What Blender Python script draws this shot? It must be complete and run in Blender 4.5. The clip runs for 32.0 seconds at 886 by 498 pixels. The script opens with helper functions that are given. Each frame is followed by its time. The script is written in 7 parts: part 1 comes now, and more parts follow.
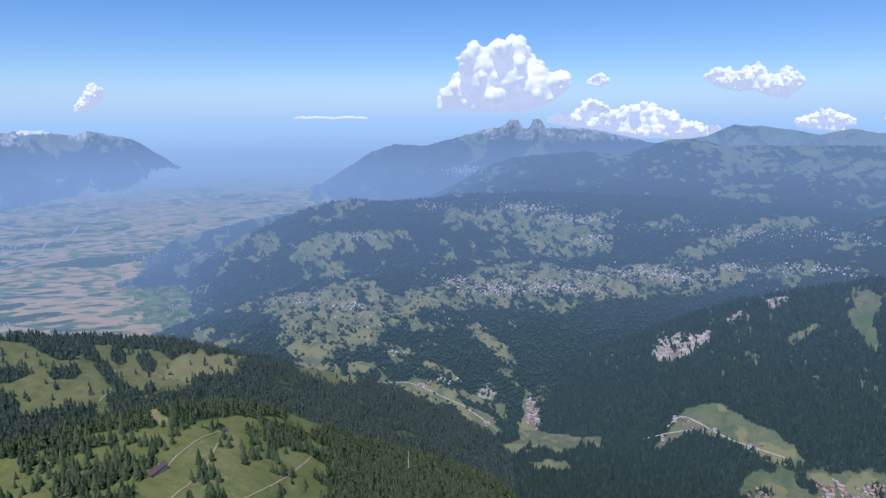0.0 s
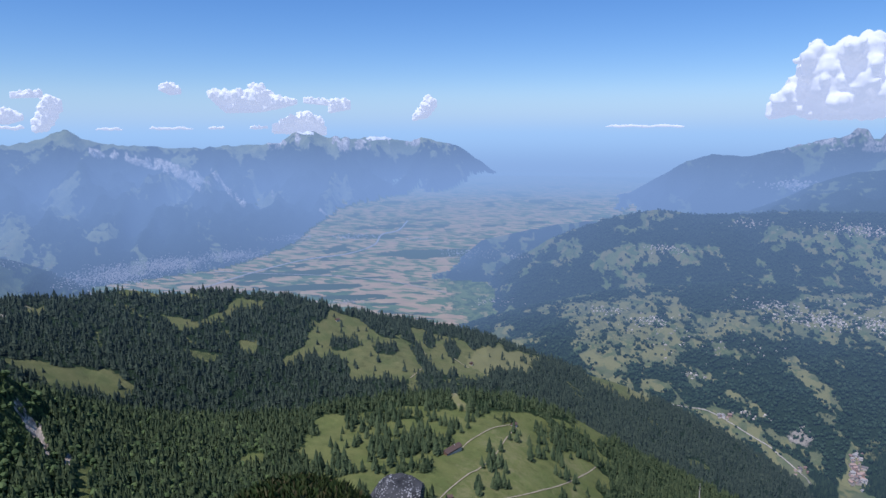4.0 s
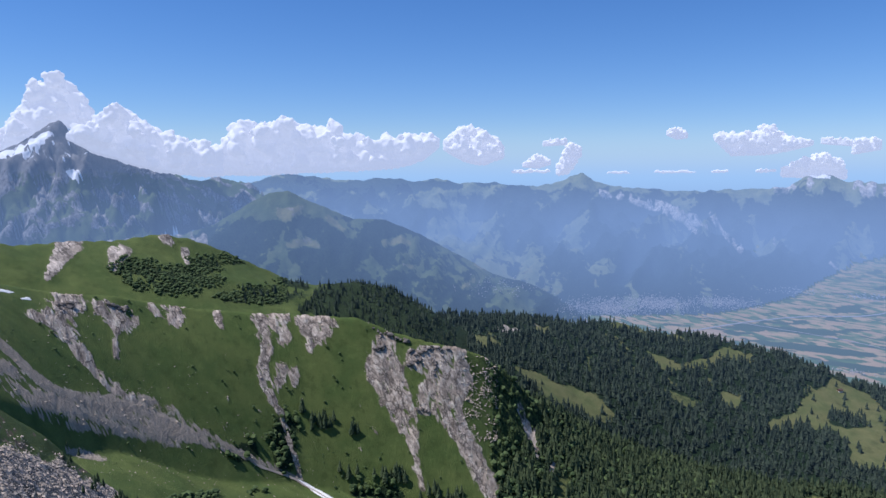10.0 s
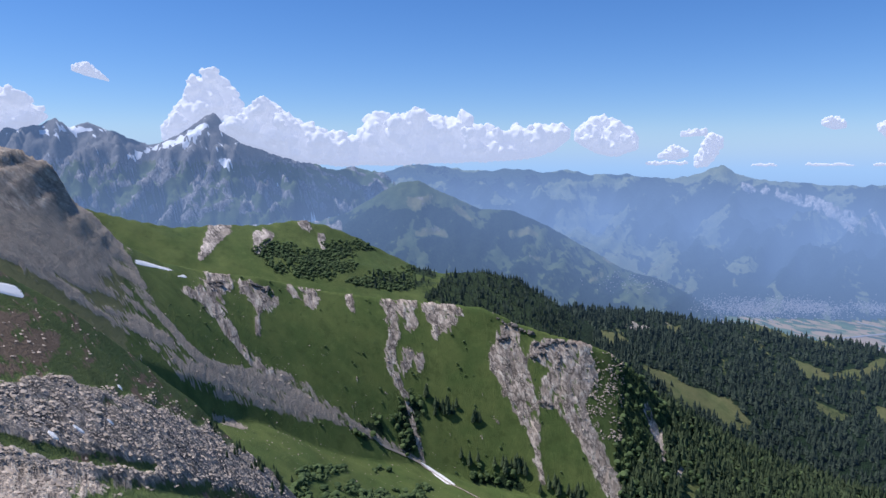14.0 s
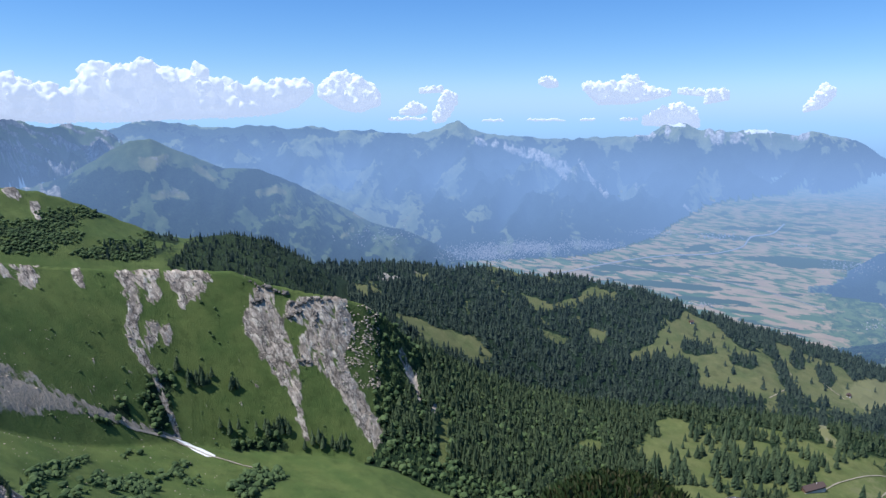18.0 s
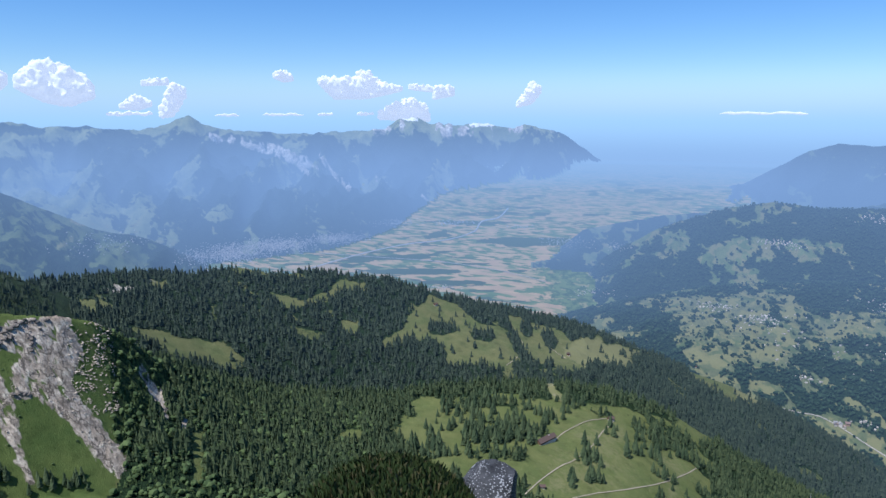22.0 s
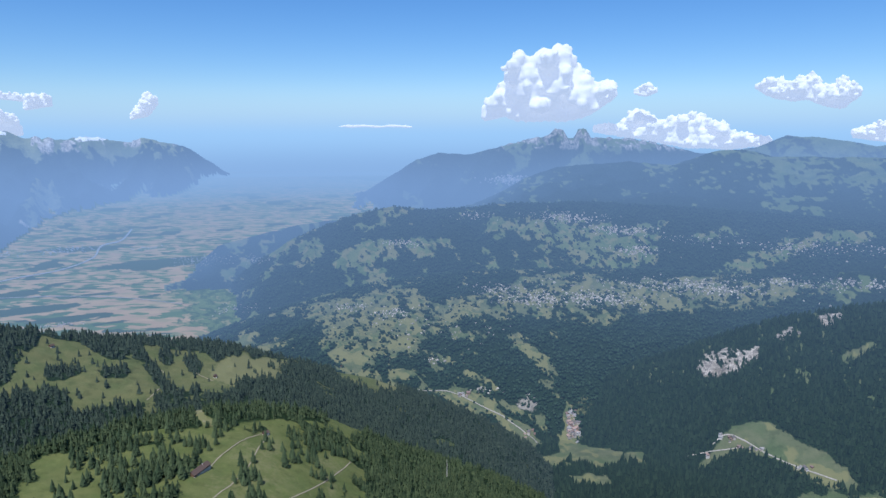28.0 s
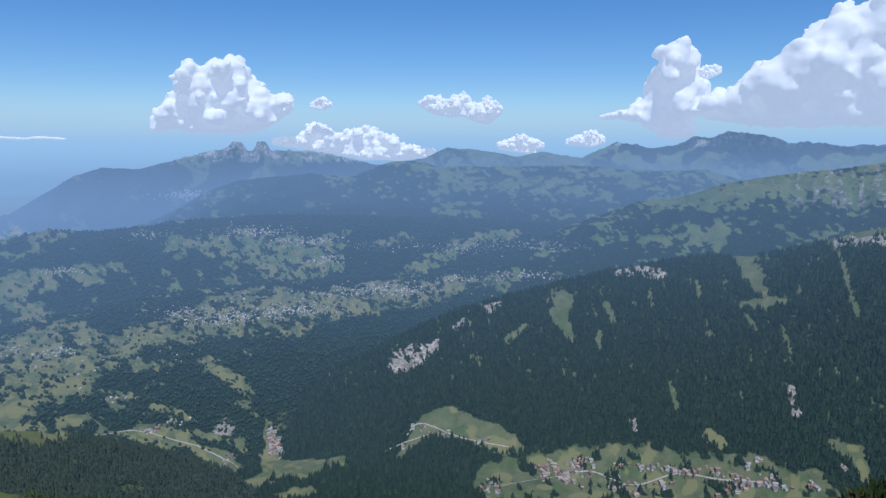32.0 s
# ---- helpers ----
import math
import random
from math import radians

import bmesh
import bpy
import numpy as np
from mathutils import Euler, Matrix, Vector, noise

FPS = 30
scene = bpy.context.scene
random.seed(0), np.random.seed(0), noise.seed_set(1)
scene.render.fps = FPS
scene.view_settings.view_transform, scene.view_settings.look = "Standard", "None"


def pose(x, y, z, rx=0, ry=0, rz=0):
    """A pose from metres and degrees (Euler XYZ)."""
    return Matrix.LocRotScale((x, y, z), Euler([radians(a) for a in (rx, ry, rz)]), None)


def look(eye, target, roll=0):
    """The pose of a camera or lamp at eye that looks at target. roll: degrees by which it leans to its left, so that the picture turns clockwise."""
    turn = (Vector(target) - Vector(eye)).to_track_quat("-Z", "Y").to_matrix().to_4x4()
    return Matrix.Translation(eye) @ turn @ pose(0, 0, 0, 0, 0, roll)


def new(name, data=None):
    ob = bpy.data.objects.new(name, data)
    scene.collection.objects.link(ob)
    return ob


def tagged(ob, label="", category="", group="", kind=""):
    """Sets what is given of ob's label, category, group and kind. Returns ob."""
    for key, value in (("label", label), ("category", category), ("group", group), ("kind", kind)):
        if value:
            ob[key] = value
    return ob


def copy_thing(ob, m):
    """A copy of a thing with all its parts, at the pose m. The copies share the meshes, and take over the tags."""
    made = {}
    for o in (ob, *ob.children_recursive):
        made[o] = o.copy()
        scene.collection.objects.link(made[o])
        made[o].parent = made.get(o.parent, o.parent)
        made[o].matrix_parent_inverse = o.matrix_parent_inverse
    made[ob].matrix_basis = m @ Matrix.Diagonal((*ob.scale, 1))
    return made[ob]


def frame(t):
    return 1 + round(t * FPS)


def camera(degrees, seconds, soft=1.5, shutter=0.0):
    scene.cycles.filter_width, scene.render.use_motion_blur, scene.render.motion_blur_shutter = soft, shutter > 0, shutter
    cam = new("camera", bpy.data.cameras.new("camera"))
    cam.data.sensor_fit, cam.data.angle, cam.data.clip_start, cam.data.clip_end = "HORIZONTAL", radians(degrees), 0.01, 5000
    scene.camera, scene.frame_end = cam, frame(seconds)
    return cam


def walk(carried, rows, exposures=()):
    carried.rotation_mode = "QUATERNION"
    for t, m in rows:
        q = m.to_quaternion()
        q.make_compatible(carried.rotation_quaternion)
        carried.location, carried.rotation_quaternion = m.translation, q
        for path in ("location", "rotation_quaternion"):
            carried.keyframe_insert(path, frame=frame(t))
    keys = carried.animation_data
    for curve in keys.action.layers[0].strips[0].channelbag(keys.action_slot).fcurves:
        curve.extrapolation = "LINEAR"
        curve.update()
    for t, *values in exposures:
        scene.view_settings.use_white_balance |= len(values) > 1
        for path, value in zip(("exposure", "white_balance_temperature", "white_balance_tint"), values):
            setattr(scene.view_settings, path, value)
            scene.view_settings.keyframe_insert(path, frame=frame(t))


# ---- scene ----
cam = camera(65.7, 32.0)
# seconds, bearing, dip and roll of the view; the eye stands still on the summit
PATH = [
    (0.0, -0.04, -10.70, 0.30),
    (0.5, 2.80, -9.79, 0.28),
    (1.0, 5.63, -9.29, 0.30),
    (1.5, 9.55, -9.02, 0.17),
    (2.0, 13.45, -9.32, 0.05),
    (2.5, 16.81, -9.85, 0.12),
    (4.5, 28.50, -9.72, 0.22),
    (5.0, 32.26, -9.50, 0.33),
    (5.5, 35.94, -9.36, 0.12),
    (6.0, 40.53, -9.32, 0.35),
    (6.5, 44.21, -9.11, 0.24),
    (7.0, 46.53, -8.85, 0.15),
    (7.5, 49.77, -7.94, 0.15),
    (8.0, 52.81, -7.10, 0.11),
    (8.5, 55.77, -6.60, 0.04),
    (9.0, 58.49, -6.28, -0.16),
    (9.5, 61.79, -6.59, 0.01),
    (10.0, 65.06, -6.33, 0.10),
    (10.5, 67.89, -6.05, -0.05),
    (11.0, 69.19, -5.93, -0.14),
    (11.5, 71.57, -5.85, -0.05),
    (12.0, 74.10, -6.19, -0.03),
    (12.5, 75.44, -6.31, 0.01),
    (13.0, 76.34, -6.47, 0.04),
    (13.5, 76.69, -6.83, -0.21),
    (15.5, 68.18, -8.84, -0.07),
    (16.0, 65.74, -9.47, -0.22),
    (16.5, 63.10, -9.94, -0.31),
    (17.0, 60.33, -10.31, -0.13),
    (17.5, 57.50, -10.60, -0.09),
    (18.0, 54.92, -10.62, -0.13),
    (18.5, 52.68, -10.43, 0.03),
    (19.0, 49.95, -10.42, -0.03),
    (19.5, 46.59, -10.34, -0.11),
    (20.0, 43.61, -10.30, -0.13),
    (20.5, 40.53, -10.33, 0.05),
    (21.0, 37.79, -10.59, 0.11),
    (21.5, 35.68, -10.85, 0.10),
    (22.0, 33.67, -11.02, -0.02),
    (22.5, 31.33, -11.18, 0.01),
    (23.0, 28.88, -10.80, 0.16),
    (23.5, 26.34, -10.12, 0.17),
    (24.0, 23.28, -9.87, -0.05),
    (24.5, 20.63, -10.10, -0.08),
    (25.0, 18.29, -10.24, -0.01),
    (25.5, 15.95, -10.35, -0.07),
    (27.5, 6.75, -10.17, -0.06),
    (28.0, 3.59, -9.97, -0.01),
    (28.5, 0.83, -9.93, 0.01),
    (29.0, -1.65, -9.88, 0.14),
    (29.5, -4.45, -9.74, 0.01),
    (30.0, -8.31, -9.26, -0.21),
    (30.5, -11.74, -8.73, -0.21),
    (31.0, -15.38, -8.73, -0.17),
    (31.5, -19.05, -8.91, -0.20),
    (32.0, -22.36, -8.91, -0.12),
]
walk(cam, [(t, pose(0, 0, 0, 90 + pitch, roll, yaw)) for t, yaw, pitch, roll in PATH], [(0, 0.0, 5050, 20), (1, -0.12, 5050, 19), (2, -0.12, 5050, 19), (6, 0.0, 5050, 20), (10, -0.07, 5070, 20), (13.5, -0.02, 5100, 20), (17, 0.08, 5000, 15), (18.2, 0.18, 4980, 13), (22, 0.16, 4980, 13), (25, 0.1, 4970, 13), (28, 0.0, 4980, 12), (30, -0.14, 4960, 11), (31, -0.13, 4950, 11), (32, -0.2, 4950, 11)])

# world: the sun stands high in the south, behind the eye
SUN_AZ, SUN_EL = 164.0, 62.0
world = bpy.data.worlds.new("world")
scene.world = world
world.use_nodes = True
wn = world.node_tree.nodes
sky = wn.new("ShaderNodeTexSky")
sky.sky_type, sky.sun_disc = "NISHITA", False
sky.sun_elevation, sky.sun_rotation = radians(SUN_EL), radians(-SUN_AZ)
sky.altitude, sky.air_density, sky.dust_density, sky.ozone_density = 600, 1.0, 0.02, 3.2
deep = wn.new("ShaderNodeHueSaturation")
deep.inputs["Saturation"].default_value = 1.16
world.node_tree.links.new(sky.outputs["Color"], deep.inputs["Color"])
world.node_tree.links.new(deep.outputs["Color"], wn["Background"].inputs["Color"])
wn["Background"].inputs["Strength"].default_value = 0.094
sun = new("sun", bpy.data.lights.new("sun", "SUN"))
sun.data.energy, sun.data.angle, sun.data.color = 5.6, radians(0.53), (1.0, 0.87, 0.67)
sun.matrix_world = look((0, 0, 0), (math.sin(radians(SUN_AZ)) * math.cos(radians(SUN_EL)),
                                    -math.cos(radians(SUN_AZ)) * math.cos(radians(SUN_EL)),
                                    -math.sin(radians(SUN_EL))))

# ---------------------------------------------------------------- materials


class Nodes:
    """A short hand for building node trees."""

    def __init__(self, name):
        self.mat = bpy.data.materials.new(name)
        self.mat.use_nodes = True
        self.tree = self.mat.node_tree
        self.bsdf = self.tree.nodes["Principled BSDF"]
        self.bsdf.inputs["Roughness"].default_value = 0.9
        self.bsdf.inputs["Specular IOR Level"].default_value = 0.15
        self.pos = self.add("ShaderNodeNewGeometry").outputs["Position"]

    def add(self, kind, operation=""):
        node = self.tree.nodes.new(kind)
        if operation:
            node.operation = operation
        return node

    def link(self, a, b):
        self.tree.links.new(a, b)

    def put(self, socket, value):
        if hasattr(value, "is_output"):
            self.link(value, socket)
        elif isinstance(value, tuple) and len(value) == 3 and socket.type == "RGBA":
            socket.default_value = (*value, 1)
        else:
            socket.default_value = value

    def math(self, op, a, b=0.0, c=0.0, clamp=False):
        node = self.add("ShaderNodeMath", op)
        node.use_clamp = clamp
        for socket, value in zip(node.inputs, (a, b, c)):
            self.put(socket, value)
        return node.outputs[0]

    def noise(self, scale, detail=4, rough=0.6, where=None):
        node = self.add("ShaderNodeTexNoise")
        self.link(where or self.pos, node.inputs["Vector"])
        for key, value in (("Scale", scale), ("Detail", detail), ("Roughness", rough)):
            node.inputs[key].default_value = value
        return node.outputs["Fac"]

    def step(self, x, lo, hi):
        node = self.add("ShaderNodeMapRange")
        node.interpolation_type = "SMOOTHSTEP"
        self.put(node.inputs[0], x)
        node.inputs[1].default_value, node.inputs[2].default_value = lo, hi
        return node.outputs[0]

    def mix(self, fac, a, b):
        node = self.add("ShaderNodeMix")
        node.data_type = "RGBA"
        self.put(node.inputs[0], fac)
        self.put(node.inputs[6], a)
        self.put(node.inputs[7], b)
        return node.outputs[2]

    def ramp(self, fac, *stops):
        node = self.add("ShaderNodeValToRGB")
        els = node.color_ramp.elements
        while len(els) < len(stops):
            els.new(0.5)
        for el, (at, col) in zip(els, stops):
            el.position, el.color = at, (*col, 1)
        self.put(node.inputs[0], fac)
        return node.outputs[0]

    def attr(self, name):
        node = self.add("ShaderNodeAttribute")
        node.attribute_name = name
        return node

    def bump(self, height, strength=0.5, dist=1.0):
        node = self.add("ShaderNodeBump")
        node.inputs["Strength"].default_value, node.inputs["Distance"].default_value = strength, dist
        self.put(node.inputs["Height"], height)
        self.link(node.outputs[0], self.bsdf.inputs["Normal"])

    def done(self, colour, rough=None, far=False, haze_curve=None):
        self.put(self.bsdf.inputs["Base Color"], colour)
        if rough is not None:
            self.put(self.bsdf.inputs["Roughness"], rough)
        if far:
            self.distance(float(far), PAINTED_HAZE if haze_curve is None else haze_curve, HAZE_TINT_FAR if haze_curve is None else HAZE_LOW)
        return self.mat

    def distance(self, thick, haze_curve, haze_colour):
        """Haze painted into the surface itself: emission mixed in, more with distance from the eye and lower down."""
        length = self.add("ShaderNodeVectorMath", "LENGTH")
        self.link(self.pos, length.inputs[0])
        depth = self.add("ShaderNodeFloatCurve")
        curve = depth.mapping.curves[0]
        for i, (d, a) in enumerate(haze_curve):
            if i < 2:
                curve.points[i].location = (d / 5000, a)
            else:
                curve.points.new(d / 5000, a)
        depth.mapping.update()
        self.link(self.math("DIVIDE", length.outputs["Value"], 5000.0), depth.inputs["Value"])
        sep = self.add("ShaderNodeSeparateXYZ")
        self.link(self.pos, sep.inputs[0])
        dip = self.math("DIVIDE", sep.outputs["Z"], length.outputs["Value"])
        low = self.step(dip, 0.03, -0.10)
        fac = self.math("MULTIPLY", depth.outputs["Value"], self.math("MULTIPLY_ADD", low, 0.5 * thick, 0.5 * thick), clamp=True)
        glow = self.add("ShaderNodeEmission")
        self.link(self.mix(depth.outputs["Value"], HAZE_TINT_NEAR, haze_colour), glow.inputs["Color"])
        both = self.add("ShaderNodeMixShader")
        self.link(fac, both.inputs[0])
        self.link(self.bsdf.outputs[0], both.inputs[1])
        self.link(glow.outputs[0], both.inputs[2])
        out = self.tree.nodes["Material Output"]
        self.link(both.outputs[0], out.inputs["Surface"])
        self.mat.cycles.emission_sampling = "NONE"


# Share of painted haze by metres from the eye, then its glow tints
PAINTED_HAZE = [(0, 0.0), (5000, 0.97), (900, 0.0), (1400, 0.045), (1800, 0.075), (2100, 0.12), (2400, 0.20), (2800, 0.36), (3200, 0.48), (3700, 0.7), (4300, 0.94), (4500, 0.99), (4800, 1.0)]
PAINTED_HAZE_PLAIN = [(0, 0.0), (5000, 1.0), (2400, 0.2), (2800, 0.3), (3200, 0.39), (3700, 0.5), (4100, 0.64), (4400, 0.84), (4600, 0.95), (4750, 1.0)]
HAZE_TINT_NEAR, HAZE_TINT_FAR = (0.122, 0.186, 0.27), (0.285, 0.39, 0.54)
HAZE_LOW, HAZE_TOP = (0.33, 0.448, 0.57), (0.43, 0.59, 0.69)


def land(name, far, grass, lush, wood, rock, fine, dry_light=(0.2, 0.185, 0.085), dry_dark=(0.135, 0.145, 0.055), fall=False):
    """Grass, woods, bare rock, dry turf and snow, by the cover stored on the land, with ragged edges. fine: size of the
    grain in metres; far: strength of the haze painted in as emission.
    """
    n = Nodes(name)
    cover = n.attr("cover")
    sep = n.add("ShaderNodeSeparateColor")
    n.link(cover.outputs["Color"], sep.inputs[0])
    rag = n.noise(0.25 / fine, 5, 0.7)
    grain = n.noise(1.1 / fine, 3, 0.7)
    broad = n.noise(0.012 / fine * 3, 4, 0.6)
    edge = n.math("MULTIPLY_ADD", rag, 0.8, -0.4)

    def mask(x, lo=0.35, hi=0.6):
        return n.step(n.math("ADD", x, edge), lo, hi)

    turf = n.mix(n.step(broad, 0.35, 0.68), grass, lush)
    patch = n.noise(0.09 / fine, 5, 0.7)
    turf = n.mix(n.math("MULTIPLY", n.step(patch, 0.5, 0.66), 0.5), turf, tuple(c * 0.62 for c in lush))
    turf = n.mix(n.math("MULTIPLY", n.step(patch, 0.46, 0.34), 0.35), turf, tuple(min(0.3, c * 1.4) for c in grass))
    turf = n.mix(n.math("MULTIPLY", n.step(grain, 0.35, 0.75), 0.35), turf, tuple(c * 0.55 for c in grass))
    dry = n.mix(rag, dry_light, dry_dark)
    turf = n.mix(mask(sep.outputs["Blue"]), turf, dry)
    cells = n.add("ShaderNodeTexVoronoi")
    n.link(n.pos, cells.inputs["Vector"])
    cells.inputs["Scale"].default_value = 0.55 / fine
    # Lit tree tops and the shade between them are painted into the colour
    shaded_crowns = n.ramp(cells.outputs["Distance"], (0.0, tuple(c * 1.45 for c in wood)), (0.75, tuple(c * 0.5 for c in wood)))
    shaded_crowns = n.mix(n.math("MULTIPLY", broad, 0.6), shaded_crowns, tuple(c * 0.6 for c in wood))
    col = n.mix(mask(sep.outputs["Red"]), turf, shaded_crowns)
    strat = n.add("ShaderNodeMapping")
    if fall:
        down = n.add("ShaderNodeUVMap")
        down.uv_map = "fall"
        n.link(down.outputs[0], strat.inputs[0])
        strat.inputs["Scale"].default_value = (1.0, 0.62, 1.0)
    else:
        n.link(n.pos, strat.inputs[0])
        strat.inputs["Scale"].default_value = (1.0, 1.0, 0.35)
        strat.inputs["Rotation"].default_value = (0.3, -0.35, 0)
    beds = n.noise(0.11 / fine * 2, 7, 0.72, strat.outputs[0])
    blocks = n.add("ShaderNodeTexVoronoi")
    blocks.feature = "DISTANCE_TO_EDGE"
    n.link(strat.outputs[0], blocks.inputs["Vector"])
    blocks.inputs["Scale"].default_value = 0.16 / fine
    stone = n.ramp(beds, (0.37, tuple(c * 0.16 for c in rock)), (0.45, tuple(c * 0.6 for c in rock)), (0.52, rock), (0.6, tuple(min(0.74, c * 1.6) for c in rock)))
    stone = n.mix(n.math("MULTIPLY", n.step(blocks.outputs["Distance"], 0.05, 0.0), n.step(rag, 0.45, 0.6)), stone, tuple(c * 0.12 for c in rock))
    for size, much in ((0.085, 0.45), (0.36, 0.55), (0.95, 0.5)):
        slabs = n.add("ShaderNodeTexVoronoi")
        n.link(strat.outputs[0], slabs.inputs["Vector"])
        slabs.inputs["Scale"].default_value = size / fine
        tone = n.add("ShaderNodeSeparateColor")
        n.link(slabs.outputs["Color"], tone.inputs[0])
        stone = n.mix(n.math("MULTIPLY", n.step(tone.outputs["Red"], 0.45, 1.0), much), stone, tuple(c * 0.38 for c in rock))
        stone = n.mix(n.math("MULTIPLY", n.step(tone.outputs["Red"], 0.4, 0.0), much * 0.6), stone, tuple(min(0.68, c * 1.35) for c in rock))
    stone = n.mix(n.math("MULTIPLY", n.step(broad, 0.5, 0.7), 0.45), stone, tuple(c * q for c, q in zip(rock, (0.62, 0.58, 0.5))))
    crack = n.math("ABSOLUTE", n.math("SUBTRACT", n.noise(0.07 / fine, 5, 0.6, strat.outputs[0]), 0.5))
    stone = n.mix(n.math("MULTIPLY", n.step(crack, 0.022, 0.004), 0.85), stone, tuple(c * 0.2 for c in rock))
    old = tuple(c * q for c, q in zip(rock, (0.63, 0.64, 0.62)))
    old_stone = n.ramp(beds, (0.36, tuple(c * 0.75 for c in old)), (0.48, old), (0.62, tuple(c * 1.15 for c in old)))
    old_stone = n.mix(n.math("MULTIPLY", n.step(grain, 0.4, 0.7), 0.4), old_stone, tuple(c * 0.6 for c in old))
    old_stone = n.mix(n.math("MULTIPLY", n.step(n.noise(2.6 / fine, 2, 0.8), 0.52, 0.66), 0.6), old_stone, tuple(min(0.6, c * 1.7) for c in old))
    stone = n.mix(n.step(sep.outputs["Blue"], 0.3, 0.7), stone, old_stone)
    col = n.mix(mask(sep.outputs["Green"]), col, stone)
    col = n.mix(mask(cover.outputs["Alpha"], 0.45, 0.55), col, (0.85, 0.87, 0.9))
    rel = n.mix(sep.outputs["Red"], n.math("MULTIPLY", grain, 0.35), n.math("MULTIPLY_ADD", cells.outputs["Distance"], -0.6, grain))
    rel = n.mix(sep.outputs["Green"], rel, beds)
    n.bump(rel, 0.8, fine * 2.2)
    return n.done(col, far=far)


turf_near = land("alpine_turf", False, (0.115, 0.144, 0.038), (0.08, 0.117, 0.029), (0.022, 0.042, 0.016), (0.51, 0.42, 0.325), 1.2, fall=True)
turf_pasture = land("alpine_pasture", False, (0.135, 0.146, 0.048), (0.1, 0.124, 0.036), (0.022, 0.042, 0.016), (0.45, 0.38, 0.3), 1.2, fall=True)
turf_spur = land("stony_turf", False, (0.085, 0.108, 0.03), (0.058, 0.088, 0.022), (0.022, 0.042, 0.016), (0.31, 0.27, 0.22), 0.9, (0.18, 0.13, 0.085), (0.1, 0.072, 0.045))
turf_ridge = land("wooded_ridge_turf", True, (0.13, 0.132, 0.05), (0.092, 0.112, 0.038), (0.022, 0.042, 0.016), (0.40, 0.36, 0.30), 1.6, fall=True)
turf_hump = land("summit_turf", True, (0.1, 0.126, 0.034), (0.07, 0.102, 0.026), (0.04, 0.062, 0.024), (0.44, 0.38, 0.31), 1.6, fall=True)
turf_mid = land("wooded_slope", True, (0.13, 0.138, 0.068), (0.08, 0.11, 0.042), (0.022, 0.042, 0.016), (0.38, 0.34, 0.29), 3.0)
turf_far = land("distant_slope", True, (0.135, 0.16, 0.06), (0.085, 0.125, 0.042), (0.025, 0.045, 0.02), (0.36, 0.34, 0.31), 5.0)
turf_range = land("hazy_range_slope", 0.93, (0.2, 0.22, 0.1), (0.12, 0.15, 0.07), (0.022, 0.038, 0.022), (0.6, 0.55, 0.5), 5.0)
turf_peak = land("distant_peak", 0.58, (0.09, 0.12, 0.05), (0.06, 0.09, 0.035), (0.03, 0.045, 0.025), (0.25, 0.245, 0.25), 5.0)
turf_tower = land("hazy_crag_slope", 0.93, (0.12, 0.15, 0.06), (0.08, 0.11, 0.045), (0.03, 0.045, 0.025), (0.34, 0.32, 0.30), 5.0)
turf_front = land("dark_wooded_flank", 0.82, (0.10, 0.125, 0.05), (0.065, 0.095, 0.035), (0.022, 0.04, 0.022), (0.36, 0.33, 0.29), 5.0)


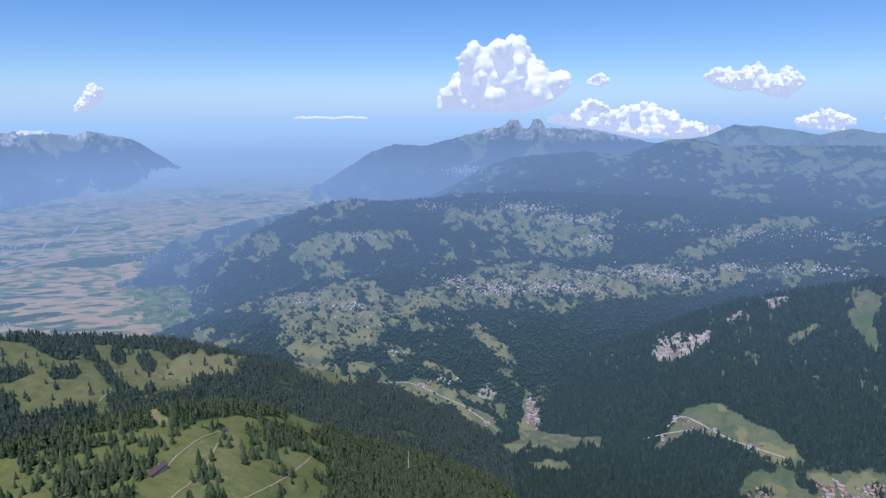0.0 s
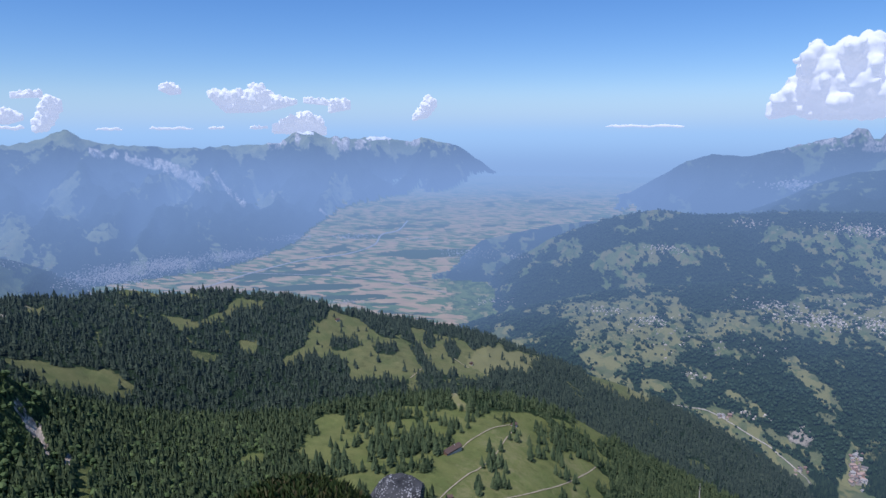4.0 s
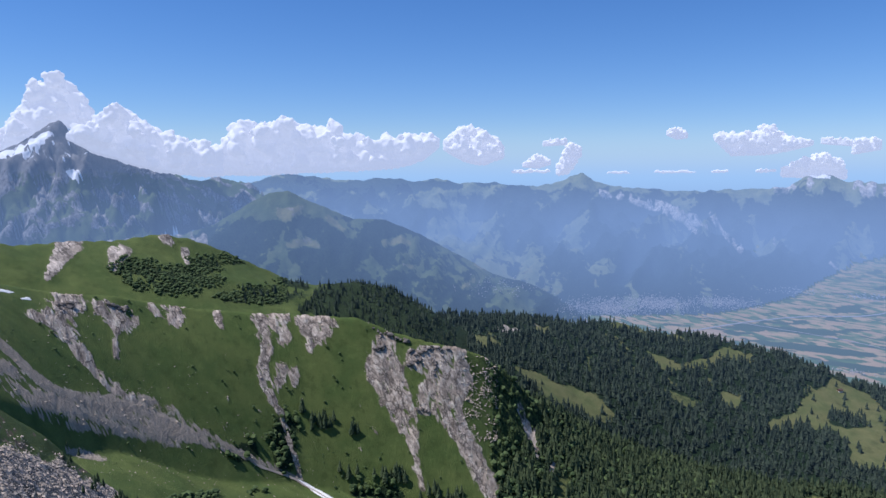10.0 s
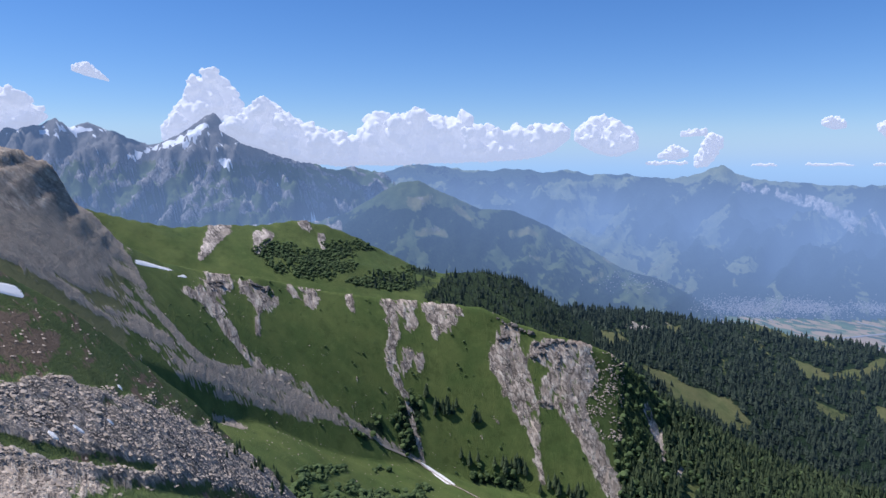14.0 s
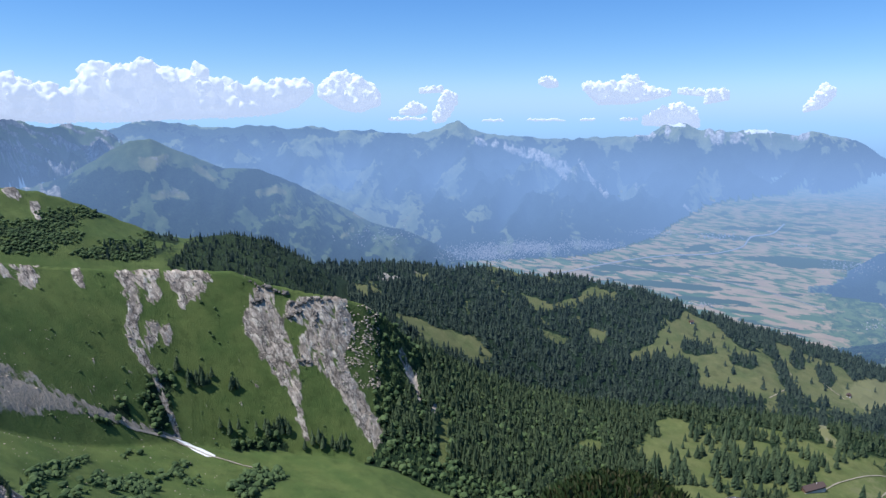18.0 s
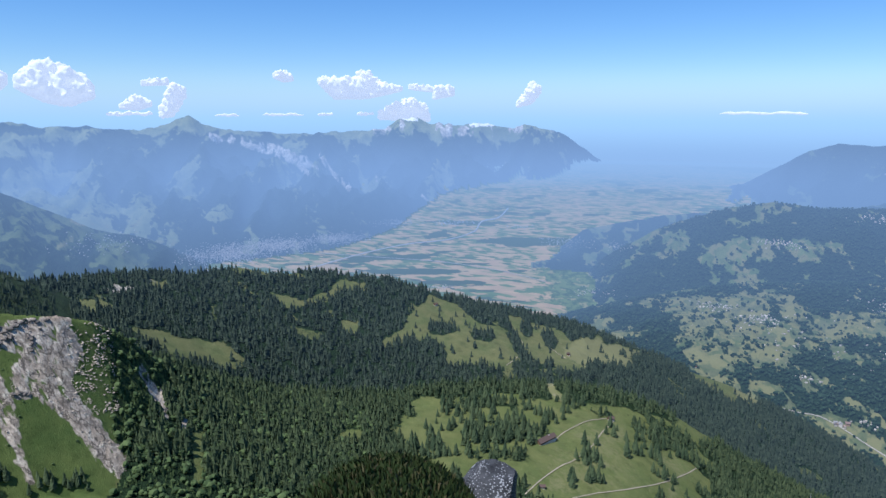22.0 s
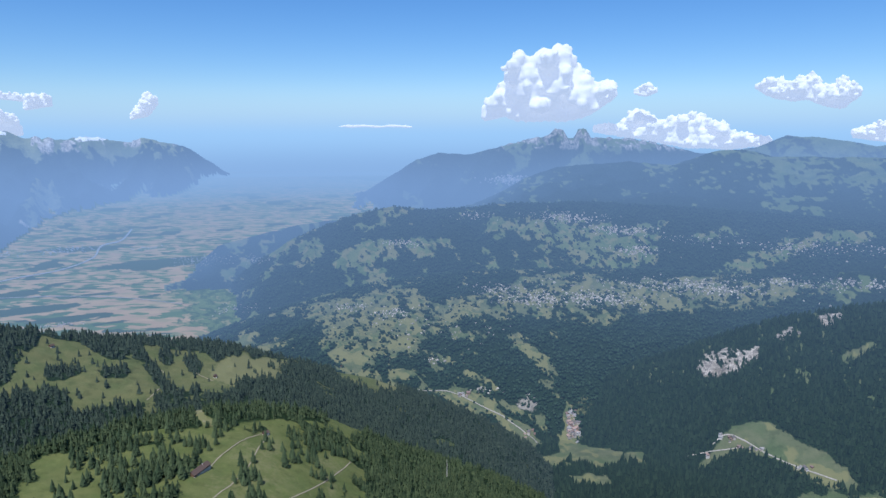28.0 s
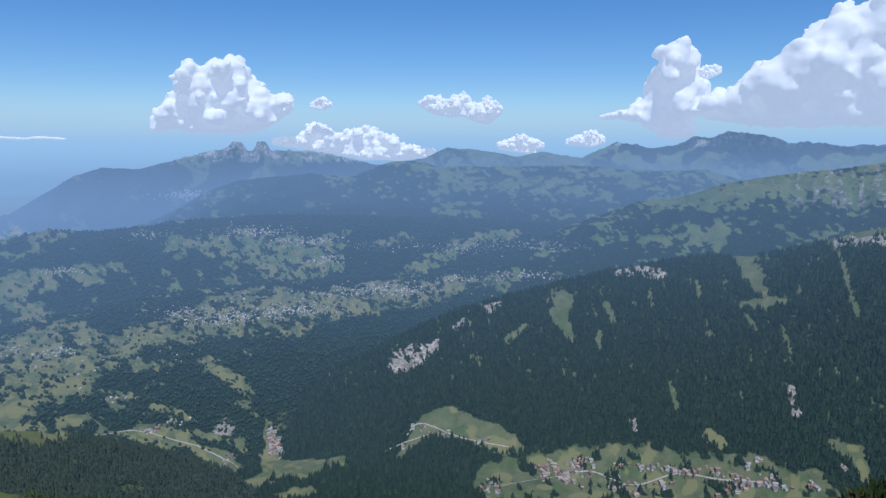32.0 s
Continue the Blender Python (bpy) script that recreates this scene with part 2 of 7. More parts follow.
def fields():
    """Flat farm land: long parcels of stubble, maize and grass, in the plan stored as a map."""
    n = Nodes("valley_fields")
    uv = n.add("ShaderNodeUVMap")
    uv.uv_map = "plan"
    turn = n.add("ShaderNodeMapping")
    turn.inputs["Rotation"].default_value = (0, 0, radians(24))
    turn.inputs["Scale"].default_value = (6.5, 14.0, 1)
    n.link(uv.outputs[0], turn.inputs[0])
    vor = n.add("ShaderNodeTexVoronoi")
    vor.distance = "CHEBYCHEV"
    n.link(turn.outputs[0], vor.inputs["Vector"])
    vor.inputs["Scale"].default_value = 1.0
    vor.inputs["Randomness"].default_value = 0.8
    sep = n.add("ShaderNodeSeparateColor")
    n.link(vor.outputs["Color"], sep.inputs[0])
    zone = n.noise(0.55, 3, 0.6, uv.outputs[0])
    pick = n.math("ADD", sep.outputs["Red"], n.math("MULTIPLY_ADD", zone, 1.1, -0.44), clamp=True)
    col = n.ramp(pick, (0.0, (0.035, 0.06, 0.025)), (0.25, (0.06, 0.11, 0.035)), (0.5, (0.10, 0.15, 0.05)),
                 (0.6, (0.28, 0.235, 0.12)), (0.75, (0.42, 0.30, 0.17)), (1.0, (0.36, 0.25, 0.15)))
    n.link(n.mix(0.0, col, col), n.bsdf.inputs["Base Color"])
    cover = n.attr("cover")
    csep = n.add("ShaderNodeSeparateColor")
    n.link(cover.outputs["Color"], csep.inputs[0])
    rag = n.noise(0.06, 5, 0.7)
    wood = n.step(n.math("ADD", csep.outputs["Red"], n.math("MULTIPLY_ADD", rag, 0.7, -0.35)), 0.4, 0.55)
    col = n.mix(wood, col, n.mix(rag, (0.02, 0.04, 0.02), (0.04, 0.065, 0.03)))
    col = n.mix(n.math("MULTIPLY", n.noise(0.12, 4), 0.3), col, (0.1, 0.12, 0.06))
    meadow = n.mix(n.step(n.noise(0.03, 5, 0.7), 0.42, 0.6), (0.11, 0.15, 0.055), (0.045, 0.075, 0.03))
    meadow = n.mix(n.step(n.noise(0.016, 4, 0.6), 0.55, 0.62), meadow, (0.2, 0.19, 0.09))
    col = n.mix(n.step(n.math("ADD", csep.outputs["Blue"], n.math("MULTIPLY_ADD", rag, 0.6, -0.3)), 0.4, 0.6), col, meadow)
    # the plain's haze is emission in its own material, on a separate curve
    return n.done(col, far=1.1, haze_curve=PAINTED_HAZE_PLAIN)


field_mat = fields()


def leaf_mat(name, dark, light, far=False, island=True):
    n = Nodes(name)
    if island:
        rnd = n.add("ShaderNodeNewGeometry").outputs["Random Per Island"]
    else:
        rnd = n.add("ShaderNodeObjectInfo").outputs["Random"]
    tone = n.math("MULTIPLY_ADD", n.noise(0.9, 3), 0.5, n.math("MULTIPLY", rnd, 0.6))
    return n.done(n.ramp(tone, (0.2, dark), (0.8, light)), far=far)


fir_mat = leaf_mat("fir_needles", (0.031, 0.05, 0.025), (0.08, 0.104, 0.047))
# far=True paints the haze glow into needles and leaves as well
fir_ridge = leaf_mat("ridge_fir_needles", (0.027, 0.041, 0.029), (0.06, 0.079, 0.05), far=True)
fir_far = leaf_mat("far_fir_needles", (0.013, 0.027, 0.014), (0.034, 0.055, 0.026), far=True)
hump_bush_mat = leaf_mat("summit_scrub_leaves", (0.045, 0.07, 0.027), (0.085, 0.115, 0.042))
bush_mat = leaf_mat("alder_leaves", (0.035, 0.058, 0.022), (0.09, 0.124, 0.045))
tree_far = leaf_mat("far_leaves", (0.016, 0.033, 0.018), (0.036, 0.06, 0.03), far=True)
one_fir_mat = leaf_mat("single_fir_needles", (0.034, 0.054, 0.027), (0.08, 0.106, 0.048), island=False)


def plain(name, col, var=0.25, scale=2.0, rough=0.85, far=False, island=False):
    n = Nodes(name)
    f = n.noise(scale, 5, 0.7)
    if island:
        f = n.math("MULTIPLY_ADD", n.add("ShaderNodeNewGeometry").outputs["Random Per Island"], 0.7, n.math("MULTIPLY", f, 0.4))
    c = n.mix(f, tuple(x * (1 - var) for x in col), tuple(min(0.9, x * (1 + var)) for x in col))
    n.bump(f, 0.3, 0.05)
    return n.done(c, rough, far)


dead_mat = plain("bleached_wood", (0.62, 0.58, 0.5), 0.2, 1.0)
bark_mat = plain("bark", (0.09, 0.07, 0.05), 0.4, 6)
stone_mat = plain("scree_stone", (0.42, 0.35, 0.27), 0.38, 0.8, island=True)
crag_mat = plain("limestone_crag", (0.16, 0.14, 0.12), 0.5, 1.5)
path_mat = plain("gravel_track", (0.33, 0.285, 0.20), 0.25, 0.6)
far_path_mat = plain("far_gravel_track", (0.34, 0.31, 0.26), 0.25, 0.3, far=True)
snow_mat = plain("old_snow", (0.86, 0.82, 0.76), 0.08, 0.5, 0.6)
plank_mat = plain("weathered_planks", (0.16, 0.10, 0.065), 0.35, 1.5)
roof_mat = plain("brown_shingles", (0.1, 0.07, 0.058), 0.3, 1.2)
wall_mat = plain("limewashed_wall", (0.62, 0.58, 0.52), 0.12, 1.0)
glass_dark = plain("dark_pane", (0.03, 0.035, 0.04), 0.1, 1.0, 0.15)
# far houses and roofs carry the painted haze glow too
house_wall = plain("far_house_wall", (0.38, 0.34, 0.29), 0.65, 0.1, far=True, island=True)
roof_tones = [plain("village_roof", c, 0.2, 0.4, far=True) for c in ((0.30, 0.28, 0.26), (0.22, 0.15, 0.12), (0.16, 0.14, 0.13), (0.34, 0.24, 0.19))]
wall_tones = [plain("village_wall", c, 0.12, 0.4, far=True) for c in ((0.62, 0.57, 0.5), (0.3, 0.2, 0.13), (0.5, 0.44, 0.36), (0.42, 0.36, 0.3))]
town_mat = plain("far_town", (0.42, 0.36, 0.30), 0.5, 0.1, far=True, island=True)


def lichen_rock():
    n = Nodes("lichen_boulder")
    spots = n.add("ShaderNodeTexVoronoi")
    n.link(n.pos, spots.inputs["Vector"])
    spots.inputs["Scale"].default_value = 85
    base = n.ramp(n.noise(9, 6, 0.7), (0.3, (0.02, 0.021, 0.023)), (0.7, (0.11, 0.11, 0.115)))
    patch = n.step(n.math("ADD", spots.outputs["Distance"], n.math("MULTIPLY_ADD", n.noise(14, 4), -1.1, 0.35)), 0.15, 0.02)
    col = n.mix(patch, base, (0.36, 0.36, 0.36))
    n.bump(n.noise(25, 6, 0.75), 0.9, 0.03)
    return n.done(col, 0.85)


lichen_mat = lichen_rock()


def grass_blades():
    n = Nodes("grass_blades")
    rnd = n.add("ShaderNodeNewGeometry").outputs["Random Per Island"]
    return n.done(n.ramp(rnd, (0.0, (0.024, 0.038, 0.011)), (0.7, (0.05, 0.072, 0.02)), (1.0, (0.12, 0.10, 0.045))), 0.7)


blade_mat = grass_blades()
sod_mat = plain("dark_sod", (0.04, 0.056, 0.018), 0.5, 9.0)


def cloud_white():
    """Bright vapour; light scattered through the heap is painted in as an even emission glow."""
    n = Nodes("cloud")
    n.bsdf.inputs["Specular IOR Level"].default_value = 0
    n.bump(n.noise(0.03, 6, 0.6), 0.12, 12.0)
    n.done((0.88, 0.88, 0.88), 1.0)
    glow = n.add("ShaderNodeEmission")
    glow.inputs["Color"].default_value = (0.79, 0.78, 0.775, 1)
    both = n.add("ShaderNodeMixShader")
    both.inputs[0].default_value = 0.62
    n.link(n.bsdf.outputs[0], both.inputs[1])
    n.link(glow.outputs[0], both.inputs[2])
    n.link(both.outputs[0], n.tree.nodes["Material Output"].inputs["Surface"])
    n.mat.cycles.emission_sampling = "NONE"
    return n.mat


glowing_cloud_mat = cloud_white()

# ---------------------------------------------------------------- the land
# Bearings (left of the start's middle positive) and dips in degrees, fitted to the camera's view; distances in metres
# from the eye, shortened far out.


def hashed(ix, iy, seed):
    h = (ix * 374761393 + iy * 668265263 + seed * 974634777) & 0xFFFFFFFF
    h = ((h ^ (h >> 13)) * 1274126177) & 0xFFFFFFFF
    return ((h ^ (h >> 16)) & 0xFFFF) / 65535.0


def value(x, y, seed=0):
    ix, iy = np.floor(x).astype(np.int64), np.floor(y).astype(np.int64)
    fx, fy = x - ix, y - iy
    fx, fy = fx * fx * (3 - 2 * fx), fy * fy * (3 - 2 * fy)
    a, b = hashed(ix, iy, seed), hashed(ix + 1, iy, seed)
    c, d = hashed(ix, iy + 1, seed), hashed(ix + 1, iy + 1, seed)
    return (a + (b - a) * fx) * (1 - fy) + (c + (d - c) * fx) * fy


def fbm(x, y, octaves=4, seed=0, gain=0.5):
    total, amp, norm = 0.0, 1.0, 0.0
    for k in range(octaves):
        total = total + amp * value(x * 2 ** k + 17.3 * k, y * 2 ** k - 9.1 * k, seed + k)
        norm += amp
        amp *= gain
    return total / norm


def curve_of(points, a):
    p = sorted(points)
    return np.interp(a, [q[0] for q in p], [q[1] for q in p])


def eased(points, a, col=1):
    """The same, with its bends eased over a few degrees."""
    p = sorted(points)
    return sum(np.interp(a + k, [q[0] for q in p], [q[col] for q in p]) for k in (-3.5, -2.3, -1.2, 0, 1.2, 2.3, 3.5)) / 7


def tan(a):
    return np.tan(np.radians(a))


# the ground under all: dips at these distances, for some bearings
BASE_D = (1.5, 4, 9, 40, 300, 450, 560, 700, 900, 1200, 1600, 2000, 2600, 3000, 3400, 3800, 4200, 4600, 4900)
BASE = {}
BASE[-180] = (-47, -24, -28, -30, -30, -30, -30, -30, -30, -30, -28, -25, -22, -17, -13, -10, -6, -3.9, -3.4)
BASE[-62] = (-47, -23, -26, -33, -34, -34, -34, -33.5, -33, -31.5, -25.5, -22, -20, -17, -13, -10, -6, -3.9, -3.4)
BASE[-45] = (-48, -27, -31, -35, -35, -35, -35, -35, -34, -32, -28.4, -23.5, -20, -17, -13, -10, -6, -3.9, -3.4)
BASE[-30] = (-48, -32, -34, -36, -36, -36, -36, -36, -35, -33, -29, -24.5, -20, -17, -13, -10, -6, -3.9, -3.4)
BASE[-8] = (-48, -32, -34, -36, -36, -36, -36, -36, -35, -33, -29.3, -25, -20, -17, -13, -10, -6, -3.9, -3.4)
BASE[10] = (-48, -32, -34, -36, -36, -36, -36, -34, -33, -31, -28, -24, -20, -16.5, -12.6, -9.5, -6, -3.9, -3.4)
BASE[30] = (-48, -31, -33, -35, -35, -35, -34, -33, -32, -30, -27, -22, -17.5, -15.0, -12.3, -9.3, -6, -3.9, -3.4)
BASE[42] = (-48, -30.5, -32, -35, -35, -35, -34, -33, -32, -30, -27, -22, -17.5, -15.0, -12.3, -9.3, -6, -3.9, -3.4)
BASE[60] = (-48, -31, -33, -35, -35, -31.5, -28, -27, -27, -26, -24, -20, -17, -14, -12, -9, -6, -3.9, -3.4)
BASE[70] = (-48, -31, -33, -35, -35, -30.5, -26.6, -26, -25, -24, -22, -19, -16, -14, -12, -9, -6, -3.9, -3.4)
BASE[80] = (-48, -31, -33, -35, -33.5, -27, -23.6, -25, -25, -24, -22, -19, -16, -14, -12, -9, -6, -3.9, -3.4)
BASE[92] = (-48, -31, -33, -36, -26.5, -20.3, -20, -22, -22, -20, -18, -16, -15, -13, -11, -9, -6, -3.9, -3.4)
BASE[112] = (-48, -31, -33, -34, -12.5, -14, -13, -13, -13, -13, -13, -13, -12, -11, -10, -8, -6, -3.9, -3.4)
BASE[180] = (-47, -24, -28, -30, -30, -30, -30, -30, -30, -30, -28, -25, -22, -17, -13, -10, -6, -3.9, -3.4)


class Rise:
    """A ridge fitted to the view: the skyline of its crest (bearing, dip), how far off the crest is set, and where its
    foot lies (bearing, distance, dip).
    """

    def __init__(self, key, crest, far, foot, power=1.2, back=0.7, rough=1.0, jag=0.0, wild=False):
        self.key, self.crest, self.far, self.foot = key, crest, far, foot
        self.power, self.back, self.rough, self.jag, self.wild = power, back, rough, jag, wild

    def height(self, a, d):
        dip = curve_of(self.crest, a)
        if self.jag:
            dip = dip + self.jag * (fbm(a * 1.1, a * 0, 5, 5, 0.65) - 0.5)
        dc, df, ef = eased(self.far, a), eased(self.foot, a), eased(self.foot, a, 2)
        zc, zf = dc * tan(dip), df * tan(ef)
        broad = dc * tan(eased(self.crest, a))
        t = (d - df) / (dc - df)
        start = 0.4 if self.wild else 0.8
        near = np.clip((t - start) / (1 - start), 0, 1)
        front = zf + (broad - zf) * np.clip(t, 0, 1) ** self.power + (zc - broad) * near * near * (3 - 2 * near)
        ends = [c[0] for c in self.crest]
        past = np.maximum(np.maximum(min(ends) - a, a - max(ends)), 0)
        return np.where(t < 0, zf + (d - df) * 0.7, np.where(t > 1, zc - (d - dc) * self.back, front)) - past * 70, t


RISES = []
RISES.append(Rise("spur", [(118, -3), (109.8, -6.8), (107.8, -8.5), (105, -10.5), (102.8, -12.5), (100.5, -14.7), (98.2, -16.9), (96.2, -18.6), (94.5, -20.6), (92.6, -22.5), (90.4, -24.4), (85, -30), (80, -36)],
             [(118, 170), (104, 200), (95, 240), (85, 290)], [(118, 55, -33), (100, 75, -35), (85, 160, -37)], 1.1, 0.8, 0.5))
RISES.append(Rise("cliff_ridge", [(50, -32), (54, -24), (57.1, -18.9), (59.4, -16.7), (61.7, -15.1), (64, -14.4), (66.3, -14.0), (69.6, -13.1), (71.1, -12.4),
             (72.5, -11.9), (76.8, -11.5), (81.1, -11.1), (85.4, -10.5), (87.7, -10.0), (90.9, -9.15), (94.4, -8.7), (98.2, -7.7),
             (101.1, -6.0), (102.4, -4.6), (103.5, -3.7), (104.3, -2.7), (104.9, -1.3), (105.5, -0.5), (106.6, 0.1), (108.0, 0.7), (109.3, 1.2), (116, 4), (130, 5), (175, -6)],
             [(50, 760), (57, 740), (64, 660), (80, 640), (90, 600), (100, 520), (110, 430), (175, 300)],
             [(50, 620, -33), (60, 575, -27.5), (68, 560, -27), (77, 548, -24.5), (85, 510, -21), (91, 470, -19.3), (98, 400, -16), (104, 340, -13), (112, 280, -11), (175, 150, -20)],
             1.0, 0.8, 0.7))
RISES.append(Rise("hump", [(50, -30), (60, -15), (66.4, -11.3), (69.2, -9.7), (72.1, -8.95), (75.9, -9.1), (77.8, -8.7), (80.6, -7.25), (83, -6.05), (85.3, -5.1), (87.6, -4.6),
             (90.8, -5.0), (94.3, -4.95), (97.2, -5.0), (100.5, -4.3), (103.3, -3.4), (112, -3)],
             [(50, 1250), (66, 1150), (76, 1100), (88, 1050), (112, 900)], [(50, 1000, -28), (66, 900, -15), (80, 880, -12.5), (95, 850, -10.5), (112, 720, -9)], 1.0, 0.8, 1.0))
RISES.append(Rise("wooded_ridge", [(-10, -31), (-4, -25.7), (1, -23.5), (5, -22.1), (7.4, -21.4), (9.9, -20.5), (12.8, -19.9), (16.6, -18.6), (19.4, -17.9), (22.4, -16.9), (25.6, -16.4), (30.2, -15.6),
             (34, -14.9), (36, -14.2), (38.4, -13.6), (41.8, -13.1), (44.6, -12.7), (47.5, -12.8), (50.6, -12.0), (53.1, -12.4), (56.3, -12.2), (59.8, -11.8), (62.8, -12.0),
             (65.2, -12.0), (69, -12.5), (76, -14)],
             [(-10, 1750), (10, 1600), (25, 1520), (40, 1450), (55, 1350), (70, 1200)],
             [(-10, 1500, -32), (0, 1300, -29), (10, 1200, -25.5), (18, 1150, -22.5), (28, 1120, -22), (40, 1080, -23), (50, 1000, -22.5), (58, 920, -20), (66, 950, -16), (76, 960, -16)], 0.9, 0.6, 0.9))
RISES.append(Rise("meadow_spur", [(-12, -36), (-5.3, -29.6), (-1.3, -28.3), (2.8, -27.2), (7.8, -25.9), (11.7, -24.3), (14.2, -23.2), (18.3, -22.2), (23.2, -21.8), (28.1, -22.0), (33.1, -22.3), (38.1, -23.0),
             (45.2, -22.5), (49.7, -21.7), (53.8, -20.2), (57.7, -18.5), (60.2, -17.2), (63, -19), (66, -27)],
             [(-12, 1150), (5, 1120), (20, 1020), (35, 930), (50, 840), (60, 720), (66, 640)],
             [(-12, 750, -39), (5, 700, -35), (20, 640, -32.5), (35, 600, -32), (50, 560, -31.5), (58, 540, -30), (66, 560, -29)], 1.0, 0.7, 0.6))
RISES.append(Rise("forest_hill", [(3, -29), (-2, -25.2), (-5, -23.4), (-7.7, -21.8), (-9.1, -20.9), (-10.5, -20.1), (-13.4, -18.4), (-15.4, -17.7), (-18.3, -16.3), (-20.3, -15.4), (-23.2, -14.2), (-27, -13.0),
             (-30.8, -11.9), (-35.4, -10.6), (-39.4, -9.7), (-43.2, -8.85), (-46.9, -8.6), (-50.6, -7.6), (-52.4, -6.8), (-55.4, -5.9), (-62, -4), (-80, -6)],
             [(3, 2100), (-8, 2150), (-20, 2350), (-30, 2500), (-43, 2600), (-80, 2500)],
             [(3, 1950, -29), (-8, 1960, -25), (-14, 1930, -26.0), (-17, 1900, -25.4), (-28, 1830, -25.4), (-35, 1800, -25.4), (-45, 1750, -24.3), (-57, 1700, -22.8), (-80, 1600, -22)], 1.0, 0.5, 1.4))
RISES.append(Rise("terrace_low", [(-45, -10), (-27, -11), (-14, -11.2), (-7, -11.5), (0, -11.7), (6, -12.3), (12, -13.2), (17, -14.4), (21, -15.5), (25, -16.8), (29, -18.5), (33, -22)],
             [(-45, 2950), (33, 2850)], [(-45, 2600, -16), (-20, 2250, -20), (-10, 2080, -22.5), (0, 1980, -24.3), (5, 1960, -23.6), (12, 2000, -22), (20, 2150, -19.7), (25, 2250, -19.6), (33, 2350, -23)], 0.8, 0.35, 1.4))
RISES.append(Rise("terrace_high", [(-45, -6), (-33, -6.7), (-20, -6.2), (-8, -5.9), (-0.7, -6.2), (1.1, -6.5), (4.9, -6.65), (7.8, -6.4), (10.6, -6.9), (14.4, -8.2), (16.3, -9.0), (20.5, -11.6), (22.9, -15), (28, -25)],
             [(-45, 3350), (28, 3350)], [(-45, 3000, -10), (-20, 2950, -11), (0, 2950, -11.5), (8, 2950, -12.4), (14, 2970, -13.5), (22, 3000, -15.5), (28, 3000, -26)], 0.9, 0.5, 1.3))
RISES.append(Rise("valley_knoll", [(4, -9), (10, -7.4), (13.4, -7.5), (16.2, -7.9), (19, -8.5), (22, -9.2), (23.5, -10.5), (26, -13)], [(5, 3700), (26, 3600)],
             [(4, 3500, -10), (26, 3400, -12.2)], 0.8, 0.6, 1.0))
RISES.append(Rise("alp_mountain", [(-62, -5), (-49.2, -3.25), (-45.7, -2.8), (-43.2, -2.1), (-40.4, -2.25), (-36.9, -2.2), (-34.6, -1.9), (-27.6, -2.0), (-21.8, -2.05), (-19.9, -1.55), (-18.1, -1.6), (-14.8, -2.8),
             (-11.6, -2.6), (-5.9, -3.05), (-3.2, -4.0), (-0.8, -5.4), (1.5, -6.4), (5, -6.6), (12, -10)],
             [(-62, 3950), (-20, 3900), (12, 3800)], [(-62, 3450, -6), (-30, 3400, -6), (-5, 3380, -6.4), (12, 3450, -11)], 0.95, 0.4, 1.4, 0.12))
RISES.append(Rise("rocky_alp", [(-80, 1), (-62, -0.5), (-55, -1.4), (-52, -1.95), (-49.1, -2.3), (-45.3, -3.0), (-41.3, -4.3), (-38.3, -4.7), (-34.8, -6.1), (-32.5, -6.9), (-27, -10)],
             [(-80, 3200), (-27, 3200)], [(-80, 2700, -9), (-55, 2750, -8), (-27, 2900, -10.4)], 1.0, 0.5, 1.4, 0.1))
RISES.append(Rise("tower_mountain", [(-35, -6), (-18.1, -2.1), (-15.3, -1.6), (-12.5, -0.95), (-10.6, -0.8), (-8.4, -0.8), (-8.1, -0.05), (-7.4, -0.02), (-7.15, -0.7), (-6.5, -0.72), (-6.3, -0.1), (-5.7, 0.0),
             (-5.3, -0.25), (-5.1, -0.6), (-3.2, -0.95), (-1.4, -1.4), (1.3, -2.1), (4, -2.0), (5.7, -2.5), (8.7, -4.25), (10, -5.1), (11.7, -5.5), (13.7, -6.4), (17, -9)],
             [(-35, 4450), (17, 4300)], [(-35, 4100, -5), (0, 4080, -6.0), (10, 4080, -7), (17, 4080, -9.5)], 0.9, 0.5, 1.3, 0.12, True))
RISES.append(Rise("east_peaks", [(-90, 1), (-62, 0.5), (-54.9, -0.2), (-52.6, -0.3), (-50.1, 0), (-49, -0.1), (-47, 0.5), (-44.7, 0.75), (-43.5, 0.25), (-42.3, 0.5), (-41.1, -0.25), (-39, -0.45), (-36.3, -0.05), (-34.6, -0.85),
             (-33.7, -1.3), (-32.4, -1.1), (-30.5, -0.8), (-28.4, -1.2), (-25.3, -0.65), (-22.6, -0.55), (-20.8, -1.35), (-17.2, -2.1), (-5, -4)],
             [(-90, 4780), (-5, 4700)], [(-90, 4300, -4), (-5, 4400, -5)], 1.0, 0.5, 1.2, 0.2, True))
RISES.append(Rise("snow_peaks", [(66, -6), (79.2, -2.1), (80.6, -1.15), (82.5, -0.3), (84.3, -0.45), (86.6, -0.15), (88.4, 0.2), (90.2, 1.1), (91.9, 1.95), (93.2, 3.05), (93.9, 3.75), (94.9, 3.05), (96.6, 1.9), (98.2, 1.25),
             (99.8, 1.4), (101.3, 2.25), (102.8, 2.6), (104, 2.25), (104.8, 2.9), (105.8, 2.35), (107.9, 2.1), (109.3, 0.9), (120, 2), (150, 1)],
             [(66, 4500), (150, 4500)], [(66, 3900, -8), (90, 3800, -6.5), (150, 3800, -6)], 1.25, 0.6, 4.2, 0.22, True))
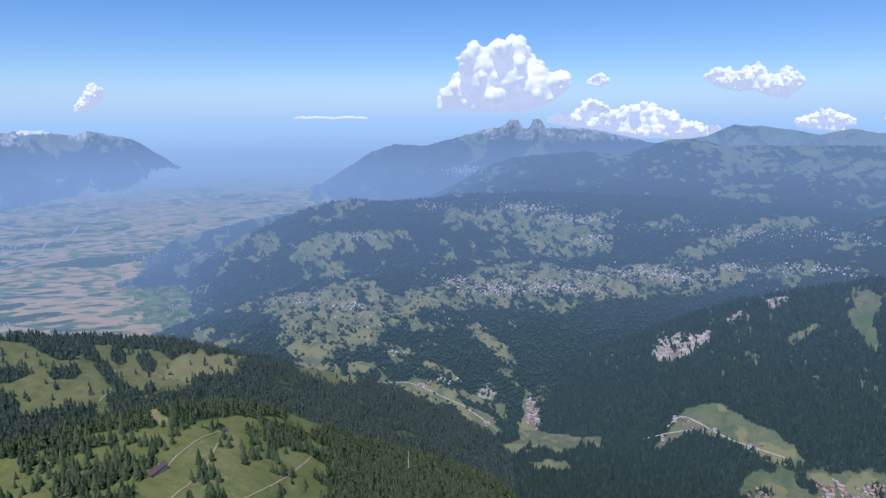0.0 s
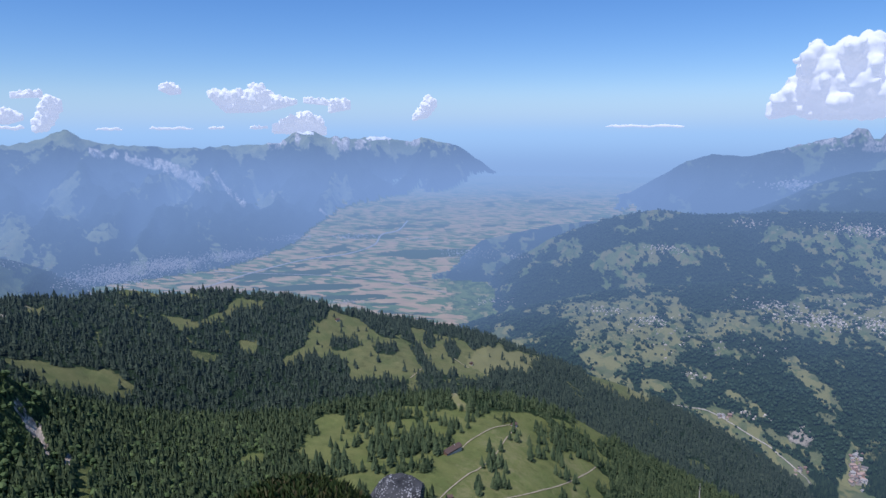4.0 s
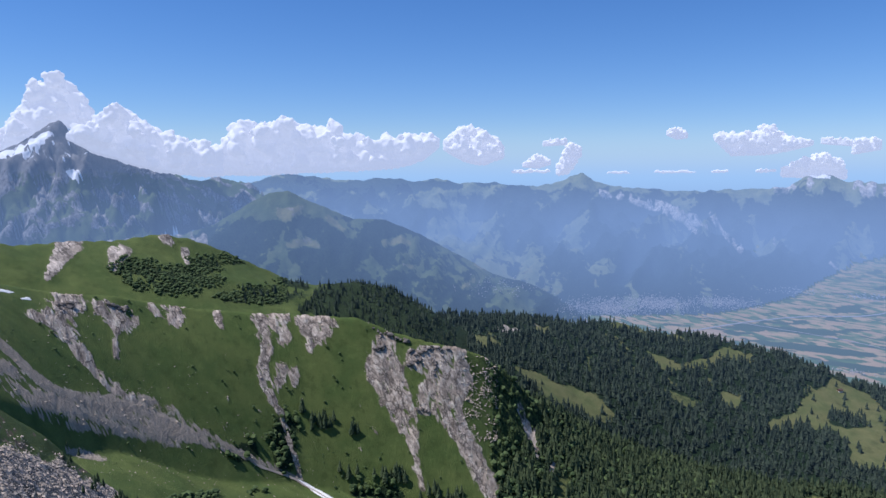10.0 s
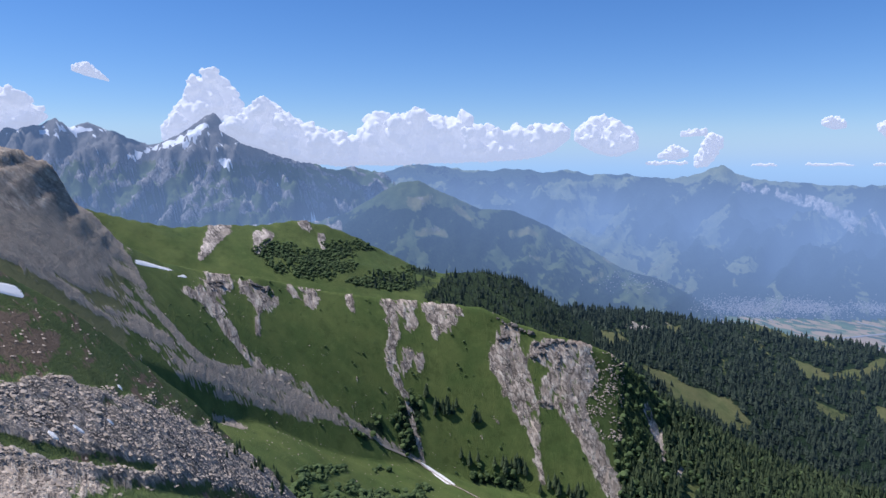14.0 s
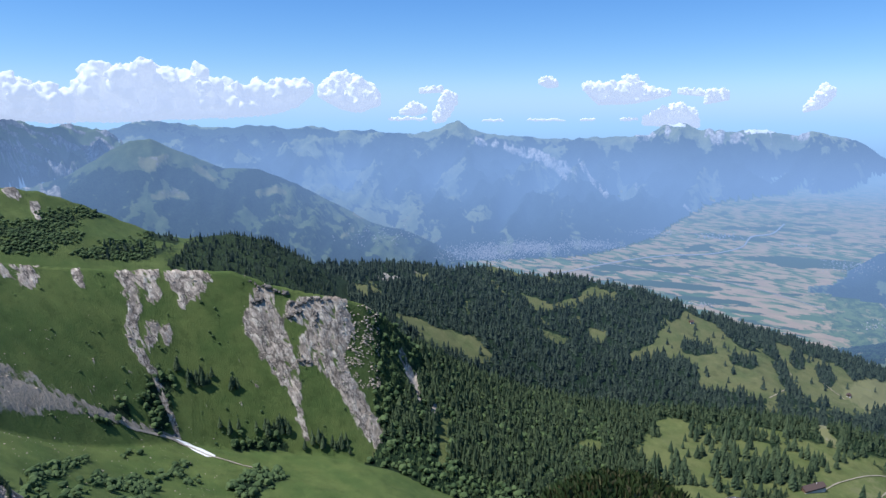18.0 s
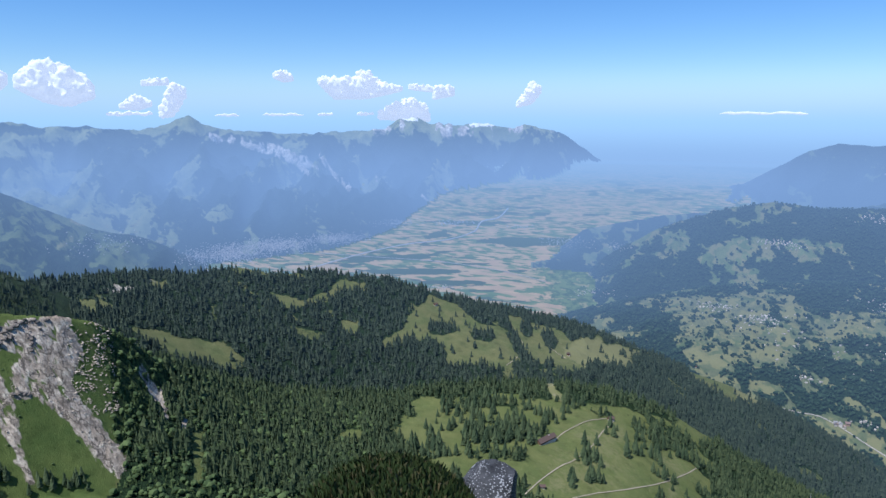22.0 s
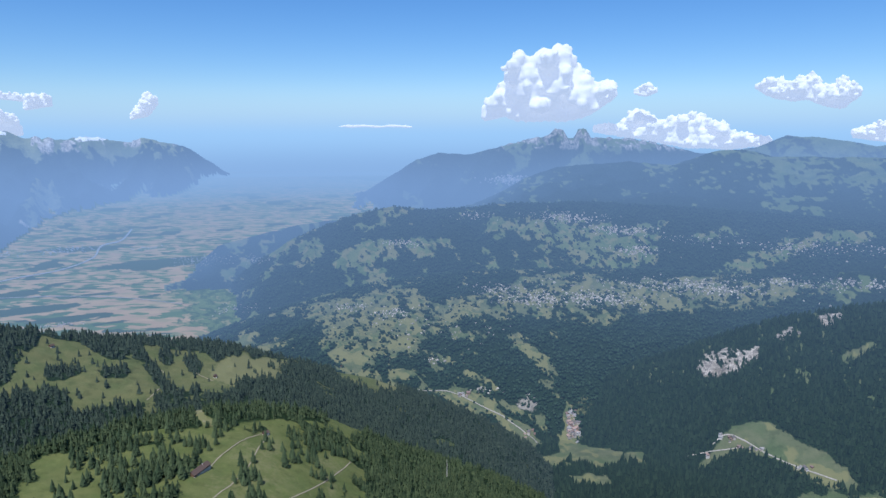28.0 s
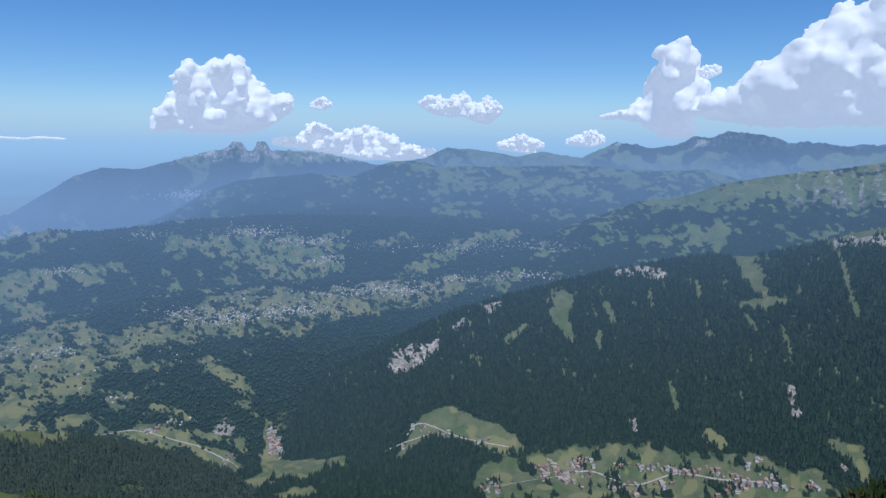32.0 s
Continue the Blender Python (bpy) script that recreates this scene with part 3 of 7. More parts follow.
RISES.append(Rise("front_mountain", [(48, -14), (57.5, -9.2), (61, -8.3), (64.2, -6.6), (67.5, -4.8), (69.8, -3.9), (72.6, -3.7), (75.9, -2.3), (77.8, -1.4), (79.2, -1.6), (80.6, -2.3), (83.5, -4.0), (86, -4.8), (100, -5.5), (120, -6)],
             [(48, 3500), (62, 3600), (78, 3650), (120, 3650)], [(48, 3150, -15), (60, 3150, -12.5), (80, 3150, -9.5), (120, 3200, -9)], 1.0, 0.6, 1.2, 0.1, True))
RISES.append(Rise("west_range", [(17, -5.6), (18.7, -4.7), (20, -4.05), (21.3, -3.2), (22.6, -2.25), (24.1, -1.35), (25.2, -1.15), (27, -0.7), (27.9, -1.0), (30.1, -0.7), (32.8, -0.8), (34.7, -0.65), (36.1, -0.15), (37.5, -0.4), (38.4, -1.1),
             (41.2, -1.2), (44.5, -1.5), (47.2, -1.35), (50.9, -1.15), (52.7, -0.65), (53.7, -0.05), (54.9, -0.4), (56.2, -0.95), (58.8, -1.05), (60.8, -0.75), (63.7, -0.85), (65.6, -0.45),
             (67.1, -0.7), (70.1, -0.35), (71.7, -0.65), (73.6, -0.55), (75.9, -0.2), (78.3, -0.05), (80.6, -0.8), (100, -1)],
             [(17, 4700), (30, 4700), (100, 4750)], [(17, 4550, -6), (19.5, 4450, -4.6), (26, 4300, -5.9), (30, 4200, -6.6), (37, 3950, -7.8), (41, 3700, -9.2), (54, 3550, -10.2), (62, 3700, -8.5), (80, 3900, -6.5), (100, 3900, -6)],
             1.0, 0.5, 2.2, 0.3, True))

AZ = np.concatenate([np.arange(-180, -62, 2.0), np.arange(-62, 113, 0.2), np.arange(113, 180.1, 2.0)])
AZ[-1] = 180.0
DD = np.concatenate([[0.02, 0.6], np.geomspace(1.2, 24, 16)[:-1], np.geomspace(24, 70, 22)[:-1], np.arange(70, 260, 1.3), np.arange(260, 400, 1.9), np.arange(400, 780, 2.6), np.arange(780, 1700, 6.5),
                     np.arange(1700, 3500, 10.5), np.arange(3500, 4880, 12.5), [4900]])
A2, D2 = np.meshgrid(AZ, DD, indexing="ij")
PX, PY = -np.sin(np.radians(A2)) * D2, np.cos(np.radians(A2)) * D2


def lay_land():
    keys = sorted(BASE)
    rows = np.array([np.interp(DD, BASE_D, np.array(BASE_D) * tan(np.array(BASE[k]))) for k in keys])
    z = np.array([sum(np.interp(AZ + k, keys, rows[:, j]) for k in (-3, -1.5, 0, 1.5, 3)) / 5 for j in range(len(DD))]).T
    near = np.clip((D2 - 250) / 300, 0, 1)
    flat = np.clip((3150 - D2) / 300, 0.03, 1)
    rough = (fbm(PX / 160, PY / 160, 5, 3) - 0.5)
    z = z + rough * 22 * near * flat
    z = z + (fbm(PX / 22, PY / 22, 4, 8) - 0.5) * np.clip(D2 / 400, 0.01, 1) * 3.0 * np.clip((2000 - D2) / 600, 0, 1)
    which = np.zeros(z.shape, np.int16)
    frac = np.zeros(z.shape)
    fold = 1 - np.abs(2 * fbm(PX / 150, PY / 150, 4, 11, 0.5) - 1)
    gully = 1 - np.abs(2 * fbm(A2 * 0.33 + D2 / 700, D2 / 420, 5, 12, 0.55) - 1)
    small = fbm(PX / 45, PY / 45, 5, 21, 0.55) - 0.5
    for k, rise in enumerate(RISES):
        h, t = rise.height(A2, D2)
        face = np.clip(t, 0, 1) * np.clip(1.02 - t, 0, 1) * 4
        size = np.clip(D2 / 1000, 0.15, 4.5)
        relief = (gully if rise.wild else fold) - 0.75
        h = h + rise.rough * face * size * (relief * (26 if rise.wild else 12) + small * (9 if rise.wild else 4))
        h = h + small * rise.rough * size * 1.4 * np.clip(t, 0, 1)
        up = h > z
        z = np.where(up, h, z)
        which[up] = k + 1
        frac = np.where(up, t, frac)
    return z, which, frac


ZZ, WHICH, FRAC = lay_land()
DIP = np.degrees(np.arctan2(ZZ, D2))
KEY = {r.key: i + 1 for i, r in enumerate(RISES)}

# ---------------------------------------------------------------- what covers the land
# Cover is placed by direction from the eye, to fit the camera's view.
# Patches: (bearing, dip, half width, half height, how far they lean, how much they narrow downwards), in degrees.
BARE = [(19.8, -19.3, 3.0, 1.0), (21.5, -19.0, 1.2, 1.2), (8.4, -21.1, 1.4, 0.6)]
MEADOWS = [(20.5, -28.6, 7.5, 2.6), (20.0, -25.6, 3.6, 1.5), (35.3, -26.0, 2.9, 1.4), (34.7, -24.0, 2.0, 0.6), (24.5, -24.2, 2.4, 0.9), (54.7, -26.3, 0.7, 2.2), (42.1, -26.0, 1.4, 0.5), (13.5, -27, 1.8, 1.2),
           (29, -25, 2.0, 0.6), (32, -28.5, 2.5, 0.6), (28, -23.2, 1.6, 0.4)]
# Outlined stretches of open or wooded land: corners (bearing, dip).
GLADES = []
GLADES.append([(50.7, -11.5), (49.4, -11.9), (47.5, -12.6), (44.6, -13.1), (45.1, -13.4), (48.4, -12.8), (51.2, -12.4)])
GLADES.append([(49.0, -14.8), (47.5, -14.4), (45.1, -14.9), (43.4, -14.3), (42.4, -13.3), (40.0, -13.8), (40.2, -14.3), (42.2, -14.5), (43.7, -15.2), (45.1, -15.3), (46.3, -15.8), (47.5, -15.2)])
GLADES.append([(34.9, -14.9), (31.8, -16.0), (30.8, -17.1), (28.6, -17.4), (27.6, -19.2), (26.9, -20.0), (28.0, -20.6), (31.9, -20.7), (33.3, -20.6), (33.6, -19.5), (34.6, -18.4), (37.3, -18.7), (38.8, -19.3), (39.0, -18.5), (37.5, -17.7), (36.4, -16.4)])
GLADES.append([(28.2, -16.5), (24.9, -17.2), (23.3, -17.7), (22.4, -18.7), (21.4, -19.5), (21.6, -20.6), (22.9, -20.6), (25.2, -20.4), (26.4, -19.6), (27.2, -18.3)])
GLADES.append([(62.9, -13.5), (61.3, -13.5), (60.0, -14.2), (60.6, -14.6), (62.2, -14.3)])
GLADES.append([(59.2, -15.9), (57.3, -16.3), (55.5, -17.2), (52.4, -17.8), (51.5, -18.5), (50.1, -19.6), (52.5, -19.5), (54.8, -19.1), (56.6, -18.1), (58.3, -17.0)])
GLADES.append([(42.5, -16.9), (41.0, -16.9), (41.0, -17.8), (42.2, -17.8)])
GLADES.append([(57.2, -12.6), (55.9, -12.7), (56.3, -13.5), (57.1, -13.4)])
GLADES.append([(13.3, -19.5), (11.1, -19.8), (9.1, -20.6), (7.4, -21.7), (9.6, -21.7), (12.1, -20.7)])
GLADES.append([(52.6, -18.3), (50.9, -19.2), (50.6, -20.1), (52.7, -19.9)])
COPSES = [(33.6, -17.7, 1.1, 0.45), (30.0, -18.2, 1.2, 0.45), (33.8, -19.8, 0.8, 0.5), (30.1, -16.5, 0.6, 0.25), (26.4, -17.6, 0.5, 0.7), (24.4, -18.4, 0.6, 0.6)]
BIG_SCARS = [[(68.0, -14.6), (66.4, -14.4), (65.4, -14.2), (63.0, -14.4), (63.0, -15.8), (62.6, -17.2), (63.0, -18.2), (63.6, -19.1), (63.3, -20.3), (62.4, -21.9), (60.3, -25.0), (59.9, -27.1), (61.1, -26.6), (62.2, -25.1), (63.4, -23.3), (64.6, -21.2), (66.1, -20.0), (67.3, -19.8), (67.3, -18.1), (66.6, -16.9), (68.3, -16.0)],
             [(71.1, -13.8), (69.8, -12.9), (69.0, -14.5), (68.5, -16.2), (68.0, -18.0), (67.5, -19.7), (67.3, -21.4), (67.2, -23.5), (66.6, -26.0), (67.1, -25.9), (67.7, -23.4), (68.5, -21.6), (69.9, -19.7), (71.4, -17.4), (71.8, -15.7)]]
SCREE_FAN = [(109.5, -2.6), (106.5, -4.2), (103.6, -4.9), (101.2, -6.3), (102.2, -7.5), (100.7, -9.7), (98.8, -12.5), (97.6, -13.9), (96.0, -15.8), (92.9, -16.9), (89.3, -18.1), (85.5, -20.5), (87.5, -20.6), (92.1, -19.2), (95.2, -18.2), (96.9, -17.4), (98.1, -15.4), (99.3, -14.2), (101.2, -12.7), (104.6, -9.9), (107.8, -7.5), (109.7, -6.4)]
BROWN_SOIL = [(111.9, -9.3), (110.0, -9.8), (107.9, -10.6), (105.5, -12.3), (105.4, -14.3), (108.2, -15.0), (112.2, -13.9)]
OPEN_SLOPES = []
OPEN_SLOPES.append([(10.4, -9.3), (7.0, -9.0), (3.9, -9.2), (3.9, -9.9), (6.7, -10.3), (9.2, -11.4), (12.7, -11.7), (13.0, -10.7)])
OPEN_SLOPES.append([(14.4, -14.6), (11.7, -13.7), (6.8, -13.4), (4.3, -14.2), (0.8, -13.6), (-2.9, -12.2), (-7.6, -11.7), (-11.4, -12.4), (-14.3, -12.4), (-15.4, -14.3), (-11.3, -15.2), (-10.4, -16.1), (-4.7, -15.5), (0.9, -15.6), (4.9, -17.0), (5.9, -18.7), (12.0, -17.9), (14.9, -16.2)])
OPEN_SLOPES.append([(0.6, -7.5), (-6.7, -7.2), (-11.4, -8.0), (-15.2, -7.5), (-13.8, -8.7), (-14.3, -10.6), (-11.4, -11.5), (-7.6, -11.4), (-6.7, -10.0), (-2.1, -8.5)])
OPEN_SLOPES.append([(-19.1, -10.1), (-23.7, -8.1), (-28.8, -6.8), (-29.0, -7.7), (-24.7, -9.0), (-21.0, -11.0), (-18.1, -11.5)])
OPEN_SLOPES.append([(-6.6, -13.3), (-10.4, -12.4), (-16.2, -11.5), (-25.7, -11.3), (-31.6, -10.1), (-31.6, -10.6), (-25.7, -12.2), (-21.0, -13.8), (-17.2, -14.1), (-11.3, -14.8), (-6.6, -15.1)])
OPEN_SLOPES.append([(-16.6, -8.0), (-20.9, -7.2), (-20.4, -7.9), (-16.2, -8.9)])
OPEN_SLOPES.append([(-34.5, -7.7), (-38.6, -7.0), (-44.0, -6.3), (-45.5, -7.0), (-38.7, -8.3)])
OPEN_SLOPES.append([(-19.9, -6.1), (-23.2, -4.4), (-25.5, -5.3), (-28.3, -6.1), (-25.5, -6.4), (-22.3, -5.8)])
OPEN_SLOPES.append([(-33.6, -6.2), (-38.5, -4.9), (-43.0, -3.6), (-48.1, -2.5), (-48.2, -3.5), (-44.2, -4.6), (-38.5, -5.8)])
OPEN_SLOPES.append([(-20.9, -4.4), (-25.4, -3.0), (-29.9, -2.7), (-34.3, -3.5), (-32.2, -4.7), (-25.5, -4.1)])
OPEN_SLOPES.append([(13.3, -19.2), (10.0, -19.6), (7.1, -21.3), (7.6, -21.7), (11.9, -20.6)])
OPEN_SLOPES.append([(21.1, -16.4), (19.7, -16.0), (18.8, -16.6), (20.7, -17.5)])
OPEN_SLOPES.append([(14.4, -15.0), (11.7, -14.2), (8.9, -14.6), (9.9, -15.7), (13.7, -16.4)])
OPEN_SLOPES.append([(13.7, -16.9), (9.9, -17.1), (8.0, -19.5), (10.9, -19.3), (14.2, -18.2)])
GORGE_OPEN = []
GORGE_OPEN.append([(5.1, -21.4), (2.1, -21.5), (-0.9, -22.4), (-2.1, -23.5), (-4.0, -24.3), (-5.2, -25.6), (-4.4, -26.2), (-2.4, -25.3), (-1.8, -24.3), (-0.4, -23.5), (2.6, -22.6)])
GORGE_OPEN.append([(-7.1, -22.1), (-8.0, -23.2), (-8.4, -24.5), (-12.2, -25.0), (-12.3, -26.4), (-9.8, -26.9), (-6.8, -26.7), (-6.5, -25.6), (-7.1, -24.2)])
GORGE_OPEN.append([(-3.8, -26.9), (-6.6, -26.2), (-7.9, -27.0), (-4.4, -27.6)])
GORGE_OPEN.append([(-12.4, -25.5), (-14.2, -25.3), (-14.1, -26.3), (-12.4, -26.3)])
GORGE_OPEN.append([(-7.4, -27.8), (-10.8, -27.4), (-11.2, -28.0), (-8.4, -28.5)])
GORGE_OPEN.append([(7.6, -21.7), (5.1, -22.0), (4.9, -22.7), (7.1, -22.3)])
HAMLET_OPEN = [[(-20.5, -22.5), (-22.6, -21.8), (-24.1, -22.6), (-23.9, -23.5), (-27.1, -23.7), (-29.1, -24.4), (-29.8, -25.2), (-27.3, -25.3), (-24.9, -24.6), (-22.8, -24.2), (-20.9, -24.5), (-17.8, -26.4), (-19.4, -24.4)],
               [(-43.8, -8.6), (-45.5, -7.6), (-48.5, -6.8), (-50.8, -6.0), (-50.9, -7.4), (-48.6, -7.9), (-46.3, -8.5)]]
HILL_CRAG = [[(-17.6, -18.7), (-17.9, -17.6), (-19.6, -16.8), (-22.0, -16.4), (-22.3, -17.1), (-20.9, -18.5), (-18.2, -19.3)], [(-22.3, -15.8), (-23.4, -14.9), (-24.9, -14.7), (-24.6, -15.4), (-23.0, -16.0)]]
SLIP = [(24.7, -21.6), (24.0, -21.7), (23.5, -22.4), (22.2, -22.9), (22.5, -23.2), (23.9, -23.0), (24.4, -22.4)]
# Scars, scree and gaps run down the slopes: (bearing, dip, half width) from top to foot.
SCARS = []
SCARS.append([(79.4, -11.3, 1.6), (79.0, -12.9, 1.15), (79.9, -14.4, 0.5), (80.2, -15.7, 0.4), (79.6, -18.0, 0.38), (78.7, -19.4, 0.22), (78.3, -21.2, 0.2), (77.3, -24.2, 0.18)])
SCARS.append([(78.6, -15.8, 0.55), (79.1, -17.3, 0.35)])
SCARS.append([(77.7, -16.2, 0.45), (77.6, -17.0, 0.3)])
SCARS.append([(76.3, -11.7, 1.4), (75.8, -13.0, 1.05), (76.3, -14.3, 0.3)])
SCARS.append([(75.0, -12.0, 0.75), (74.2, -12.4, 0.4)])
SCARS.append([(87.0, -10.3, 1.3), (86.7, -11.2, 0.6), (86.6, -11.8, 0.2)])
SCARS.append([(83.6, -11.1, 0.45), (83.3, -12.2, 0.2)])
SCARS.append([(94.3, -9.4, 1.2), (94.5, -10.8, 1.05), (93.8, -12.6, 0.4), (92.1, -15.2, 0.3), (90.1, -17.1, 0.4)])
SCARS.append([(96.5, -10.0, 0.25), (94.2, -11.7, 0.3), (92.9, -13.6, 0.3)])
SCARS.append([(91.9, -10.0, 0.6), (90.5, -11.0, 0.95), (91.1, -12.1, 0.22), (91.1, -13.7, 0.16)])
SCARS.append([(58.6, -19.2, 0.25), (57.6, -21.2, 0.3), (56.4, -23.4, 0.2)])
SCREE = [[(108.3, -4.6, 3.2), (105.5, -6.0, 2.7), (103.6, -7.8, 1.7), (101.8, -9.8, 1.0), (100.3, -12.1, 0.6), (99.4, -13.8, 0.3)],
         [(101.6, -6.4, 1.0), (100.3, -8.9, 0.5), (99.0, -11.1, 0.3), (97.5, -13.1, 0.3), (95.8, -15.3, 0.35), (93.5, -17.3, 0.85)],
         [(97.6, -15.4, 0.3), (95.2, -16.7, 0.6), (92.6, -17.4, 1.15), (89.9, -18.2, 1.6), (87.6, -19.4, 1.3), (85.3, -20.4, 0.65), (82.9, -21.6, 0.3), (80.5, -22.9, 0.2), (77.5, -24.3, 0.16)],
         [(94.7, -20.0, 0.25), (92.3, -20.9, 0.3)]]
HUMP_SCARS = [[(93.9, -5.3, 0.9), (94.6, -6.4, 0.5), (95.3, -7.5, 0.25)], [(90.5, -5.8, 0.7), (90.9, -7.0, 0.4)], [(87.2, -4.8, 0.5), (86.8, -5.4, 0.25)], [(85.8, -6.1, 0.3), (85.7, -7.0, 0.25)]]
RUBBLE = [[(114, -21.5, 5.5), (110.4, -21.5, 5.1), (106.0, -20.2, 3.4), (100.9, -21.0, 2.9), (96.4, -22.5, 2.0), (92.9, -24.1, 1.45), (90.1, -25.7, 1.0), (86, -28, 1.0)],
          [(110.0, -16.3, 0.6), (106.5, -16.3, 0.9), (103.5, -17.4, 0.7)]]
HUMP_WOOD = [(86.8, -8.2, 3.8, 1.1), (89.5, -7.3, 1.6, 0.8), (79.4, -9.8, 2.6, 0.7), (83.2, -7.0, 1.6, 0.5), (77.8, -9.2, 1.6, 0.6), (82.4, -10.0, 2.0, 0.4), (72, -10.6, 5.0, 1.3)]
HILL_ROCK = [[(-26.3, -13.8, 0.5), (-27.3, -13.5, 0.3)], [(-37.0, -10.6, 0.3), (-38.5, -10.3, 0.55), (-40.5, -10.5, 0.4)],
             [(-52.6, -7.2, 0.4), (-54.2, -7.1, 0.3), (-55.5, -6.8, 0.4)], [(-38.7, -22.3, 0.35), (-38.9, -22.9, 0.2)], [(-50.3, -18.2, 0.3), (-50.8, -19.8, 0.35)]]
HILL_MEADOW = [[(-32.5, -12.9, 0.85), (-32.3, -14.3, 0.75), (-33.4, -16.1, 0.22)], [(-36.2, -13.2, 0.4), (-36.7, -14.3, 0.3)], [(-35.6, -15.5, 0.3), (-35.7, -16.6, 0.2)], [(-46.5, -8.7, 0.95), (-47.2, -10.2, 0.65), (-47.8, -11.2, 0.45)],
               [(-46.5, -12.4, 0.3), (-48.1, -12.1, 0.4), (-49.6, -11.7, 0.22)], [(-46.8, -13.2, 0.2), (-47.6, -14.0, 0.22)], [(-43.1, -10.9, 0.22), (-43.4, -12.0, 0.22)]]
HILL_MEADOW += [[(-43.8, -8.5, 0.22), (-46.8, -7.7, 0.6), (-49.5, -7.2, 0.6), (-51.7, -6.8, 0.3), (-57, -6, 0.4)], [(-52.1, -6.8, 0.2), (-53.1, -8.8, 0.18), (-53.7, -10.8, 0.16), (-54.3, -12.3, 0.16)], [(-49.4, -13.8, 0.18), (-50.1, -15.3, 0.18)],
                [(-29.5, -15.3, 0.35), (-28.0, -16.3, 0.35)], [(-41.7, -19.4, 0.22), (-42.2, -21.0, 0.16)], [(-44.7, -22.4, 0.5), (-45.6, -22.9, 0.6)], [(-22.7, -22.7, 0.85), (-25.7, -23.8, 1.1), (-28.2, -24.6, 0.8)],
                [(-53.5, -21.5, 0.4), (-55.2, -22.0, 0.6), (-55.7, -23.3, 0.4)]]
VILLAGE_MEADOW = [[(-26.5, -27.4, 1.2), (-30.7, -26.7, 1.5), (-34.6, -26.2, 1.7), (-38.8, -25.7, 1.8), (-42.5, -25.1, 1.2), (-45.9, -25.0, 1.5), (-48.9, -24.7, 1.6), (-51.3, -24.9, 0.75), (-52.4, -24.2, 0.75), (-53.2, -25.2, 0.75)],
                  [(-28.3, -28.6, 2.2), (-38.0, -27.8, 2.5), (-46.9, -26.7, 2.3), (-56, -27, 2.0)], HILL_MEADOW[-1], HILL_MEADOW[-2]]
PALE_CLIFF = [[(43.8, -3.2, 0.12), (43.2, -4.0, 0.20), (42.6, -4.9, 0.20), (41.5, -5.9, 0.30)], [(39.4, -4.3, 0.10), (39.1, -5.5, 0.12)], [(35.5, -6.5, 0.12), (34.8, -7.2, 0.10)],
              [(52.1, -1.6, 0.20), (50.6, -2.1, 0.25), (48.8, -2.4, 0.30), (46.9, -3.2, 0.30), (45.0, -3.8, 0.30)],
              [(52.1, -1.8, 0.25), (49.7, -2.2, 0.42), (47.4, -2.8, 0.5), (45.5, -3.4, 0.42), (43.9, -4.4, 0.25)], [(46.0, -3.5, 0.25), (44.3, -5.1, 0.2)]]
FAR_ALPS = [[(77.9, -3.3, 0.7), (76.9, -2.9, 0.45)], [(74.6, -3.7, 0.3), (73.4, -4.6, 0.2)], [(77.9, -5.8, 0.35), (76.3, -5.6, 0.4), (75.5, -6.0, 0.3)], [(70.0, -5.8, 0.3), (68.7, -5.5, 0.35), (67.8, -5.9, 0.2)], [(63.4, -9.5, 0.2), (62.5, -8.9, 0.3)],
            [(68.3, -7.7, 0.2), (67.5, -7.9, 0.2)], [(62.4, -7.6, 0.2), (61.5, -8.0, 0.2)]]
RANGE_ALPS = [[(63.3, -4.6, 0.3), (61.9, -4.4, 0.35)], [(65.1, -5.5, 0.3), (63.3, -6.0, 0.3), (61.5, -6.5, 0.5)], [(59.6, -7.0, 0.2), (57.3, -7.5, 0.35)], [(66.4, -2.5, 0.4), (63.2, -2.8, 0.25)]]
SNOW_STRIPS = [[(99.6, 0.5, 0.15), (98.2, 0.9, 0.16), (97.0, 1.35, 0.3), (95.3, 2.15, 0.35), (94.5, 2.8, 0.25)], [(96.2, 1.2, 0.2), (95.0, 1.4, 0.12)],
               [(105.9, 1.9, 0.12), (105.0, 2.1, 0.2), (104.2, 2.3, 0.22), (102.6, 2.2, 0.15)], [(100.4, 0.3, 0.12), (99.4, 0.2, 0.2)], [(92.6, -0.6, 0.12), (92.0, -0.9, 0.1)], [(89.4, -1.4, 0.1), (89.1, -1.9, 0.08)]]


def patches(places, soft=0.35, wobble=1.3):
    """How far each spot of the land lies inside the patches: 1 in their middle, 0.5 at their edge."""
    total = np.zeros(A2.shape)
    wob_a = (fbm(A2 * 0.9, DIP * 0.9, 4, 31, 0.6) - 0.5) * wobble
    wob_e = (fbm(A2 * 0.9, DIP * 0.9, 4, 37, 0.6) - 0.5) * wobble
    for a, e, ra, re, *lean in places:
        slant = (DIP - e) * lean[0] if lean else 0.0
        taper = np.clip(1 + lean[1] * (DIP - e) / re, 0.2, 2) if len(lean) > 1 else 1.0
        q = np.sqrt(((A2 - a - slant) / (ra * taper) + wob_a) ** 2 + ((DIP - e) / re + wob_e) ** 2)
        total = np.maximum(total, np.clip((1 + soft - q) / (2 * soft), 0, 1))
    return total


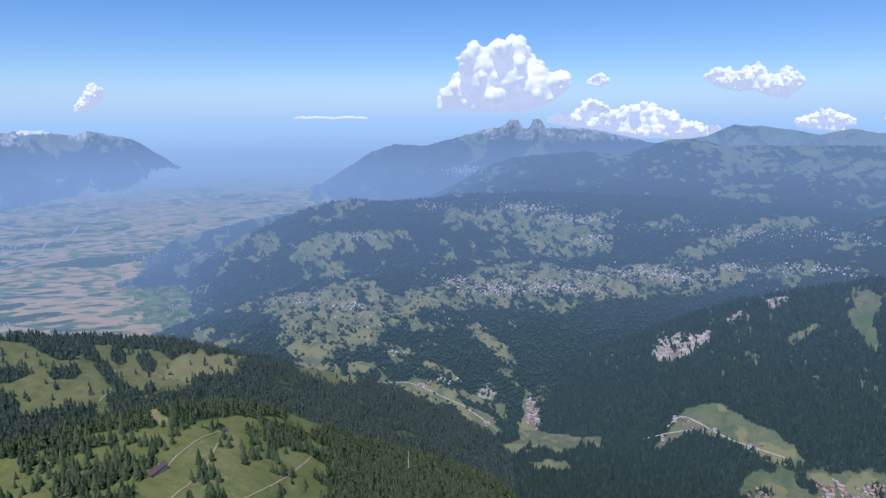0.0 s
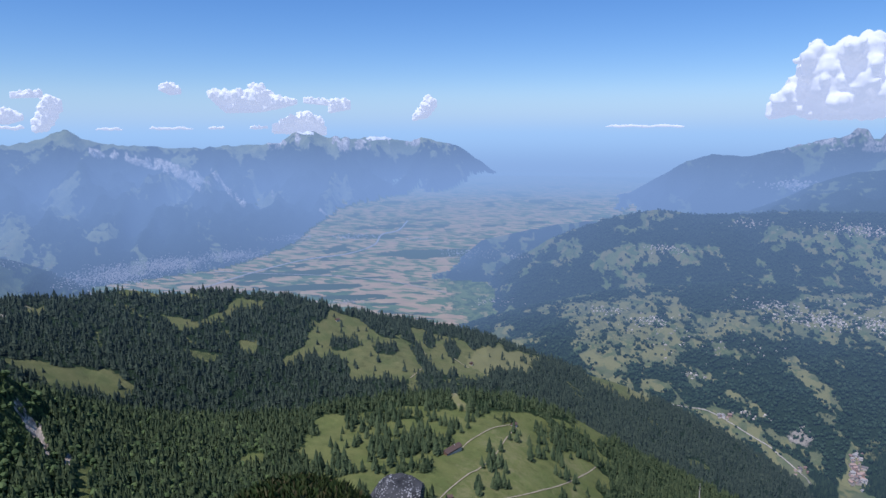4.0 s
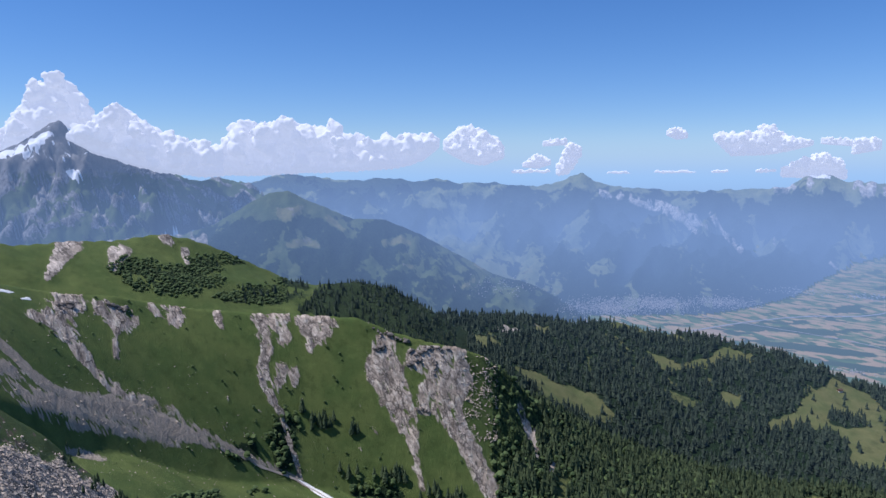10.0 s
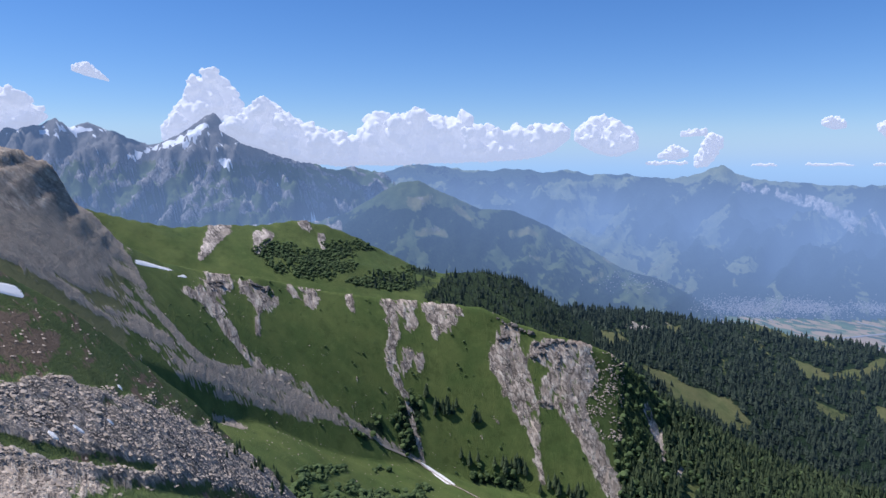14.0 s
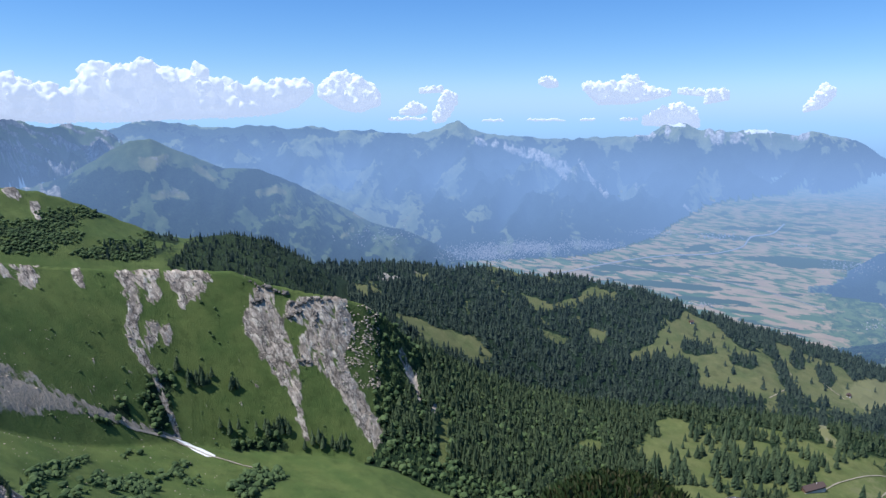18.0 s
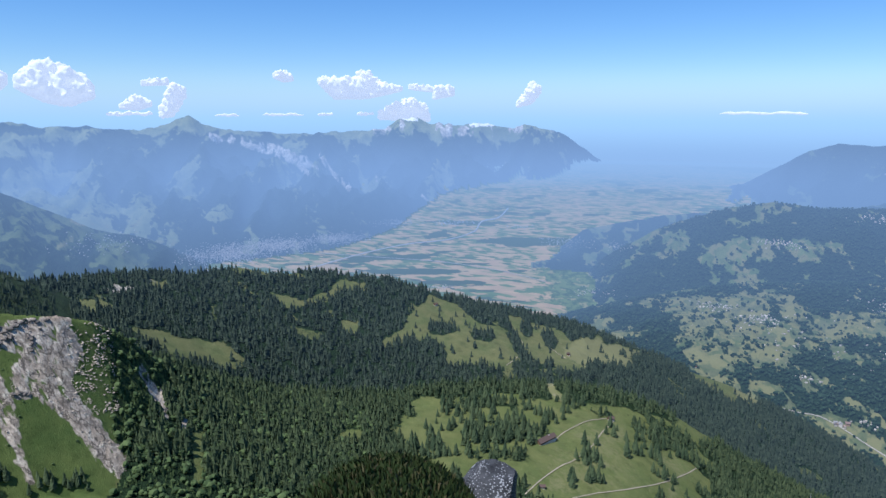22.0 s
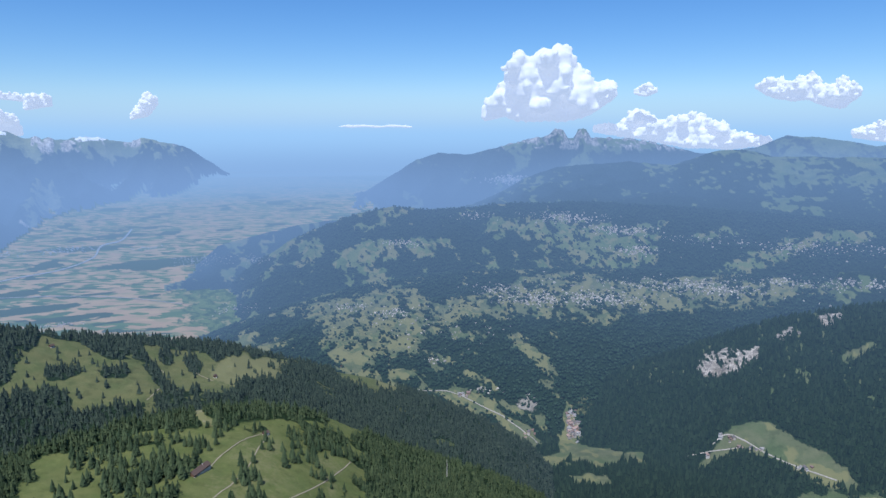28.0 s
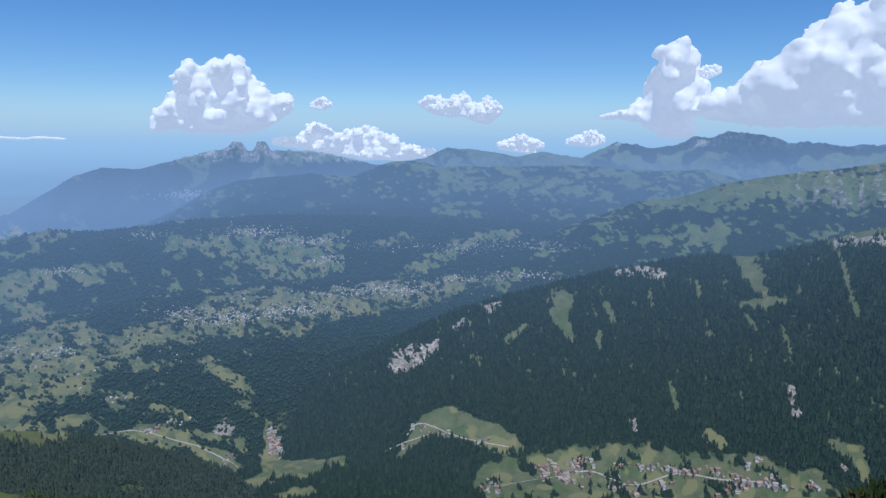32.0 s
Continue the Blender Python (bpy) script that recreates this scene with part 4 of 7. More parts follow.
def streaks(paths, ragged=0.7, soft=0.3, grain=1.5):
    """How far each spot lies inside the bands that run down the slopes: 1 in their middle, 0.5 at their edge."""
    total = np.zeros(A2.shape)
    for path in paths:
        lo, hi = min(p[0] - 2 * p[2] for p in path) - 1, max(p[0] + 2 * p[2] for p in path) + 1
        rows = slice(int(np.searchsorted(AZ, lo)), int(np.searchsorted(AZ, hi)) + 1)
        a, e = A2[rows], DIP[rows]
        rag = (fbm(a * grain, e * grain, 5, 33, 0.65) - 0.5) * ragged * 2
        for (a0, e0, w0), (a1, e1, w1) in zip(path, path[1:]):
            da, de = a1 - a0, e1 - e0
            t = np.clip(((a - a0) * da + (e - e0) * de) / (da * da + de * de), 0, 1)
            q = np.hypot(a - a0 - t * da, e - e0 - t * de) / (w0 + (w1 - w0) * t)
            total[rows] = np.maximum(total[rows], np.clip((1 + soft - q - rag) / (2 * soft), 0, 1))
    return total


def inside_of(outlines, ragged=0.5, soft=0.2, grain=1.2):
    """How far each spot lies inside the outlines: 1 well inside, 0.5 at the rim."""
    total = np.zeros(A2.shape)
    for line in outlines:
        rows = slice(int(np.searchsorted(AZ, min(p[0] for p in line) - 1)), int(np.searchsorted(AZ, max(p[0] for p in line) + 1)) + 1)
        a = A2[rows] + (fbm(A2[rows] * grain, DIP[rows] * grain, 4, 35, 0.6) - 0.5) * 2 * ragged
        e = DIP[rows] + (fbm(A2[rows] * grain, DIP[rows] * grain, 4, 39, 0.6) - 0.5) * 2 * ragged
        near, inside = np.full(a.shape, 99.0), np.zeros(a.shape, bool)
        for (a0, e0), (a1, e1) in zip(line, line[1:] + line[:1]):
            da, de = a1 - a0, e1 - e0
            t = np.clip(((a - a0) * da + (e - e0) * de) / (da * da + de * de + 1e-9), 0, 1)
            near = np.minimum(near, np.hypot(a - a0 - t * da, e - e0 - t * de))
            inside ^= ((e0 > e) != (e1 > e)) & (a < a0 + da * (e - e0) / (de if de else 1e-9))
        total[rows] = np.maximum(total[rows], np.clip(0.5 + np.where(inside, near, -near) / (2 * soft), 0, 1))
    return total


def only(*keys):
    return np.isin(WHICH, [KEY[k] if k else 0 for k in keys])


def cover_land():
    wood, rock, dry, snow = (np.zeros(A2.shape) for _ in range(4))
    warp = fbm(PX / 60, PY / 60, 4, 141, 0.6) * 2.2
    patchy = fbm(PX / 80 + warp, PY / 80 - warp, 5, 41, 0.6)
    fine = fbm(PX / 28 + warp, PY / 28 + warp, 4, 43, 0.6)
    # near slopes
    m = only("wooded_ridge")
    wood[m] = np.maximum(1 - np.maximum(inside_of(GLADES, 0.35, 0.12), patches(BARE, 0.35, 1.9)), patches(COPSES, 0.35, 1.5))[m] * np.where(fine + patchy > 0.72, 1, 0.4)[m]
    dry[m] = np.clip(fine * 0.75, 0, 0.36)[m]
    dry[m] = np.maximum(dry, patches(BARE) * 0.9)[m]
    rock[m] = np.maximum(streaks([[(60.5, -12.8, 0.3), (58.6, -13.2, 0.25)], [(57.6, -12.6, 0.3), (56.6, -13.0, 0.25)]], 1.2) * np.clip(fine * 2 - 0.5, 0, 0.7), patches(BARE, 0.35, 2.2) * np.clip(fine * 3 - 1.6, 0, 1) * 0.6)[m]
    m = only("meadow_spur")
    open_land = patches(MEADOWS)
    top = np.clip((DIP + 23.6) / 0.8, 0, 1)
    wood[m] = np.where(A2 > 36, 0.95, np.where(A2 < 10.5, 1.0, np.maximum(top, np.clip(fine * 5 - 2.2, 0, 0.9))))[m]
    wood[m] = (wood * (1 - open_land))[m]
    dry[m] = np.maximum(inside_of([SLIP], 0.3, 0.2) * 0.8, open_land * np.clip((32 - A2) / 8, 0, 1) * (0.2 + 0.42 * fine))[m]
    slip = inside_of([SLIP], 0.2, 0.1)
    wood[m] = (wood * (1 - slip))[m]
    rock[m] = np.maximum(slip * np.clip(fine * 1.6 - 0.6, 0, 0.4), patches([(58.4, -19.8, 0.5, 1.2), (57.2, -21.6, 0.4, 1.6), (55.6, -24, 0.3, 1.0)]))[m]
    m = only("cliff_ridge")
    lie = np.where(A2 > 97, 0.8, 0.6)
    bed = fbm((lie * A2 - DIP) * 1.9, (A2 + lie * DIP) * 0.28, 5, 161, 0.62)
    bare = np.maximum(streaks(SCREE[1:], 0.55, 0.45) * np.clip((bed - 0.3) * 5, 0.45, 1), inside_of([SCREE_FAN], 0.5, 0.25, 1.6) * np.clip((bed - 0.4) * 9 + np.clip((DIP + 9) / 3, 0, 1) * 2, 0.12, 1))
    runs = fbm(A2 * 2.6 - DIP * 1.2, DIP * 1.3, 5, 181, 0.65)
    rock[m] = np.maximum(SCARRED * np.clip((runs - 0.3) * 7, 0.3, 1), bare)[m]
    dry[m] = np.maximum(bare, np.clip((A2 - 100.5) / 1.0, 0, 1) * np.clip((-3.2 - DIP) / 0.8, 0.52, 1))[m]
    bald = np.clip((fbm(A2 * 1.3, DIP * 0.9, 5, 163, 0.65) - 0.7) * 7, 0, 0.6)
    rock[m] = np.maximum(rock, bald)[m]
    wood[m] = np.where(A2 < 61, 0.52, patches([(78.5, -21.5, 1.2, 2.2), (82, -22, 1.2, 0.8), (71, -26, 3, 1.0)]) * 0.8)[m]
    rock[m] = np.where((A2 > 101) & (DIP > -7.2 + (A2 - 101) * 0.1), 1, rock)[m]
    m = only("spur")
    verge = streaks([[(111, -18.5, 0.4), (108.5, -19.8, 0.5), (105.3, -21.4, 0.45), (99.5, -23.1, 0.35)]], 1.0, 0.4)
    rock[m] = (STONY * (1 - 0.8 * verge))[m]
    dry[m] = np.maximum(inside_of([BROWN_SOIL], 0.9, 0.5) * np.clip(fbm(A2 * 2.4, DIP * 3, 5, 185, 0.65) * 2.6 - 0.55, 0, 1), np.clip(fbm(A2 * 1.6, DIP * 2.0, 5, 167, 0.65) * 2.6 - 1.15, 0, 1))[m]
    m = only("hump")
    rock[m] = (streaks(HUMP_SCARS, 0.6) * np.clip(fine * 6 - 1.2, 0.5, 1))[m]
    wood[m] = np.maximum(patches(HUMP_WOOD) * np.where(fine > 0.42, 1, 0.3) * (1 - 0.25 * np.clip((A2 - 76) / 8, 0, 1)), np.clip((77 - A2) / 4, 0, 1))[m]
    m = only("")
    gorge = inside_of(GORGE_OPEN + HAMLET_OPEN[:1], 0.35, 0.15)
    deep = (D2 > 560) & (D2 < 2100)
    village = streaks(VILLAGE_MEADOW, 0.5)
    hedge = np.clip((fbm(PX / 22, PY / 34, 3, 171) - 0.62) * 12, 0, 1)
    wood[m] = np.where(deep, np.minimum(1 - gorge, 1 - village * (1 - hedge)), 0)[m]
    wood[m] = np.where((A2 > 62) & (D2 < 900), patches([(71, -28.5, 2, 0.8)]), wood)[m]
    rock[m] = np.maximum(patches([(-3.9, -22.4, 1.0, 0.7)]), bare)[m]
    plots = np.clip((value(PX / 55 + PY / 90, PY / 48 - PX / 110, 173) - 0.62) * 8, 0, 0.8)
    dry[m] = np.maximum(bare, np.maximum(gorge * np.clip(fine * 2 - 0.6, 0, 1), village * plots))[m]
    rock[m] = np.where((A2 > 88) & (D2 < 250), STONY, rock)[m]
    # the hill over the gorge
    m = only("forest_hill")
    gaps = np.clip((fbm(A2 * 3.0, DIP * 1.0, 5, 55, 0.65) - 0.6) * 9, 0, 0.75) * np.clip((DIP + 23) / 4, 0, 1)
    open_hill = np.maximum(np.maximum(streaks(HILL_MEADOW, 0.8), inside_of(HAMLET_OPEN, 0.3, 0.15)), village * (1 - hedge))
    wood[m] = (1 - np.maximum(open_hill, gaps))[m]
    rock[m] = (np.maximum(streaks(HILL_ROCK, 0.9), inside_of(HILL_CRAG, 0.5, 0.25, 2.0)) * np.clip(fbm(A2 * 5, DIP * 5, 4, 189, 0.65) * 4 - 1.1, 0, 0.75))[m]
    dry[m] = np.maximum(open_hill * np.clip(fine * 2 - 0.9, 0, 1), streaks([HILL_MEADOW[12]]) * 0.9)[m]
    dry[m] = np.maximum(dry, village * plots)[m]
    # terraces: woods and meadows in turn
    m = only("terrace_low")
    open_slope = inside_of(OPEN_SLOPES, 0.7, 0.25, 0.9)
    hedges = np.clip((fbm(PX / 24, PY / 24, 4, 191, 0.6) - 0.53) * 9, 0, 1)
    glade = np.clip((fbm(PX / 70 + warp, PY / 70 - warp, 4, 193, 0.6) - 0.57 + 0.06 * np.clip((A2 - 2) / 8, 0, 1)) * 9, 0, 0.9) * np.clip((A2 + 14) / 10, 0.25, 1)
    wood[m] = (1 - np.maximum(np.maximum(open_slope * (1 - hedges), glade), gorge))[m]
    dry[m] = np.clip(fine * 2.2 - 0.6, 0, 1)[m]
    rock[m] = patches([(-3.9, -22.4, 1.0, 0.7)])[m]
    m = only("terrace_high", "valley_knoll")
    wood[m] = (1 - np.maximum(open_slope * (1 - hedges), glade * 0.8))[m]
    dry[m] = np.clip(fine * 2.2 - 0.7, 0, 1)[m]
    m = only("alp_mountain")
    alp = np.clip((-A2 - 8) / 14, 0, 1)
    big = fbm(PX / 130 + warp, PY / 130 - warp, 5, 51, 0.6)
    belts = fbm(A2 * 1.8, DIP * 4.0, 5, 175, 0.68)
    wood[m] = np.clip((big * 0.7 + belts * 0.75 + fine * 0.55) * 5.2 - 3.8 - alp * np.clip((DIP + 5.2) / 2.2, 0, 1) * 1.0 - open_slope * 0.8, 0, 1)[m]
    dry[m] = (np.clip(fine * 1.5 - 0.5, 0, 1) * 0.6)[m]
    m = only("rocky_alp")
    wood[m] = np.clip((big * 0.7 + belts * 0.75 + fine * 0.55) * 5.6 - 5.0 - np.clip((DIP + 4.5) / 1.5, -0.6, 0.9) - open_slope, 0, 1)[m]
    rock[m] = np.clip((fbm(A2 * 2.4, DIP * 0.9, 5, 61, 0.65) - 0.42) * 5, 0, 0.46)[m] * np.clip((-A2 - 45) / 5, 0, 1)[m] * np.clip((DIP + 6.0) / 1.5, 0, 1)[m]
    dry[m] = np.clip(belts * 2.4 - 1.0, 0, 0.7)[m]
    m = only("tower_mountain")
    wood[m] = np.clip(big * 4.0 - 0.9 - np.clip((DIP + 2.0) / 1.0, 0, 1) * 1.2, 0, 1)[m]
    rock[m] = (np.clip((DIP + 2.2) / 1.0, 0, 1) * np.clip((fbm(A2 * 2.2, DIP * 4.5, 5, 195, 0.65) - 0.4) * 6, 0, 1))[m]
    m = only("east_peaks")
    rock[m] = np.clip((fine - 0.35) * 4, 0, 1)[m] * np.clip((DIP + 0.9) / 0.8, 0, 0.8)[m]
    wood[m] = np.clip(big * 3 - 1.3, 0, 0.8)[m]
    m = only("west_range")
    high = np.clip((DIP + 2.6) / 1.8, 0, 1)
    wood[m] = np.clip(big * 5.0 - 1.3 - high * 1.6 - np.clip((A2 - 48) / 10, 0, 1) * np.clip((-DIP - 3.5) / 2, 0, 1) * 0.7, 0, 1)[m]
    crag = np.clip((fbm(A2 * 1.6, DIP * 0.7, 5, 71, 0.6) - 0.44) * 5, 0, 1)
    wood[m] = (wood * (1 - streaks(RANGE_ALPS, 0.8)))[m]
    rock[m] = np.maximum(np.maximum(patches([(33, -1.0, 6.5, 0.75)]) * np.clip(crag * 1.3, 0, 1), streaks(PALE_CLIFF, 1.1, 0.5) * np.clip(fbm(A2 * 4, DIP * 1.5, 4, 183, 0.65) * 3 - 0.9, 0, 1)), crag * high * 0.7 * (A2 < 40))[m]
    dry[m] = (np.clip(fine * 2 - 0.8, 0, 1) * np.clip((-DIP - 6.5) / 1.5, 0, 1))[m]
    snow[m] = patches([(30.5, -0.8, 1.2, 0.15), (36.4, -0.35, 0.8, 0.15)])[m] * 0.8
    m = only("snow_peaks")
    left = np.clip((A2 - 91.5) / 2.0, 0, 1)
    slabs = fbm((DIP + 0.8 * A2) * 2.4, (A2 - 0.8 * DIP) * 0.5, 5, 81, 0.62) * left + fbm((DIP - 0.55 * A2) * 2.4, (A2 + 0.5 * DIP) * 0.5, 5, 82, 0.62) * (1 - left)
    upper = np.clip((DIP + 0.6 - 0.8 * (fine - 0.5)) / 1.2, 0, 1)
    rock[m] = np.maximum(upper, np.clip((slabs - 0.47) * 8, 0, 1) * np.clip((DIP + 5.6) / 2.0, 0, 1))[m]
    wood[m] = np.clip(big * 3 - 1.0 - np.clip((DIP + 3.5) / 1.5, 0, 1) * 2, 0, 1)[m]
    dry[m] = np.clip(upper * 1.2 - np.clip((slabs - 0.5) * 6, 0, 0.5), 0, 1)[m]
    snow[m] = (np.maximum(streaks(SNOW_STRIPS, 1.0, 0.4, 2.5), patches([(93.3, -0.15, 0.75, 0.32)])) * np.clip((fbm(A2 * 4 + DIP, DIP * 4, 4, 83, 0.6) - 0.3) * 5, 0, 1) * 1.1)[m]
    snow[m] = np.maximum(snow, np.clip((fbm(A2 * 2.8 + DIP * 2, DIP * 2.2, 5, 85, 0.65) - 0.63) * 9, 0, 1) * np.clip((DIP + 0.2) / 0.8, 0, 1) * np.clip((A2 - 89) / 2, 0, 1))[m]
    m = only("front_mountain")
    wood[m] = np.clip(big * 5 - 1.7 - np.clip((DIP + 4.2) / 1.2, 0, 1) * np.clip((A2 - 66) / 6, 0, 1) * 1.6, 0, 1)[m]
    alps = streaks(FAR_ALPS, 0.8)
    wood[m] = (wood * (1 - alps))[m]
    dry[m] = (alps * 0.6)[m]
    rock[m] = np.maximum(alps * np.clip(fine * 4 - 2, 0, 0.5), crag * np.clip((A2 - 82) / 3, 0, 0.7))[m]
    # the valley floor
    m = only("") & (D2 > 2400)
    groves = patches([(26.5, -10.3, 4.5, 0.32), (38.0, -11.7, 4, 0.2), (36, -12.9, 4, 0.25), (24.0, -12.6, 1.2, 0.25), (33, -13.8, 3, 0.18), (47, -10.2, 1.0, 0.2), (22, -14.6, 2.5, 0.5), (29, -8.0, 2, 0.12)], 0.35, 0.6)
    strips = np.clip((fbm(A2 * 0.5 + DIP * 0.6, DIP * 4.0, 3, 57) - 0.62) * 8, 0, 0.8)
    wood[m] = np.maximum(groves, strips)[m]
    dry[m] = np.maximum(np.clip((26 + 9 * (fbm(A2 * 0.5, DIP * 1.2, 4, 179) - 0.5) - A2) / 4, 0, 1) * np.clip((-DIP - 9.5) / 2.5, 0, 1), np.clip((A2 - 51) / 5, 0, 1))[m]
    return np.clip(np.stack([wood, rock, dry, snow], -1), 0, 1)


SLANT = 0.45 + 0.6 * np.clip((A2 - 96) / 8, 0, 1)
ALONG = np.radians(A2) * 600 - SLANT * ZZ
SCARRED = np.maximum(streaks(SCARS, 0.9, 0.25, 2.0), inside_of(BIG_SCARS, 0.45, 0.22, 2.0))
STONY = streaks(RUBBLE, 0.6, 0.4)
COVER = cover_land()
# scars are sunk a little and ribbed down the slope; the peak breaks into ledges under its crest
RIBS = 0.7 - np.abs(2 * fbm(ALONG / 9 + ZZ / 40, ZZ / 26, 5, 91, 0.6) - 1)
LEDGES = 0.6 - np.abs(2 * fbm(ALONG / 70, (ZZ + ALONG * 0.2) / 6, 5, 93, 0.55) - 1)
PEAK = np.clip((A2 - 101) / 1.5, 0, 1) * np.clip((FRAC - 0.66) / 0.15, 0, 1) * (WHICH == KEY["cliff_ridge"])
BROKEN = (0.75 - np.abs(2 * fbm(PX / 16 + ZZ / 10, PY / 16 - ZZ / 7, 5, 91, 0.62) - 1)) * np.clip(COVER[..., 1] * 2 - 0.5, 0, 1)
ZZ = ZZ + np.where(WHICH == KEY["cliff_ridge"], SCARRED * (RIBS * 3.6 - 2.0) + LEDGES * PEAK * 7.5 + BROKEN * 0.7 * (1 - SCARRED),
                   np.where(WHICH == KEY["spur"], BROKEN * 1.3, BROKEN * np.clip(D2 / 300, 1, 15) * np.where(only("meadow_spur", "wooded_ridge", "hump", ""), 0.5, 1.0)))


def height_at(a, d):
    """The land's height and cover at bearings and distances."""
    i = np.clip(np.searchsorted(AZ, a) - 1, 0, len(AZ) - 2)
    j = np.clip(np.searchsorted(DD, d) - 1, 0, len(DD) - 2)
    u, v = (a - AZ[i]) / (AZ[i + 1] - AZ[i]), (d - DD[j]) / (DD[j + 1] - DD[j])
    z = (ZZ[i, j] * (1 - u) + ZZ[i + 1, j] * u) * (1 - v) + (ZZ[i, j + 1] * (1 - u) + ZZ[i + 1, j + 1] * u) * v
    return z, i, j


def distance_at(a, e, lo=300.0, key=None):
    """How far out along a bearing the open land first rises to a dip."""
    i = int(np.clip(np.searchsorted(AZ, a) - 1, 0, len(AZ) - 2))
    u = (a - AZ[i]) / (AZ[i + 1] - AZ[i])
    dips = np.degrees(np.arctan2(ZZ[i] * (1 - u) + ZZ[i + 1] * u, DD))
    ok = (DD > lo) & (dips >= e)
    if key is not None:
        ok &= WHICH[i] == KEY[key]
    if not ok.any():
        return float(DD[int(np.argmin(np.abs(dips - e) + (DD < lo) * 99))])
    j = int(np.argmax(ok))
    below = dips[j - 1]
    f = np.clip((e - below) / (dips[j] - below), 0, 1) if below < e < dips[j] else 1.0
    return float(DD[j - 1] + (DD[j] - DD[j - 1]) * f)


def spot(a, d, up=0.0):
    z, _, _ = height_at(np.array([a]), np.array([d]))
    return Vector((-math.sin(radians(a)) * d, math.cos(radians(a)) * d, float(z[0]) + up))


SEEN = np.maximum.accumulate(np.degrees(np.arctan2(ZZ, D2)), axis=1)


def sheet(name, quads_i, quads_j, mat, with_plan=False, si=1, sj=1):
    """One piece of the land as a mesh of its own."""
    nj = len(DD)
    corner = np.stack([quads_i * nj + quads_j, quads_i * nj + quads_j + sj, (quads_i + si) * nj + quads_j + sj, (quads_i + si) * nj + quads_j], 1)
    used, inverse = np.unique(corner, return_inverse=True)
    inverse = inverse.reshape(-1)
    me = bpy.data.meshes.new(name)
    co = np.stack([PX.ravel()[used], PY.ravel()[used], ZZ.ravel()[used]], 1)
    me.vertices.add(len(used))
    me.vertices.foreach_set("co", co.astype(np.float32).ravel())
    me.loops.add(len(inverse))
    me.loops.foreach_set("vertex_index", inverse.astype(np.int32))
    me.polygons.add(len(corner))
    me.polygons.foreach_set("loop_start", np.arange(0, len(inverse), 4, dtype=np.int32))
    me.polygons.foreach_set("use_smooth", np.ones(len(corner), bool))
    me.update(calc_edges=True)
    col = me.color_attributes.new("cover", "FLOAT_COLOR", "POINT")
    col.data.foreach_set("color", COVER.reshape(-1, 4)[used].astype(np.float32).ravel())
    uv = me.uv_layers.new(name="fall")
    uv.data.foreach_set("uv", np.stack([ALONG.ravel()[used], ZZ.ravel()[used]], 1)[inverse].astype(np.float32).ravel())
    if with_plan:
        dip = np.maximum(-np.degrees(np.arctan2(co[:, 2], np.hypot(co[:, 0], co[:, 1]))), 1.2)
        km = 1.65 / tan(dip)
        bearing = np.arctan2(-co[:, 0], co[:, 1])
        plan = np.stack([-np.sin(bearing) * km, np.cos(bearing) * km], 1)
        uv = me.uv_layers.new(name="plan")
        uv.data.foreach_set("uv", plan[inverse].astype(np.float32).ravel())
    me.materials.append(mat)
    return new(name, me)


LAND = {
    "ground": ("steep grassy mountainside falling away below the viewpoint", "ground", turf_mid),
    "hollow": ("green grassy hollow with a stony stream bed", "ground", turf_near),
    "valley_floor": ("flat farmed valley floor with straw and green fields", "valley", field_mat),
    "spur": ("rubble strewn grassy spur under the rock peak", "slope", turf_spur),
    "cliff_ridge": ("steep green ridge with pale eroded cliffs and grey scree", "ridge", turf_near),
    "hump": ("rounded green summit with pale landslip scars", "hill", turf_hump),
    "wooded_ridge": ("broad spruce covered ridge with dry grass clearings", "ridge", turf_ridge),
    "meadow_spur": ("wooded spur with a sunny alpine pasture on top", "hill", turf_pasture),
    "forest_hill": ("dark forested mountainside with small rock outcrops", "hill", turf_mid),
    "terrace_low": ("sunny terrace of meadows, woods and scattered chalets", "hillside", turf_mid),
    "terrace_high": ("wooded resort hillside with meadows, hazy with distance", "hillside", turf_far),
    "valley_knoll": ("low dark wooded knoll at the valley edge", "hill", turf_far),
    "alp_mountain": ("long green mountain with alpine pastures and forest belts", "mountain", turf_far),
    "rocky_alp": ("green alpine ridge with grey rock faces", "mountain", turf_far),
    "tower_mountain": ("blue hazy mountain with twin rock towers on top", "mountain", turf_tower),
    "east_peaks": ("distant bluish mountain peaks on the skyline", "mountain", turf_tower),
    "snow_peaks": ("jagged dark rock peaks with patches of snow", "mountain", turf_peak),
    "front_mountain": ("dark forested mountain sloping down to the valley", "mountain", turf_front),
    "west_range": ("long hazy mountain range with pale crags", "mountain", turf_range),
}
NAMES = {"hollow": "ground", "spur": "slope", "cliff_ridge": "ridge", "hump": "hill", "wooded_ridge": "ridge", "meadow_spur": "hill", "forest_hill": "hill", "terrace_low": "hillside",
         "terrace_high": "hillside", "valley_knoll": "hill", "alp_mountain": "mountain", "rocky_alp": "mountain", "tower_mountain": "mountain", "east_peaks": "mountain",
         "snow_peaks": "mountain", "front_mountain": "mountain", "west_range": "mountain_range"}


